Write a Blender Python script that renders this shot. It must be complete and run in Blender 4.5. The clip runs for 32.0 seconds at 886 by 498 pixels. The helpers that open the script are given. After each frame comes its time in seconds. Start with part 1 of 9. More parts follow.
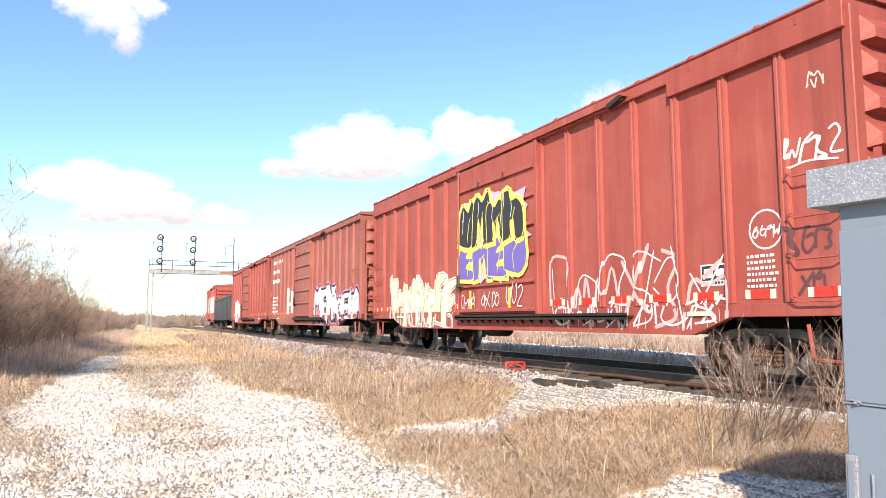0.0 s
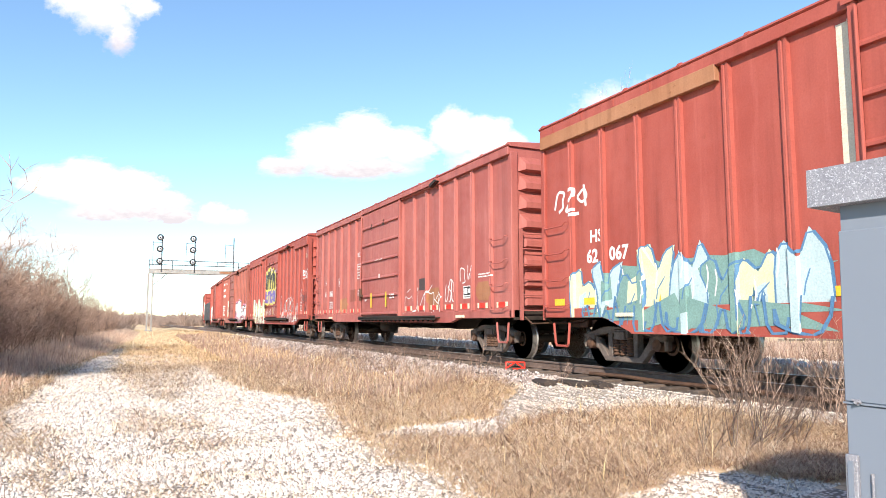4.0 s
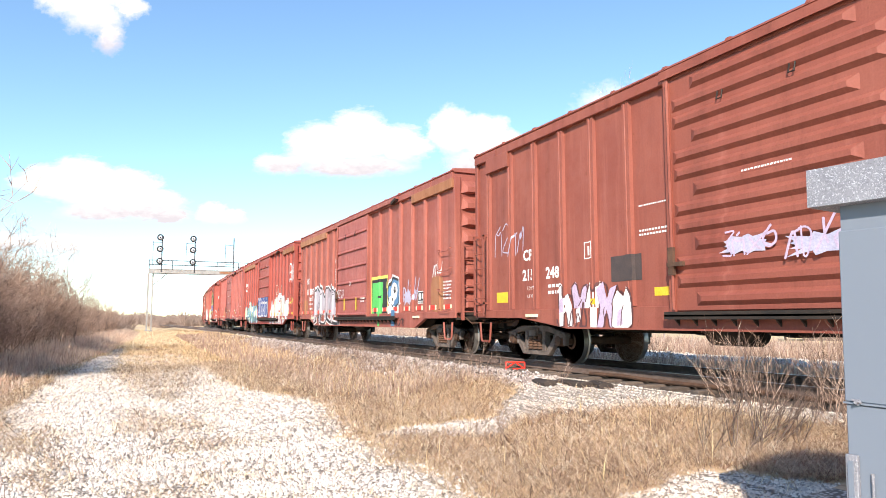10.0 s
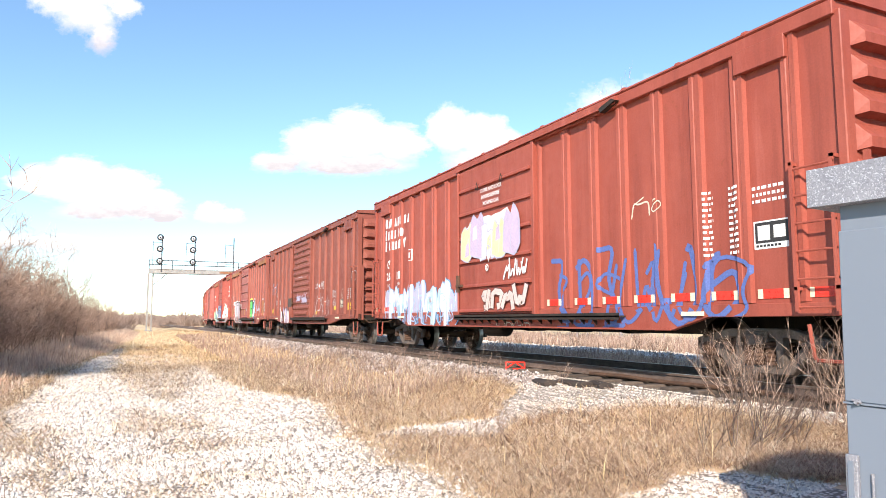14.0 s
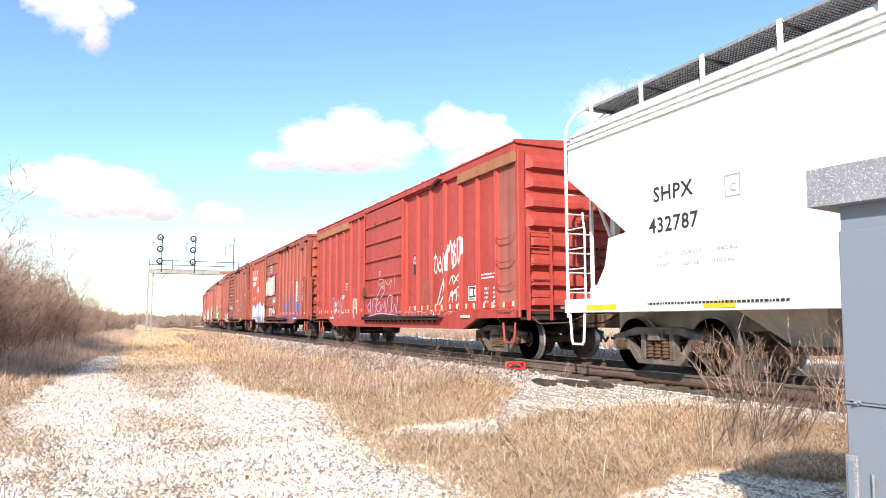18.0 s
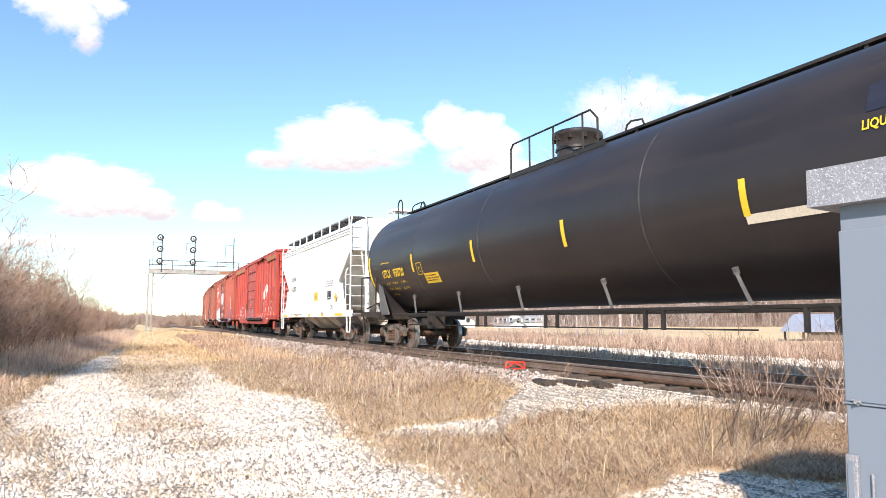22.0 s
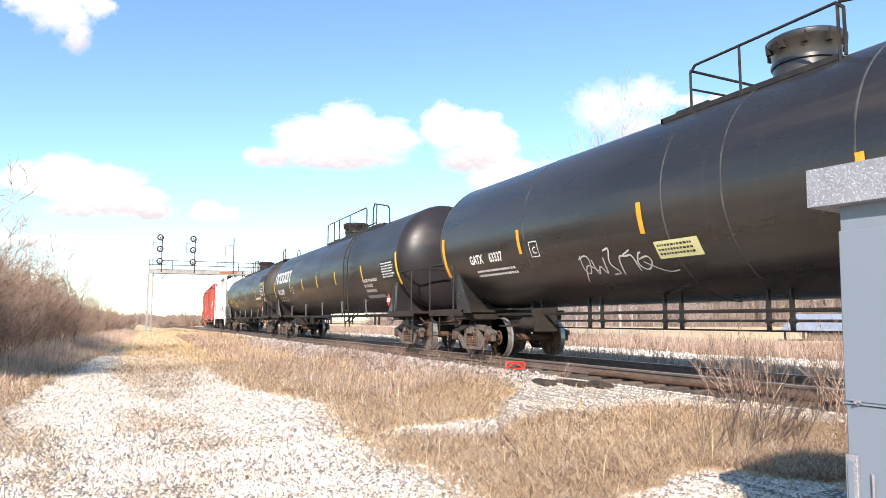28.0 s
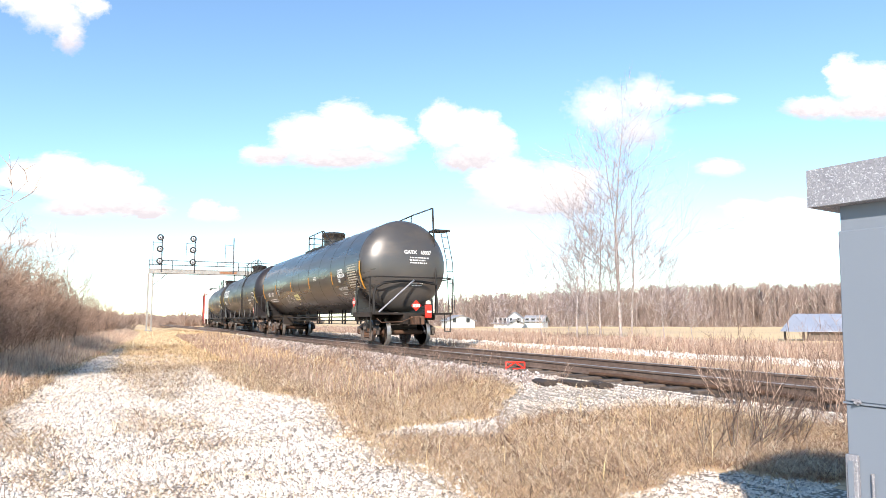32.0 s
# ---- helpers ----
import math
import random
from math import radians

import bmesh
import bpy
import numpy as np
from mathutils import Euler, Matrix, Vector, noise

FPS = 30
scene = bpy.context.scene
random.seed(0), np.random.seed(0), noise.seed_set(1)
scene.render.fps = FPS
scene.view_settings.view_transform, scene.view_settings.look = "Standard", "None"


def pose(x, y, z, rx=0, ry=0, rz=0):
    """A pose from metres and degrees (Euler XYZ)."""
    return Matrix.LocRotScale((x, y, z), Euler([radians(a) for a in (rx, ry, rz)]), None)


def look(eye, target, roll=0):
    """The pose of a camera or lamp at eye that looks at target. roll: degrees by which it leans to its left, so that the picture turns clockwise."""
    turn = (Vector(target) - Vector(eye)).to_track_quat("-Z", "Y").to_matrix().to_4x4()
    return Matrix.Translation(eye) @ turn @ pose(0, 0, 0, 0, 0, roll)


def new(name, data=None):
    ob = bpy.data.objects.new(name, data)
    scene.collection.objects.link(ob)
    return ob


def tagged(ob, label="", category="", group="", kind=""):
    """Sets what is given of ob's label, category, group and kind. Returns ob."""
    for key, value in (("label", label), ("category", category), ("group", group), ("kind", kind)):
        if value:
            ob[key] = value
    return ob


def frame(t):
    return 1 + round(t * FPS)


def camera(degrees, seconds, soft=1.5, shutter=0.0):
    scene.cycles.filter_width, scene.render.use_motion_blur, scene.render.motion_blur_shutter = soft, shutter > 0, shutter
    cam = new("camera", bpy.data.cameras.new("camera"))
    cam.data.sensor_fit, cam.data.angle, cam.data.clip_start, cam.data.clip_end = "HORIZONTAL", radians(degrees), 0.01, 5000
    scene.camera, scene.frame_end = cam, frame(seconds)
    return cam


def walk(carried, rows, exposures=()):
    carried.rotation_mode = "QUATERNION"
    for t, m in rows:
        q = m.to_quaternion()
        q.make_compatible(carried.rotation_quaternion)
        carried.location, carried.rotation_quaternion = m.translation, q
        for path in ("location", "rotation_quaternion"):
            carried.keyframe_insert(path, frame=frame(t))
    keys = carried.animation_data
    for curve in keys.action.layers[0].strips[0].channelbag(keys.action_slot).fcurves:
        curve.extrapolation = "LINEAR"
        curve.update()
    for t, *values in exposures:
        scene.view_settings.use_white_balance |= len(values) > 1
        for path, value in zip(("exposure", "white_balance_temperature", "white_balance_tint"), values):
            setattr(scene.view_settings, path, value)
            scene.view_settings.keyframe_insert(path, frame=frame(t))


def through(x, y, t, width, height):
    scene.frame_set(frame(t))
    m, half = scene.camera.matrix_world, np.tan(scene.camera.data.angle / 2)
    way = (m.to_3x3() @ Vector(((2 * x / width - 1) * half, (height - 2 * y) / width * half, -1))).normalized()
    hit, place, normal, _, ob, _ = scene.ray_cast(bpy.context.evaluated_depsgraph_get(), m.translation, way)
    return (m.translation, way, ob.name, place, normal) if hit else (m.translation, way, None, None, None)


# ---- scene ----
# Metres; rail tops lie at z = 0, the straight track runs along +y at x = TRACK_X.
TRACK_X = 8.87
CURVE_Y, CURVE_R = 28.0, 880.0      # the track bends to the right from here on
SPEED = 6.22                        # the train's speed, metres a second
WHEEL_R = 0.445
CLIP = 32.0

cam = camera(65.45, CLIP, soft=0.6)
EYE = Vector((0, 0, 0.85))
AIM = EYE + Vector((0.41861, 0.90236, 0.10273)) * 10
walk(cam, [(0, look(EYE, AIM)), (CLIP, look(EYE, AIM))], exposures=[(0, 0.88, 6900, 14), (CLIP, 0.88, 6900, 14)])

# ---------------------------------------------------------------- light
SUN_WAY = Vector((0.63, 0.78, -0.60)).normalized()
world = bpy.data.worlds.new("sky")
scene.world = world
world.use_nodes = True
wn = world.node_tree
sky = wn.nodes.new("ShaderNodeTexSky")
sky.sky_type = "NISHITA"
sky.sun_disc = False
sky.sun_elevation = math.asin(-SUN_WAY.z)
sky.sun_rotation = math.atan2(-SUN_WAY.x, -SUN_WAY.y) % (2 * math.pi)
sky.air_density, sky.dust_density, sky.ozone_density = 1.0, 0.0, 2.0
tone = wn.nodes.new("ShaderNodeMix")
tone.data_type, tone.blend_type = "RGBA", "MULTIPLY"
tone.inputs[0].default_value, tone.inputs[7].default_value = 1.0, (0.82, 1.0, 1.07, 1)
wn.links.new(sky.outputs[0], tone.inputs[6])
wn.links.new(tone.outputs[2], wn.nodes["Background"].inputs[0])
wn.nodes["Background"].inputs[1].default_value = 0.13
sun = new("sun", bpy.data.lights.new("sun", "SUN"))
sun.data.energy, sun.data.angle, sun.data.color = 4.2, radians(0.6), (1.0, 0.93, 0.84)
sun.matrix_world = look((0, 0, 60), Vector((0, 0, 60)) + SUN_WAY)


# ---------------------------------------------------------------- mesh building
class Shape:
    """Collects corners and faces of one mesh."""

    def __init__(self):
        self.v, self.f, self.m = [], [], []

    def add(self, verts, faces, slot=0):
        b = len(self.v)
        self.v.extend(tuple(p) for p in verts)
        self.f.extend(tuple(i + b for i in fc) for fc in faces)
        self.m.extend([slot] * len(faces))
        return self

    def box(self, x0, x1, y0, y1, z0, z1, slot=0):
        vs = [(x, y, z) for z in (z0, z1) for y in (y0, y1) for x in (x0, x1)]
        return self.add(vs, [(0, 2, 3, 1), (4, 5, 7, 6), (0, 1, 5, 4), (2, 6, 7, 3), (0, 4, 6, 2), (1, 3, 7, 5)], slot)

    def prism(self, loop, axis, a, b, slot=0):
        """A 2D loop drawn out along an axis from a to b. axis x: loop in (y, z); y: (x, z); z: (x, y)."""
        n = len(loop)

        def at(p, q):
            return (q, p[0], p[1]) if axis == "x" else (p[0], q, p[1]) if axis == "y" else (p[0], p[1], q)
        vs = [at(p, a) for p in loop] + [at(p, b) for p in loop]
        fs = [tuple(range(n))[::-1], tuple(range(n, 2 * n))] + [(i, (i + 1) % n, n + (i + 1) % n, n + i) for i in range(n)]
        return self.add(vs, fs, slot)

    def rod(self, p, q, r, r2=None, n=8, slot=0, caps=True):
        p, q = Vector(p), Vector(q)
        r2 = r if r2 is None else r2
        d = (q - p).normalized()
        u = d.orthogonal().normalized()
        w = d.cross(u)
        vs = [c + (u * math.cos(2 * math.pi * i / n) + w * math.sin(2 * math.pi * i / n)) * rr for c, rr in ((p, r), (q, r2)) for i in range(n)]
        fs = [(i, (i + 1) % n, n + (i + 1) % n, n + i) for i in range(n)]
        if caps:
            fs += [tuple(range(n))[::-1], tuple(range(n, 2 * n))]
        return self.add(vs, fs, slot)

    def tube(self, pts, r, n=6, slot=0):
        pts = [Vector(p) for p in pts]
        rings, ref = [], None
        for i, p in enumerate(pts):
            d = ((pts[min(i + 1, len(pts) - 1)] - p).normalized() + (p - pts[max(i - 1, 0)]).normalized()).normalized()
            u = d.orthogonal().normalized() if ref is None else (ref - d * ref.dot(d)).normalized()
            ref = u
            w = d.cross(u)
            rings.append([p + (u * math.cos(2 * math.pi * k / n) + w * math.sin(2 * math.pi * k / n)) * r for k in range(n)])
        m = len(rings)
        fs = [(j * n + i, j * n + (i + 1) % n, (j + 1) * n + (i + 1) % n, (j + 1) * n + i) for j in range(m - 1) for i in range(n)]
        fs += [tuple(range(n))[::-1], tuple(range((m - 1) * n, m * n))]
        return self.add([p for ring in rings for p in ring], fs, slot)

    def lathe(self, profile, centre, axis="x", n=24, slot=0):
        """profile: (radius, along) pairs turned round an axis through centre."""
        cx, cy, cz = centre
        vs = []
        for r, a in profile:
            for i in range(n):
                c, s = r * math.cos(2 * math.pi * i / n), r * math.sin(2 * math.pi * i / n)
                vs.append((cx + a, cy + c, cz + s) if axis == "x" else (cx + c, cy + a, cz + s) if axis == "y" else (cx + c, cy + s, cz + a))
        m = len(profile)
        fs = [(j * n + i, j * n + (i + 1) % n, (j + 1) * n + (i + 1) % n, (j + 1) * n + i) for j in range(m - 1) for i in range(n)]
        if profile[0][0] > 1e-4:
            fs.append(tuple(range(n))[::-1])
        if profile[-1][0] > 1e-4:
            fs.append(tuple(range((m - 1) * n, m * n)))
        return self.add(vs, fs, slot)

    def ring(self, centre, axis, big, small, n=24, k=6, flat=1.0, slot=0):
        """A closed hoop (torus); flat stretches its section across the axis."""
        cx, cy, cz = centre
        vs = []
        for i in range(n):
            a = 2 * math.pi * i / n
            for j in range(k):
                b = 2 * math.pi * (j + 0.5) / k
                r, h = big + small * flat * math.cos(b), small * math.sin(b)
                c, s = r * math.cos(a), r * math.sin(a)
                vs.append((cx + h, cy + c, cz + s) if axis == "x" else (cx + c, cy + h, cz + s))
        fs = [(i * k + j, i * k + (j + 1) % k, ((i + 1) % n) * k + (j + 1) % k, ((i + 1) % n) * k + j) for i in range(n) for j in range(k)]
        return self.add(vs, fs, slot)

    def mesh(self, name, mats, smooth=0, bevel=0.0):
        me = bpy.data.meshes.new(name)
        me.from_pydata(self.v, [], self.f)
        for mt in mats if isinstance(mats, (list, tuple)) else [mats]:
            me.materials.append(mt)
        if any(self.m):
            me.polygons.foreach_set("material_index", self.m)
        bm = bmesh.new()
        bm.from_mesh(me)
        if bevel:
            bm.edges.ensure_lookup_table()
            es = [e for e in bm.edges if len(e.link_faces) == 2 and e.calc_face_angle(0) > 0.5]
            bmesh.ops.bevel(bm, geom=es, offset=bevel, segments=1, affect="EDGES", clamp_overlap=True)
        if len(bm.faces) < 60000:
            bmesh.ops.recalc_face_normals(bm, faces=bm.faces)
        bm.to_mesh(me)
        bm.free()
        if smooth:
            me.polygons.foreach_set("use_smooth", [True] * len(me.polygons))
            me.set_sharp_from_angle(angle=radians(smooth))
        return me


def part(name, shape, material, parent, label="", smooth=0, bevel=0.0, at=None):
    """Links a shape (or a ready mesh) as ONE mesh object under a thing or under a part."""
    me = shape if isinstance(shape, bpy.types.Mesh) else shape.mesh(name, material, smooth, bevel)
    ob = new(name, me)
    ob.parent = parent
    if at is not None:
        ob.matrix_basis = at if isinstance(at, Matrix) else Matrix.Translation(at)
    return tagged(ob, label)


def thing(name, label, category, shape=None, material=None, group="", kind="", at=None, smooth=0, bevel=0.0):
    ob = new(name, None if shape is None else shape if isinstance(shape, bpy.types.Mesh) else shape.mesh(name, material, smooth, bevel))
    if at is not None:
        ob.matrix_basis = at if isinstance(at, Matrix) else Matrix.Translation(at)
    return tagged(ob, label, category, group, kind)


KEEP = {}


def kept(key, build):
    """A mesh that is built once and shared."""
    if key not in KEEP:
        KEEP[key] = build()
    return KEEP[key]


# ---------------------------------------------------------------- materials
class Nodes:
    def __init__(self, name):
        self.mat = bpy.data.materials.new(name)
        self.mat.use_nodes = True
        self.t = self.mat.node_tree
        self.bsdf = self.t.nodes["Principled BSDF"]
        self.coord = self.t.nodes.new("ShaderNodeTexCoord").outputs["Object"]

    def put(self, socket, value):
        if isinstance(value, bpy.types.NodeSocket):
            self.t.links.new(value, socket)
        elif isinstance(value, (tuple, list)) and len(value) == 3 and socket.type == "RGBA":
            socket.default_value = (*value, 1)
        else:
            socket.default_value = value

    def node(self, kind, out=0, **values):
        n = self.t.nodes.new(kind)
        for k, v in values.items():
            if k in ("operation", "blend_type", "data_type", "feature", "wave_type", "bands_direction", "attribute_name", "interpolation_type"):
                if k == "operation":
                    n.operation = v
                elif k == "blend_type":
                    n.blend_type = v
                elif k == "data_type":
                    n.data_type = v
                elif k == "feature":
                    n.feature = v
                elif k == "attribute_name":
                    n.attribute_name = v
            else:
                key = int(k[1:]) if k[0] == "i" and k[1:].isdigit() else k
                self.put(n.inputs[key], v)
        return n.outputs[out]

    def mapped(self, scale, rot=(0, 0, 0)):
        return self.node("ShaderNodeMapping", Vector=self.coord, Scale=scale, Rotation=rot)

    def noise(self, scale, detail=4, rough=0.6, vector=None, out=0):
        return self.node("ShaderNodeTexNoise", out, Vector=vector or self.coord, Scale=scale, Detail=detail, Roughness=rough)

    def ramp(self, fac, stops):
        n = self.t.nodes.new("ShaderNodeValToRGB")
        self.put(n.inputs[0], fac)
        el = n.color_ramp.elements
        while len(el) < len(stops):
            el.new(0.5)
        for e, (p, c) in zip(el, stops):
            e.position = p
            e.color = (*c, 1) if isinstance(c, tuple) else (c, c, c, 1)
        return n.outputs[0]

    def mix(self, fac, a, b, blend="MIX"):
        n = self.t.nodes.new("ShaderNodeMix")
        n.data_type = "RGBA"
        n.blend_type = blend
        self.put(n.inputs[0], fac)
        self.put(n.inputs[6], a)
        self.put(n.inputs[7], b)
        return n.outputs[2]

    def math(self, op, a, b=0.0, c=0.0):
        n = self.t.nodes.new("ShaderNodeMath")
        n.operation = op
        self.put(n.inputs[0], a)
        self.put(n.inputs[1], b)
        self.put(n.inputs[2], c)
        return n.outputs[0]

    def random(self):
        return self.t.nodes.new("ShaderNodeObjectInfo").outputs["Random"]

    def bump(self, height, strength=0.3, distance=0.01):
        self.put(self.bsdf.inputs["Normal"], self.node("ShaderNodeBump", Height=height, Strength=strength, Distance=distance))

    def done(self, colour, rough=0.6, metal=0.0, spec=0.5):
        self.put(self.bsdf.inputs["Base Color"], colour)
        self.put(self.bsdf.inputs["Roughness"], rough)
        self.put(self.bsdf.inputs["Metallic"], metal)
        self.put(self.bsdf.inputs["Specular IOR Level"], spec)
        return self.mat


def plain(name, c1, c2, scale=8.0, rough=0.6, metal=0.0, bump=0.2, grain=60.0, spec=0.4, vary=0.0):
    """Two-tone noise at two scales with a fine relief."""
    g = Nodes(name)
    a = g.noise(scale, 5)
    b = g.noise(grain, 3)
    col = g.mix(g.ramp(a, [(0.32, 0.0), (0.68, 1.0)]), c1, c2)
    col = g.mix(0.35, col, g.ramp(b, [(0.25, 0.25), (0.75, 0.8)]), "OVERLAY")
    if vary:
        col = g.mix(1.0, col, g.ramp(g.random(), [(0, 1 - vary), (1, 1.0)]), "MULTIPLY")
    g.bump(b, bump, 0.006)
    return g.done(col, g.ramp(a, [(0.3, max(rough - 0.12, 0.05)), (0.7, min(rough + 0.1, 1.0))]), metal, spec)


def weathered(name, base, faded, rust=(0.16, 0.06, 0.03), wear=0.5, rough=0.55):
    """Old car paint: chalky fading in clouds, streaks that run down, rust specks."""
    g = Nodes(name)
    big = g.noise(0.55, 5, 0.6)
    streak = g.noise(1.0, 6, 0.65, g.mapped((3.2, 3.2, 0.22)))
    fine = g.noise(38.0, 3)
    spots = g.noise(5.5, 8, 0.72)
    col = g.mix(g.ramp(big, [(0.34, 0.0), (0.66, 1.0)]), base, faded)
    col = g.mix(g.math("MULTIPLY", g.ramp(streak, [(0.5, 0.0), (0.72, 1.0)]), 0.55), col, tuple(c * 0.55 for c in base))
    col = g.mix(g.math("MULTIPLY", g.ramp(streak, [(0.28, 1.0), (0.42, 0.0)]), 0.35), col, tuple(min(c * 1.35 + 0.04, 1) for c in faded))
    col = g.mix(g.math("MULTIPLY", g.ramp(spots, [(0.62, 0.0), (0.70, 1.0)]), wear), col, rust)
    col = g.mix(0.22, col, g.ramp(fine, [(0.25, 0.3), (0.75, 0.75)]), "OVERLAY")
    g.bump(g.math("ADD", g.math("MULTIPLY", fine, 0.3), spots), 0.18, 0.008)
    return g.done(col, g.ramp(spots, [(0.3, rough - 0.1), (0.7, rough + 0.2)]), 0.0, 0.35)


RED = weathered("red_car_paint", (0.316, 0.065, 0.047), (0.384, 0.095, 0.071), wear=0.35)
PINK = weathered("faded_pinkish_paint", (0.329, 0.089, 0.074), (0.412, 0.138, 0.114), wear=0.35)
RUST_RED = weathered("rusty_red_paint", (0.286, 0.082, 0.061), (0.377, 0.126, 0.092), wear=0.55)
BROWN = weathered("brown_car_paint", (0.236, 0.065, 0.045), (0.296, 0.093, 0.064), wear=0.5)
SCARLET = weathered("bright_red_paint", (0.358, 0.050, 0.037), (0.413, 0.068, 0.052), wear=0.3)
OXIDE = weathered("oxide_red_paint", (0.295, 0.066, 0.044), (0.355, 0.089, 0.060), wear=0.4)
RUST = weathered("rusted_plate", (0.312, 0.132, 0.066), (0.384, 0.186, 0.102), wear=0.8, rough=0.75)
WHITE = weathered("white_car_paint", (0.74, 0.74, 0.72), (0.80, 0.80, 0.79), rust=(0.45, 0.40, 0.34), wear=0.10, rough=0.4)


def tank_paint(name, base, dusty, grime, rough, spec=0.34):
    """Smooth dark paint with soft clouds of road dust, a few run marks and fine specks."""
    g = Nodes(name)
    big = g.noise(0.35, 4, 0.55)
    runs = g.noise(1.0, 5, 0.6, g.mapped((1.6, 5.0, 0.10)))
    film = g.noise(1.0, 4, 0.6, g.mapped((0.6, 0.16, 1.8)))
    fine = g.noise(55.0, 3)
    specks = g.noise(9.0, 7, 0.75)
    col = g.mix(g.ramp(big, [(0.36, 0.0), (0.66, 1.0)]), base, dusty)
    col = g.mix(g.math("MULTIPLY", g.ramp(film, [(0.50, 0.0), (0.68, 1.0)]), 0.5), col, grime)
    col = g.mix(g.math("MULTIPLY", g.ramp(runs, [(0.60, 0.0), (0.74, 1.0)]), 0.35), col, grime)
    col = g.mix(g.math("MULTIPLY", g.ramp(specks, [(0.68, 0.0), (0.74, 1.0)]), 0.30), col, tuple(v * 2.2 for v in grime))
    g.bump(g.math("ADD", g.math("MULTIPLY", fine, 0.2), big), 0.06, 0.02)
    return g.done(col, g.ramp(film, [(0.3, rough - 0.05), (0.7, rough + 0.14)]), 0.0, spec)


BLACK = tank_paint("black_tank_paint", (0.021, 0.018, 0.020), (0.031, 0.026, 0.028), (0.050, 0.037, 0.032), 0.34, 0.36)
# Base lightened to paint the sun's broad highlight on the last tank's rear head.
GLOSS_LIT_BLACK = tank_paint("glossy_dusty_black", (0.052, 0.048, 0.045), (0.080, 0.072, 0.066), (0.12, 0.095, 0.07), 0.30, 0.8)
SHINY_BLACK = tank_paint("glossy_black_tank", (0.020, 0.018, 0.018), (0.030, 0.027, 0.026), (0.060, 0.046, 0.036), 0.25, 0.7)
SEAM = plain("weld_seam_paint", (0.024, 0.023, 0.023), (0.085, 0.08, 0.078), 3.0, 0.55, 0, 0.3)
GRIMY_WHITE = weathered("grimy_white_paint", (0.42, 0.385, 0.34), (0.58, 0.54, 0.48), rust=(0.24, 0.17, 0.12), wear=0.5, rough=0.6)
# Dust, plus the slope sheets' tan-grey shade painted into the base colour.
DUSTY_SHADED_WHITE = weathered("dusty_white_paint", (0.60, 0.555, 0.49), (0.70, 0.665, 0.61), rust=(0.40, 0.33, 0.26), wear=0.3, rough=0.5)
TAN_BLACK = weathered("dusty_black_paint", (0.034, 0.029, 0.025), (0.066, 0.054, 0.042), rust=(0.11, 0.08, 0.055), wear=0.5, rough=0.5)
GREY_STEEL = plain("dusty_grey_steel", (0.085, 0.083, 0.08), (0.15, 0.145, 0.14), 6, 0.6, 0.2)
GREY_CAR = weathered("dark_grey_paint", (0.05, 0.055, 0.06), (0.08, 0.085, 0.09), wear=0.4)
IRON = plain("grimy_iron", (0.020, 0.017, 0.015), (0.050, 0.037, 0.029), 5, 0.75, 0.2, 0.4, 40)
TANK_IRON = plain("black_iron", (0.016, 0.015, 0.014), (0.034, 0.029, 0.026), 5, 0.6, 0.1, 0.3, 40)
TRUCK_IRON = plain("dusty_cast_iron", (0.085, 0.068, 0.058), (0.185, 0.150, 0.128), 5, 0.8, 0.1, 0.4, 40)
RUSTY_IRON = plain("rusty_iron", (0.065, 0.036, 0.024), (0.14, 0.076, 0.047), 6, 0.8, 0.1, 0.4, 50)
TREAD = plain("polished_steel", (0.36, 0.33, 0.30), (0.48, 0.45, 0.42), 9, 0.38, 0.75, 0.1)
RAIL_SIDE = plain("rusty_rail", (0.10, 0.068, 0.053), (0.185, 0.132, 0.108), 5, 0.7, 0.1, 0.3)
TIE = plain("old_tie_wood", (0.085, 0.064, 0.052), (0.20, 0.155, 0.125), 4, 0.9, 0, 0.8, 30, vary=0.5)


def spangled():
    """Weathered zinc: a grey-violet field with bright angular flecks."""
    g = Nodes("galvanised_sheet")
    cells = g.t.nodes.new("ShaderNodeTexVoronoi")
    cells.inputs["Scale"].default_value = 210.0
    g.put(cells.inputs["Vector"], g.coord)
    tint = g.t.nodes.new("ShaderNodeSeparateColor")
    g.put(tint.inputs[0], cells.outputs["Color"])
    soft = g.noise(9.0, 4)
    fleck = g.math("MULTIPLY", g.ramp(tint.outputs[0], [(0.66, 0.0), (0.86, 1.0)]), g.ramp(g.noise(60.0, 3), [(0.42, 0.15), (0.60, 1.0)]))
    col = g.mix(g.ramp(soft, [(0.3, 0.0), (0.7, 1.0)]), (0.25, 0.25, 0.275), (0.35, 0.35, 0.375))
    col = g.mix(g.math("MULTIPLY", fleck, 0.7), col, (0.70, 0.70, 0.73))
    col = g.mix(g.ramp(tint.outputs[1], [(0.75, 0.0), (0.95, 0.5)]), col, (0.17, 0.17, 0.19))
    g.bump(tint.outputs[0], 0.05, 0.002)
    return g.done(col, g.ramp(fleck, [(0.0, 0.55), (1.0, 0.40)]), 0.35, 0.4)


DARK_TIE = plain("tarred_tie_wood", (0.030, 0.023, 0.019), (0.075, 0.056, 0.046), 4, 0.85, 0, 0.8, 30)
GALV = spangled()


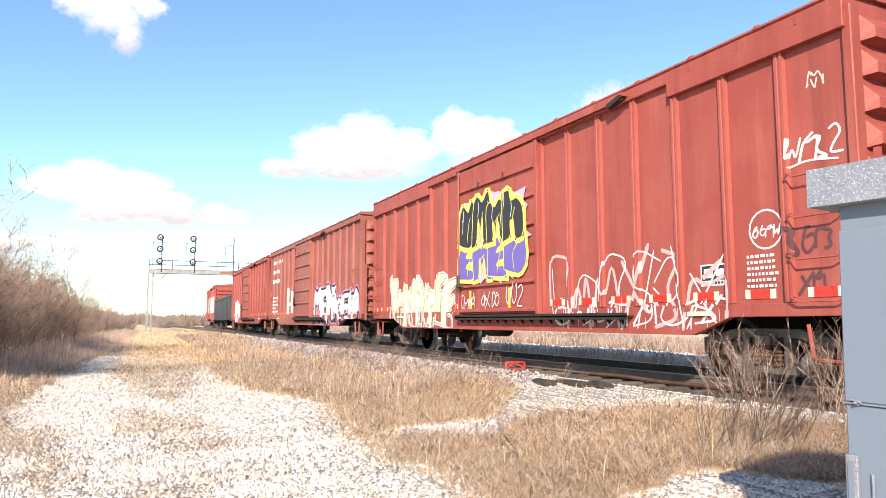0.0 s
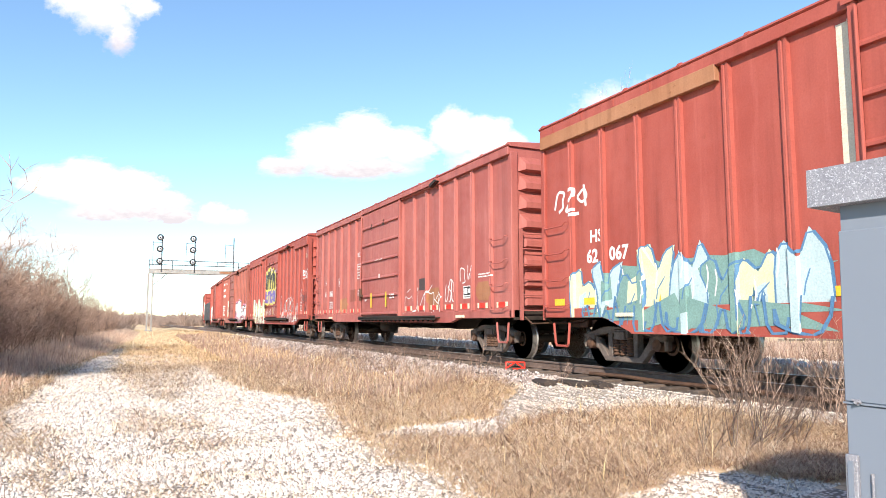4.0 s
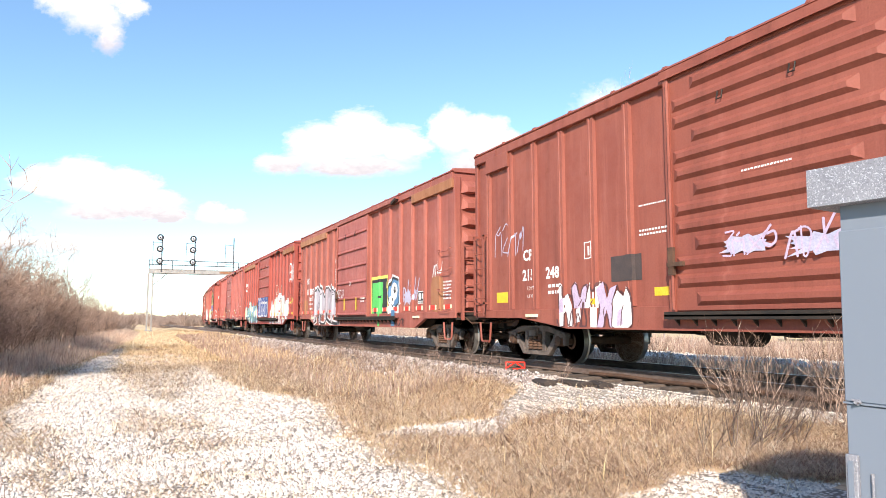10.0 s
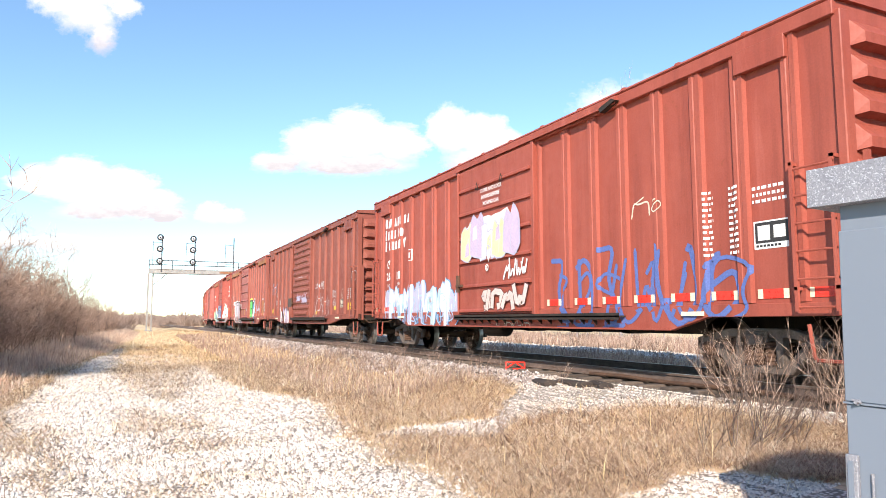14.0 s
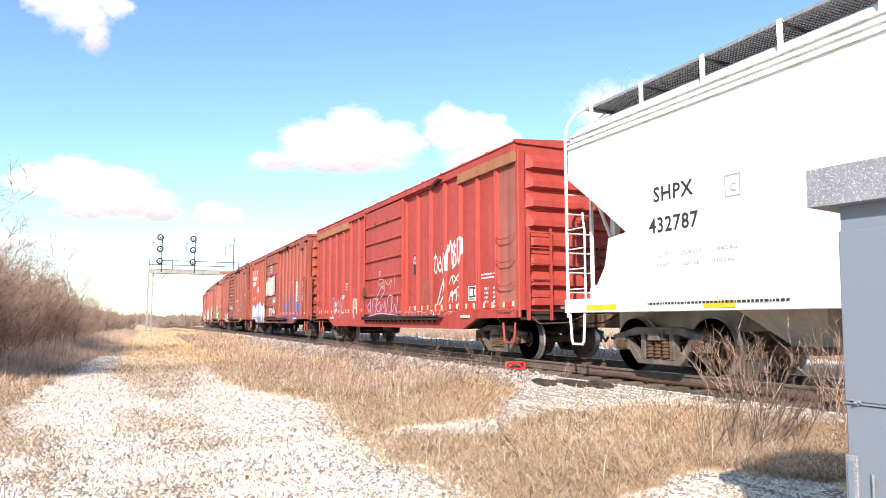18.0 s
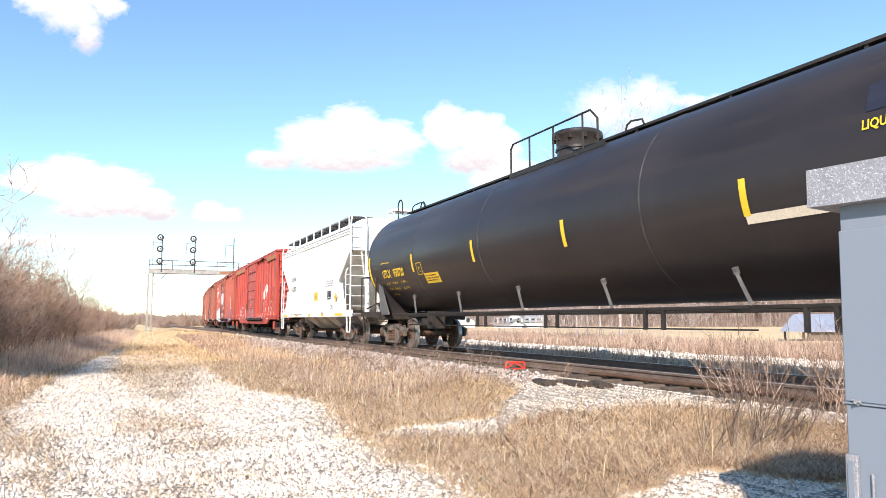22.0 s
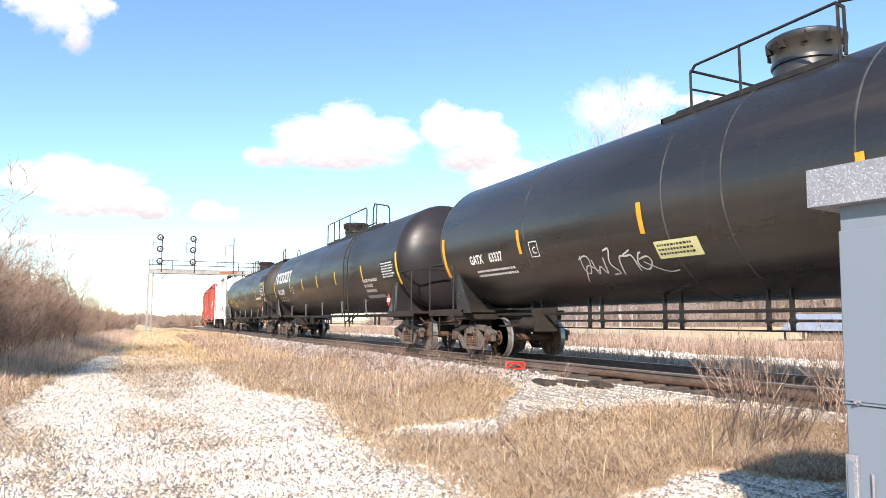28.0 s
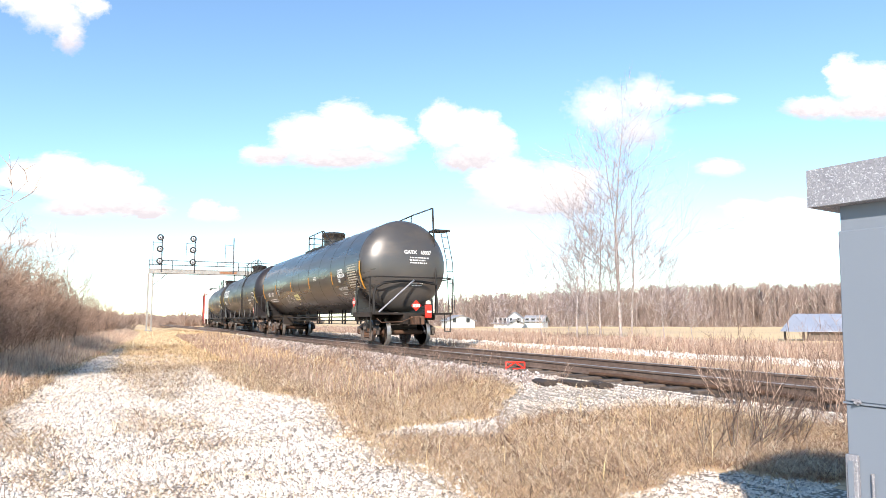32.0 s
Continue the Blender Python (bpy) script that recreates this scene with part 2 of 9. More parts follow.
def cabinet_paint():
    """Even factory paint with a faint waviness and a few rain marks."""
    g = Nodes("blue_grey_paint")
    runs = g.noise(1.0, 4, 0.6, g.mapped((7.0, 7.0, 0.35)))
    col = g.mix(g.ramp(g.noise(0.9, 2), [(0.3, 0.0), (0.7, 1.0)]), (0.173, 0.205, 0.250), (0.181, 0.213, 0.257))
    col = g.mix(g.math("MULTIPLY", g.ramp(runs, [(0.56, 0.0), (0.75, 1.0)]), 0.10), col, (0.12, 0.14, 0.17))
    g.bump(g.noise(3.0, 2), 0.03, 0.01)
    return g.done(col, 0.48, 0.0, 0.4)


BLUE_GREY = cabinet_paint()
GANTRY_GREY = plain("weathered_grey_steel", (0.27, 0.255, 0.235), (0.40, 0.38, 0.35), 1.5, 0.6, 0.1, 0.2)
SIGNAL_BLACK = plain("signal_black", (0.02, 0.02, 0.022), (0.04, 0.04, 0.042), 6, 0.6)
LENS = plain("dark_lens", (0.03, 0.03, 0.03), (0.05, 0.04, 0.04), 9, 0.12)
YELLOW = plain("yellow_marking", (0.70, 0.43, 0.02), (0.78, 0.52, 0.05), 6, 0.5)
ORANGE = plain("orange_marking", (0.72, 0.30, 0.02), (0.80, 0.38, 0.04), 6, 0.5)
LETTER_WHITE = plain("white_lettering", (0.68, 0.68, 0.66), (0.82, 0.82, 0.80), 14, 0.6)
LETTER_BLACK = plain("black_lettering", (0.02, 0.02, 0.02), (0.04, 0.04, 0.04), 14, 0.6)
MARK_RED = plain("red_reflector", (0.62, 0.03, 0.02), (0.72, 0.05, 0.03), 20, 0.35)
PALE = plain("pale_reflector", (0.72, 0.62, 0.42), (0.80, 0.72, 0.52), 20, 0.35)
PRIMER = plain("dark_primer_patch", (0.05, 0.04, 0.04), (0.08, 0.06, 0.055), 6, 0.7)
# ---------------------------------------------------------------- clouds, drifting slowly before the wind
CLOUDS = []
RIGHT, AHEAD = Vector((0.90714, -0.42085, 0)), Vector((0.41861, 0.90236, 0.10273))
UPWARD = RIGHT.cross(AHEAD)


def cloud_material(seed, puffs, wisp, base_tint):
    g = Nodes("cloud")
    sep = g.t.nodes.new("ShaderNodeSeparateXYZ")
    g.t.links.new(g.coord, sep.inputs[0])
    warp = g.node("ShaderNodeTexNoise", 1, Vector=g.node("ShaderNodeVectorMath", 0, operation="ADD", i0=g.coord, i1=(seed * 7.3, seed * 3.1, 0)), Scale=1.9, Detail=9.0, Roughness=0.66)
    ws = g.t.nodes.new("ShaderNodeSeparateColor")
    g.t.links.new(warp, ws.inputs[0])
    x = g.math("ADD", sep.outputs[0], g.math("MULTIPLY", g.math("SUBTRACT", ws.outputs[0], 0.5), 0.62))
    y = g.math("ADD", sep.outputs[1], g.math("MULTIPLY", g.math("SUBTRACT", ws.outputs[1], 0.5), 0.52))
    total = None
    for cx, cy, rx, ry in puffs:
        a = g.math("DIVIDE", g.math("SUBTRACT", x, cx), rx)
        b = g.math("DIVIDE", g.math("SUBTRACT", y, cy), ry)
        d = g.math("SUBTRACT", 1.0, g.math("SQRT", g.math("ADD", g.math("MULTIPLY", a, a), g.math("MULTIPLY", b, b))))
        total = d if total is None else g.math("SMOOTH_MAX", total, d, 0.15)
    fine = g.noise(5.0, 8, 0.68)
    total = g.math("ADD", total, g.math("MULTIPLY", g.math("SUBTRACT", fine, 0.5), 0.55 + wisp))
    alpha = g.ramp(total, [(0.0, 0.0), (0.42 + 0.55 * wisp, 1.0 - 0.40 * wisp)])
    # Underside shade is painted: greyer towards the foot, broken up by noise
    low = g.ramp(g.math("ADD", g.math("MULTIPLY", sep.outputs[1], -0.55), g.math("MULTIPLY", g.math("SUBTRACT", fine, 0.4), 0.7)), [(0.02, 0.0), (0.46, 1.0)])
    # the sheet glows by itself, so white top and shaded base are emission colours
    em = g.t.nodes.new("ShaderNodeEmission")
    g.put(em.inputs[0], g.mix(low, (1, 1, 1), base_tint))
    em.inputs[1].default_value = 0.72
    tr = g.t.nodes.new("ShaderNodeBsdfTransparent")
    mx = g.t.nodes.new("ShaderNodeMixShader")
    g.t.links.new(alpha, mx.inputs[0])
    g.t.links.new(tr.outputs[0], mx.inputs[1])
    g.t.links.new(em.outputs[0], mx.inputs[2])
    g.t.links.new(mx.outputs[0], g.t.nodes["Material Output"].inputs[0])
    g.t.nodes.remove(g.bsdf)
    return g.mat


# tint: the shade colour painted on the underside
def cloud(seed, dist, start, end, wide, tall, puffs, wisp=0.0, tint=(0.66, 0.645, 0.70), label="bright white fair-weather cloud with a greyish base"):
    """start, end: bearing across and height (tangents from the view's axis) of its middle at the clip's start and end."""
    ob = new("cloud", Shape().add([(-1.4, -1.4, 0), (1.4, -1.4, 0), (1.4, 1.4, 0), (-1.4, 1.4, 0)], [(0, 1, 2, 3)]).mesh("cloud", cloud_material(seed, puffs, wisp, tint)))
    tagged(ob, label, "cloud", kind="structure")
    ob.scale = (wide * dist, tall * dist, 1)
    turn = Matrix((RIGHT, UPWARD, -AHEAD)).transposed().to_4x4()
    CLOUDS.append((ob, [(t, Matrix.Translation(EYE + (AHEAD + RIGHT * a + UPWARD * b) * dist) @ turn) for t, (a, b) in ((0, start), (CLIP, end))]))


def build_clouds():
    def at(x, y):
        return (x - 784) / 1220, (441 - y) / 1220
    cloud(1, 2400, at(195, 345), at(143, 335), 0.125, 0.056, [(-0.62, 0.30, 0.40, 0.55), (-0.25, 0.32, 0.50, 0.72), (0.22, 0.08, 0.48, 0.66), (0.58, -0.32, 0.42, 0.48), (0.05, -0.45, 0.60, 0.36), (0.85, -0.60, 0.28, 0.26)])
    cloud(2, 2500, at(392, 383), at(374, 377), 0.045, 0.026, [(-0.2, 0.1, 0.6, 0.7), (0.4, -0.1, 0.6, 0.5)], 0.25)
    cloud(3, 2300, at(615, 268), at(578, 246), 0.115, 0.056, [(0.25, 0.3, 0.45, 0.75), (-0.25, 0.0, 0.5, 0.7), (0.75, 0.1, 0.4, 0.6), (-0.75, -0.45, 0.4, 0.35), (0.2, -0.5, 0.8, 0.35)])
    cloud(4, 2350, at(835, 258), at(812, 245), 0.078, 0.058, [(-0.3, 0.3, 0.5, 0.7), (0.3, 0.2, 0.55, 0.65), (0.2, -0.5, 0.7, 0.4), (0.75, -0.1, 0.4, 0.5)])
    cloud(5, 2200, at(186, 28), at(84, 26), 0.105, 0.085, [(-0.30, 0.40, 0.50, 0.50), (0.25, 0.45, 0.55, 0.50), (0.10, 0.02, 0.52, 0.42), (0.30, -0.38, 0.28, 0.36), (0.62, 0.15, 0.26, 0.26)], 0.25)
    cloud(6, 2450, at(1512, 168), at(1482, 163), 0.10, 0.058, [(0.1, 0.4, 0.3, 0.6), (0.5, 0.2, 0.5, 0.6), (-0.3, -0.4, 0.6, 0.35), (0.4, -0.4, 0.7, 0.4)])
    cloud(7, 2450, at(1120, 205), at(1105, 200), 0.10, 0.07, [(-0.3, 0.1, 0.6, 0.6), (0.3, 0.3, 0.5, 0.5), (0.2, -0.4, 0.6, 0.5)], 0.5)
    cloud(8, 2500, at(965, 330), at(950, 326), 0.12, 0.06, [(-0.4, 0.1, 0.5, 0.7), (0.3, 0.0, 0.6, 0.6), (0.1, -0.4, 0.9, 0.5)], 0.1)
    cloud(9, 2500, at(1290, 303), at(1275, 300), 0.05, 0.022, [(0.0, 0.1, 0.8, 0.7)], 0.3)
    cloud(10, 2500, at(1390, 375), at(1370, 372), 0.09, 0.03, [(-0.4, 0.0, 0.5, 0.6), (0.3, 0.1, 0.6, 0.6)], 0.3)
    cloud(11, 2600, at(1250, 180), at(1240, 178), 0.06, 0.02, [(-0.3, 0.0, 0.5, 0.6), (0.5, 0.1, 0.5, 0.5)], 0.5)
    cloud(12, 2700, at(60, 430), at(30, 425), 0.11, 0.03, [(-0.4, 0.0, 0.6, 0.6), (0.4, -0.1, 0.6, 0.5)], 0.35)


build_clouds()
# ---------------------------------------------------------------- the line of the track
def track_at(s):
    """Place on the track and its bearing (radians to the right) at s metres along."""
    if s <= CURVE_Y:
        return TRACK_X, s, 0.0
    a = (s - CURVE_Y) / CURVE_R
    return TRACK_X + CURVE_R * (1 - math.cos(a)), CURVE_Y + CURVE_R * math.sin(a), a


def centre_x(y):
    return TRACK_X + (max(y - CURVE_Y, 0.0) ** 2 / (2 * CURVE_R) if y < 300 else (300 - CURVE_Y) ** 2 / (2 * CURVE_R))


def smooth(a, b, x):
    t = min(max((x - a) / (b - a), 0.0), 1.0)
    return t * t * (3 - 2 * t)


def follow(stops, x):
    """Straight lines from stop to stop."""
    for (a, va), (b, vb) in zip(stops, stops[1:]):
        if x <= b:
            return va + (vb - va) * max(x - a, 0.0) / (b - a)
    return stops[-1][1]


MOUND = [(0, -0.215), (1.38, -0.215), (1.9, -0.27), (2.8, -0.38), (4.2, -0.56), (7.0, -0.74), (9.0, -0.75)]
BANK = [(0, -0.215), (1.38, -0.215), (1.8, -0.30), (3.1, -0.66), (4.6, -0.72), (7.0, -0.74), (9.0, -0.75)]
FARSIDE = [(0, -0.215), (1.38, -0.215), (2.0, -0.32), (4.0, -0.40), (5.2, -0.24), (8.0, -0.22), (10.0, -0.62), (14.0, -0.72)]


def ground_z(x, y):
    d = centre_x(y) - x
    if d >= 0:
        w = smooth(11.0, 17.0, y)
        z = follow(MOUND, d) * (1 - w) + follow(BANK, d) * w
    else:
        z = follow(FARSIDE, -d)
    if abs(d) > 1.5 and abs(x) < 80 and -5 < y < 120:
        z += 0.035 * noise.noise((x * 0.7, y * 0.7, 0.3)) + 0.05 * noise.noise((x * 0.17, y * 0.17, 5.0))
        z += 0.012 * noise.noise((x * 3.1, y * 3.1, 2.0))
    return z


ROAD_LEFT = [(-20, -2.1), (14.4, -1.9), (17.4, -1.75), (23.2, -1.64), (29.4, -1.2), (41.4, -0.35), (61.7, 1.1), (107, 3.2)]
ROAD_RIGHT = [(-20, 2.8), (5.5, 2.8), (8.9, 2.82), (10.2, 3.0), (12.1, 3.18), (14.3, 3.0), (16.2, 2.55), (20.4, 2.43), (28.6, 2.4), (62, 4.5), (120, 6.5)]
STRAW_LEFT = [(13, 0.9), (18, 0.07), (24, -0.32), (30, -0.23), (48, 0.39), (62, 1.3), (107, 3.3)]
STRAW_RIGHT = [(13, 0.95), (17, 1.6), (25, 2.16), (29, 2.7), (60, 5.0)]
SPIT_LOW = [(3.0, 8.75), (3.7, 8.1), (4.15, 7.7), (4.68, 8.19), (5.4, 8.32), (6.0, 8.0), (6.7, 7.1), (6.95, 6.3), (7.0, 5.0), (7.2, 3.0)]
SPIT_HIGH = [(3.0, 8.75), (3.3, 9.0), (4.2, 8.94), (4.76, 8.75), (5.43, 9.4), (6.3, 10.5), (6.74, 12.7), (7.0, 15.0), (7.3, 40.0)]
# Gravel ends where the cabinet's shade begins; darker soil there deepens the shade.
CORNER = [(3.3, 4.2), (3.83, 4.73), (4.85, 4.92), (5.1, 4.6), (5.4, 3.4), (7.0, 3.0)]


def gravel_at(x, y):
    """0: dry grass and soil, 1: bare gravel."""
    d = centre_x(y) - x
    n = noise.noise((x * 0.55, y * 0.35, 9.0)) + 0.5 * noise.noise((x * 1.7, y * 1.2, 4.0))
    fine = noise.noise((x * 2.3, y * 1.6, 14.0)) + 0.6 * noise.noise((x * 5.1, y * 3.3, 6.0))
    left, right = follow(ROAD_LEFT, y), follow(ROAD_RIGHT, y)
    road = smooth(-0.25, 0.3, x - left + 0.15 * n + 0.12 * fine) * smooth(-0.4, 0.4, right - x + 0.2 * n + 0.28 * fine)
    straw = smooth(-0.25, 0.3, x - follow(STRAW_LEFT, y) + 0.35 * fine) * smooth(-0.3, 0.35, follow(STRAW_RIGHT, y) - x + 0.35 * fine)
    road *= 1 - straw * (0.34 * smooth(12, 15, y) + 0.30 * smooth(19, 27, y) + 0.30 * smooth(30, 44, y))
    road *= 1 - 0.9 * smooth(46, 70, y)
    for px, py, rx, ry, k in ((-1.15, 10.2, 0.5, 1.4, 0.5), (-0.75, 8.3, 0.4, 0.8, 0.45), (-1.75, 12.0, 0.35, 1.4, 0.6), (0.95, 9.3, 0.5, 0.5, 0.4), (0.45, 11.2, 0.6, 1.6, 0.4), (0.3, 7.0, 0.5, 0.5, 0.35)):
        road *= 1 - k * smooth(1.25, 0.5, math.hypot((x - px) / rx, (y - py) / ry) - 0.5 * fine)
    bed = smooth(2.3, 1.6, d) if d >= 0 else smooth(3.2, 2.2, -d)
    if d >= 0:
        bed = max(bed, smooth(3.1, 2.0, d + 0.5 * n + 0.4 * fine) * smooth(11, 14, y) * 0.62)
    spit = smooth(-0.16, 0.16, y - follow(SPIT_LOW, x) + 0.24 * fine) * smooth(-0.22, 0.22, follow(SPIT_HIGH, x) - y + 0.26 * fine) if d >= 0 and x > 3.0 else 0.0
    corner = smooth(-0.12, 0.14, follow(CORNER, x) - y + 0.12 * fine) * smooth(3.2, 3.6, x) if x < 7 else 0.0
    strip2 = smooth(5.2, 5.8, -d + 0.4 * n) * smooth(7.4, 6.7, -d + 0.4 * n) if d < 0 else 0.0
    return max(road, bed, spit, corner, strip2)


def grime_and_shade_at(x, y):
    """Oil and rust on the ballast between the rails, plus train shade painted beyond the far rail."""
    d = centre_x(y) - x
    # stretched on the far side to paint in the train's shadow there
    d = d if d > 0 else -d * 0.42
    return smooth(1.75, 1.15, d + 0.25 * noise.noise((x * 2, y * 2, 3.3)))


def ground_material():
    g = Nodes("dry_ground")
    mask = g.node("ShaderNodeAttribute", 2, attribute_name="gravel")
    n1, n2 = g.noise(2.2, 6, 0.7), g.noise(14.0, 4)
    edge = g.ramp(g.math("ADD", mask, g.math("MULTIPLY", g.math("SUBTRACT", n1, 0.5), 0.9)), [(0.40, 0.0), (0.56, 1.0)])
    cells = g.node("ShaderNodeTexVoronoi", 0, Vector=g.coord, Scale=26.0)
    tint = g.node("ShaderNodeTexVoronoi", 1, Vector=g.coord, Scale=26.0)
    tone = g.node("ShaderNodeSeparateColor", 0, Color=tint)
    stone = g.mix(tone, (0.58, 0.52, 0.46), (0.80, 0.74, 0.67))
    stone = g.mix(g.ramp(cells, [(0.30, 0.0), (0.55, 1.0)]), stone, (0.20, 0.17, 0.14))
    stone = g.mix(g.ramp(n1, [(0.52, 0.0), (0.75, 0.6)]), stone, (0.42, 0.34, 0.24))
    straw = g.noise(9.0, 5, 0.7, g.mapped((4.0, 1.0, 1.0), (0, 0, 0.7)))
    soil = g.mix(g.ramp(n1, [(0.3, 0.0), (0.7, 1.0)]), (0.44, 0.30, 0.20), (0.72, 0.54, 0.34))
    soil = g.mix(g.ramp(straw, [(0.4, 0.0), (0.7, 0.7)]), soil, (0.76, 0.60, 0.38))
    soil = g.mix(g.ramp(n2, [(0.30, 0.5), (0.5, 0.0)]), soil, (0.15, 0.10, 0.072))
    field = g.noise(0.035, 3)
    soil = g.mix(g.ramp(field, [(0.40, 0.0), (0.56, 0.75)]), soil, (0.72, 0.55, 0.31))
    bank = g.node("ShaderNodeAttribute", 2, attribute_name="ballast")
    stone = g.mix(g.math("MULTIPLY", bank, 0.75), stone, (0.40, 0.325, 0.275))
    # oil stain colour, darkened to stand in for shade under and beyond the train
    grime = g.node("ShaderNodeAttribute", 2, attribute_name="grime")
    stone = g.mix(g.math("MULTIPLY", grime, 0.9), stone, (0.075, 0.056, 0.045))
    g.bump(g.mix(edge, straw, g.math("SUBTRACT", 1.0, cells)), 0.6, 0.02)
    return g.done(g.mix(edge, soil, stone), 0.92, 0.0, 0.2)


def spaced(lo, fine_lo, fine_hi, hi, step):
    """Lines close together in the middle and ever wider outside."""
    xs = list(np.arange(fine_lo, fine_hi + step / 2, step))
    d = step
    while xs[-1] < hi:
        d *= 1.16
        xs.append(xs[-1] + d)
    d = step
    while xs[0] > lo:
        d *= 1.16
        xs.insert(0, xs[0] - d)
    return xs


def build_ground():
    xs, ys = spaced(-2500, -6, 18, 2500, 0.16), spaced(-1200, 3, 26, 4200, 0.18)
    vs = [(x, y, ground_z(x, y)) for y in ys for x in xs]
    n = len(xs)
    fs = [(j * n + i, j * n + i + 1, (j + 1) * n + i + 1, (j + 1) * n + i) for j in range(len(ys) - 1) for i in range(n - 1)]
    me = bpy.data.meshes.new("ground")
    me.from_pydata(vs, [], fs)
    at = me.attributes.new("gravel", "FLOAT", "POINT")
    at.data.foreach_set("value", [gravel_at(x, y) if -12 < x < 40 and -20 < y < 130 else 0.0 for x, y, _ in vs])
    at = me.attributes.new("grime", "FLOAT", "POINT")
    at.data.foreach_set("value", [grime_and_shade_at(x, y) if abs(x - TRACK_X) < 30 and -230 < y < 300 else 0.0 for x, y, _ in vs])
    at = me.attributes.new("ballast", "FLOAT", "POINT")
    at.data.foreach_set("value", [smooth(3.6, 2.4, abs(centre_x(y) - x)) * smooth(10.5, 13.5, y) if abs(x - TRACK_X) < 30 and -230 < y < 300 else 0.0 for x, y, _ in vs])
    me.materials.append(ground_material())
    me.polygons.foreach_set("use_smooth", [True] * len(me.polygons))
    tagged(new("ground", me), "dry straw-coloured ground with bare pale gravel tracks", "ground", kind="structure")


build_ground()


# ---------------------------------------------------------------- track
def rail_mesh(offset, s0, s1, at=track_at):
    prof = [(-0.068, -0.165), (-0.068, -0.150), (-0.012, -0.128), (-0.010, -0.045), (-0.035, -0.035), (-0.035, -0.006), (-0.028, 0.0),
            (0.028, 0.0), (0.035, -0.006), (0.035, -0.035), (0.010, -0.045), (0.012, -0.128), (0.068, -0.150), (0.068, -0.165)]
    sh, n = Shape(), len(prof)
    stops = list(np.arange(s0, s1 + 0.1, 4.0))
    for s in stops:
        x, y, a = at(s)
        sh.v.extend((x + (u + offset) * math.cos(a), y - (u + offset) * math.sin(a), z) for u, z in prof)
    for j in range(len(stops) - 1):
        for i in range(n):
            k = (i + 1) % n
            sh.f.append((j * n + i, j * n + k, (j + 1) * n + k, (j + 1) * n + i))
            sh.m.append(1 if i in (5, 6, 7) else 0)
    return sh.mesh("rail", [RAIL_SIDE, TREAD])


def build_track():
    track = thing("railway_track", "rusty steel rails on old weathered wooden ties", "railway track", kind="structure")
    for off in (-0.7525, 0.7525):
        part("rail", rail_mesh(off, -220, 296), None, track, "rusty rail with a polished head")

    def straight(s):
        return TRACK_X - 1.1 * smooth(40, 110, s), s, 0.0
    part("rail", rail_mesh(-0.7525, 62, 262, straight), None, track)
    part("rail", rail_mesh(0.7525, 70, 262, straight), None, track)
    wood = kept("tie", lambda: Shape().box(-1.3, 1.3, -0.115, 0.115, -0.345, -0.168).mesh("tie", TIE, bevel=0.012))
    plate = kept("tie_plate", lambda: Shape().box(-0.11, 0.11, -0.09, 0.09, -0.168, -0.1655).box(-0.10, -0.075, -0.05, -0.02, -0.166, -0.145)
                 .box(0.075, 0.10, 0.02, 0.05, -0.166, -0.145).mesh("tie_plate", RUSTY_IRON))
    rnd = random.Random(5)
    rest = Shape()
    s = -20.0
    while s < 290:
        x, y, a = track_at(s)
        m = pose(x + rnd.uniform(-0.06, 0.06), y, rnd.uniform(-0.012, 0.0), 0, rnd.uniform(-0.4, 0.4), -math.degrees(a) + rnd.uniform(-1.5, 1.5))
        if 3.0 < s < 62:
            tie = part("tie", wood, None, track, at=m)
            for off in (-0.7525, 0.7525):
                part("tie_plate", plate, None, tie, at=(off, 0, 0.0))
        else:
            b = len(rest.v)
            rest.box(-1.3, 1.3, -0.115, 0.115, -0.345, -0.168)
            rest.v[b:] = [tuple(m @ Vector(p)) for p in rest.v[b:]]
        s += 0.53 + rnd.uniform(-0.03, 0.03)
    tagged(part("far_ties", rest, TIE, track), kind="stuff")
    # loose things beside the track
    thing("old_pipe", "rusty steel pipe lying along the tie ends", "pipe", Shape().tube(
        [(7.93 + 0.02 * math.sin(i * 1.3), 10.6 - i * 0.9, -0.128 + 0.012 * math.sin(i * 2.1)) for i in range(12)], 0.033, 8), RUSTY_IRON, smooth=40)
    for k, (x, y, r, ln) in enumerate([(6.95, 10.75, 74, 1.1), (7.15, 10.05, 82, 1.0), (7.3, 9.5, 66, 0.8)]):
        z = ground_z(x, y)
        thing("discarded_tie", "broken dark discarded railway tie lying in the gravel", "railway tie",
              Shape().prism([(-0.12, 0), (0.11, -0.01), (0.12, 0.07), (0.02, 0.10), (-0.11, 0.08)], "x", -ln / 2, ln / 2), DARK_TIE,
              group="discarded ties", at=pose(x, y, z - 0.02, 3 * k - 4, 2, r), bevel=0.012)
    red = thing("red_frame", "small red painted steel frame beside the track", "marker frame", at=pose(7.72, 12.95, -0.21, 0, 0, -33))
    for p, q in [((-0.2, 0, 0.02), (0.2, 0, 0.02)), ((-0.2, 0, 0.16), (0.2, 0, 0.16)), ((-0.2, 0, 0), (-0.2, 0, 0.17)), ((0.2, 0, 0), (0.2, 0, 0.17)),
                 ((-0.2, 0, 0.02), (0.0, 0, 0.16)), ((0.0, 0, 0.16), (0.2, 0, 0.02))]:
        part("bar", Shape().rod(p, q, 0.018, n=6), MARK_RED, red)


build_track()


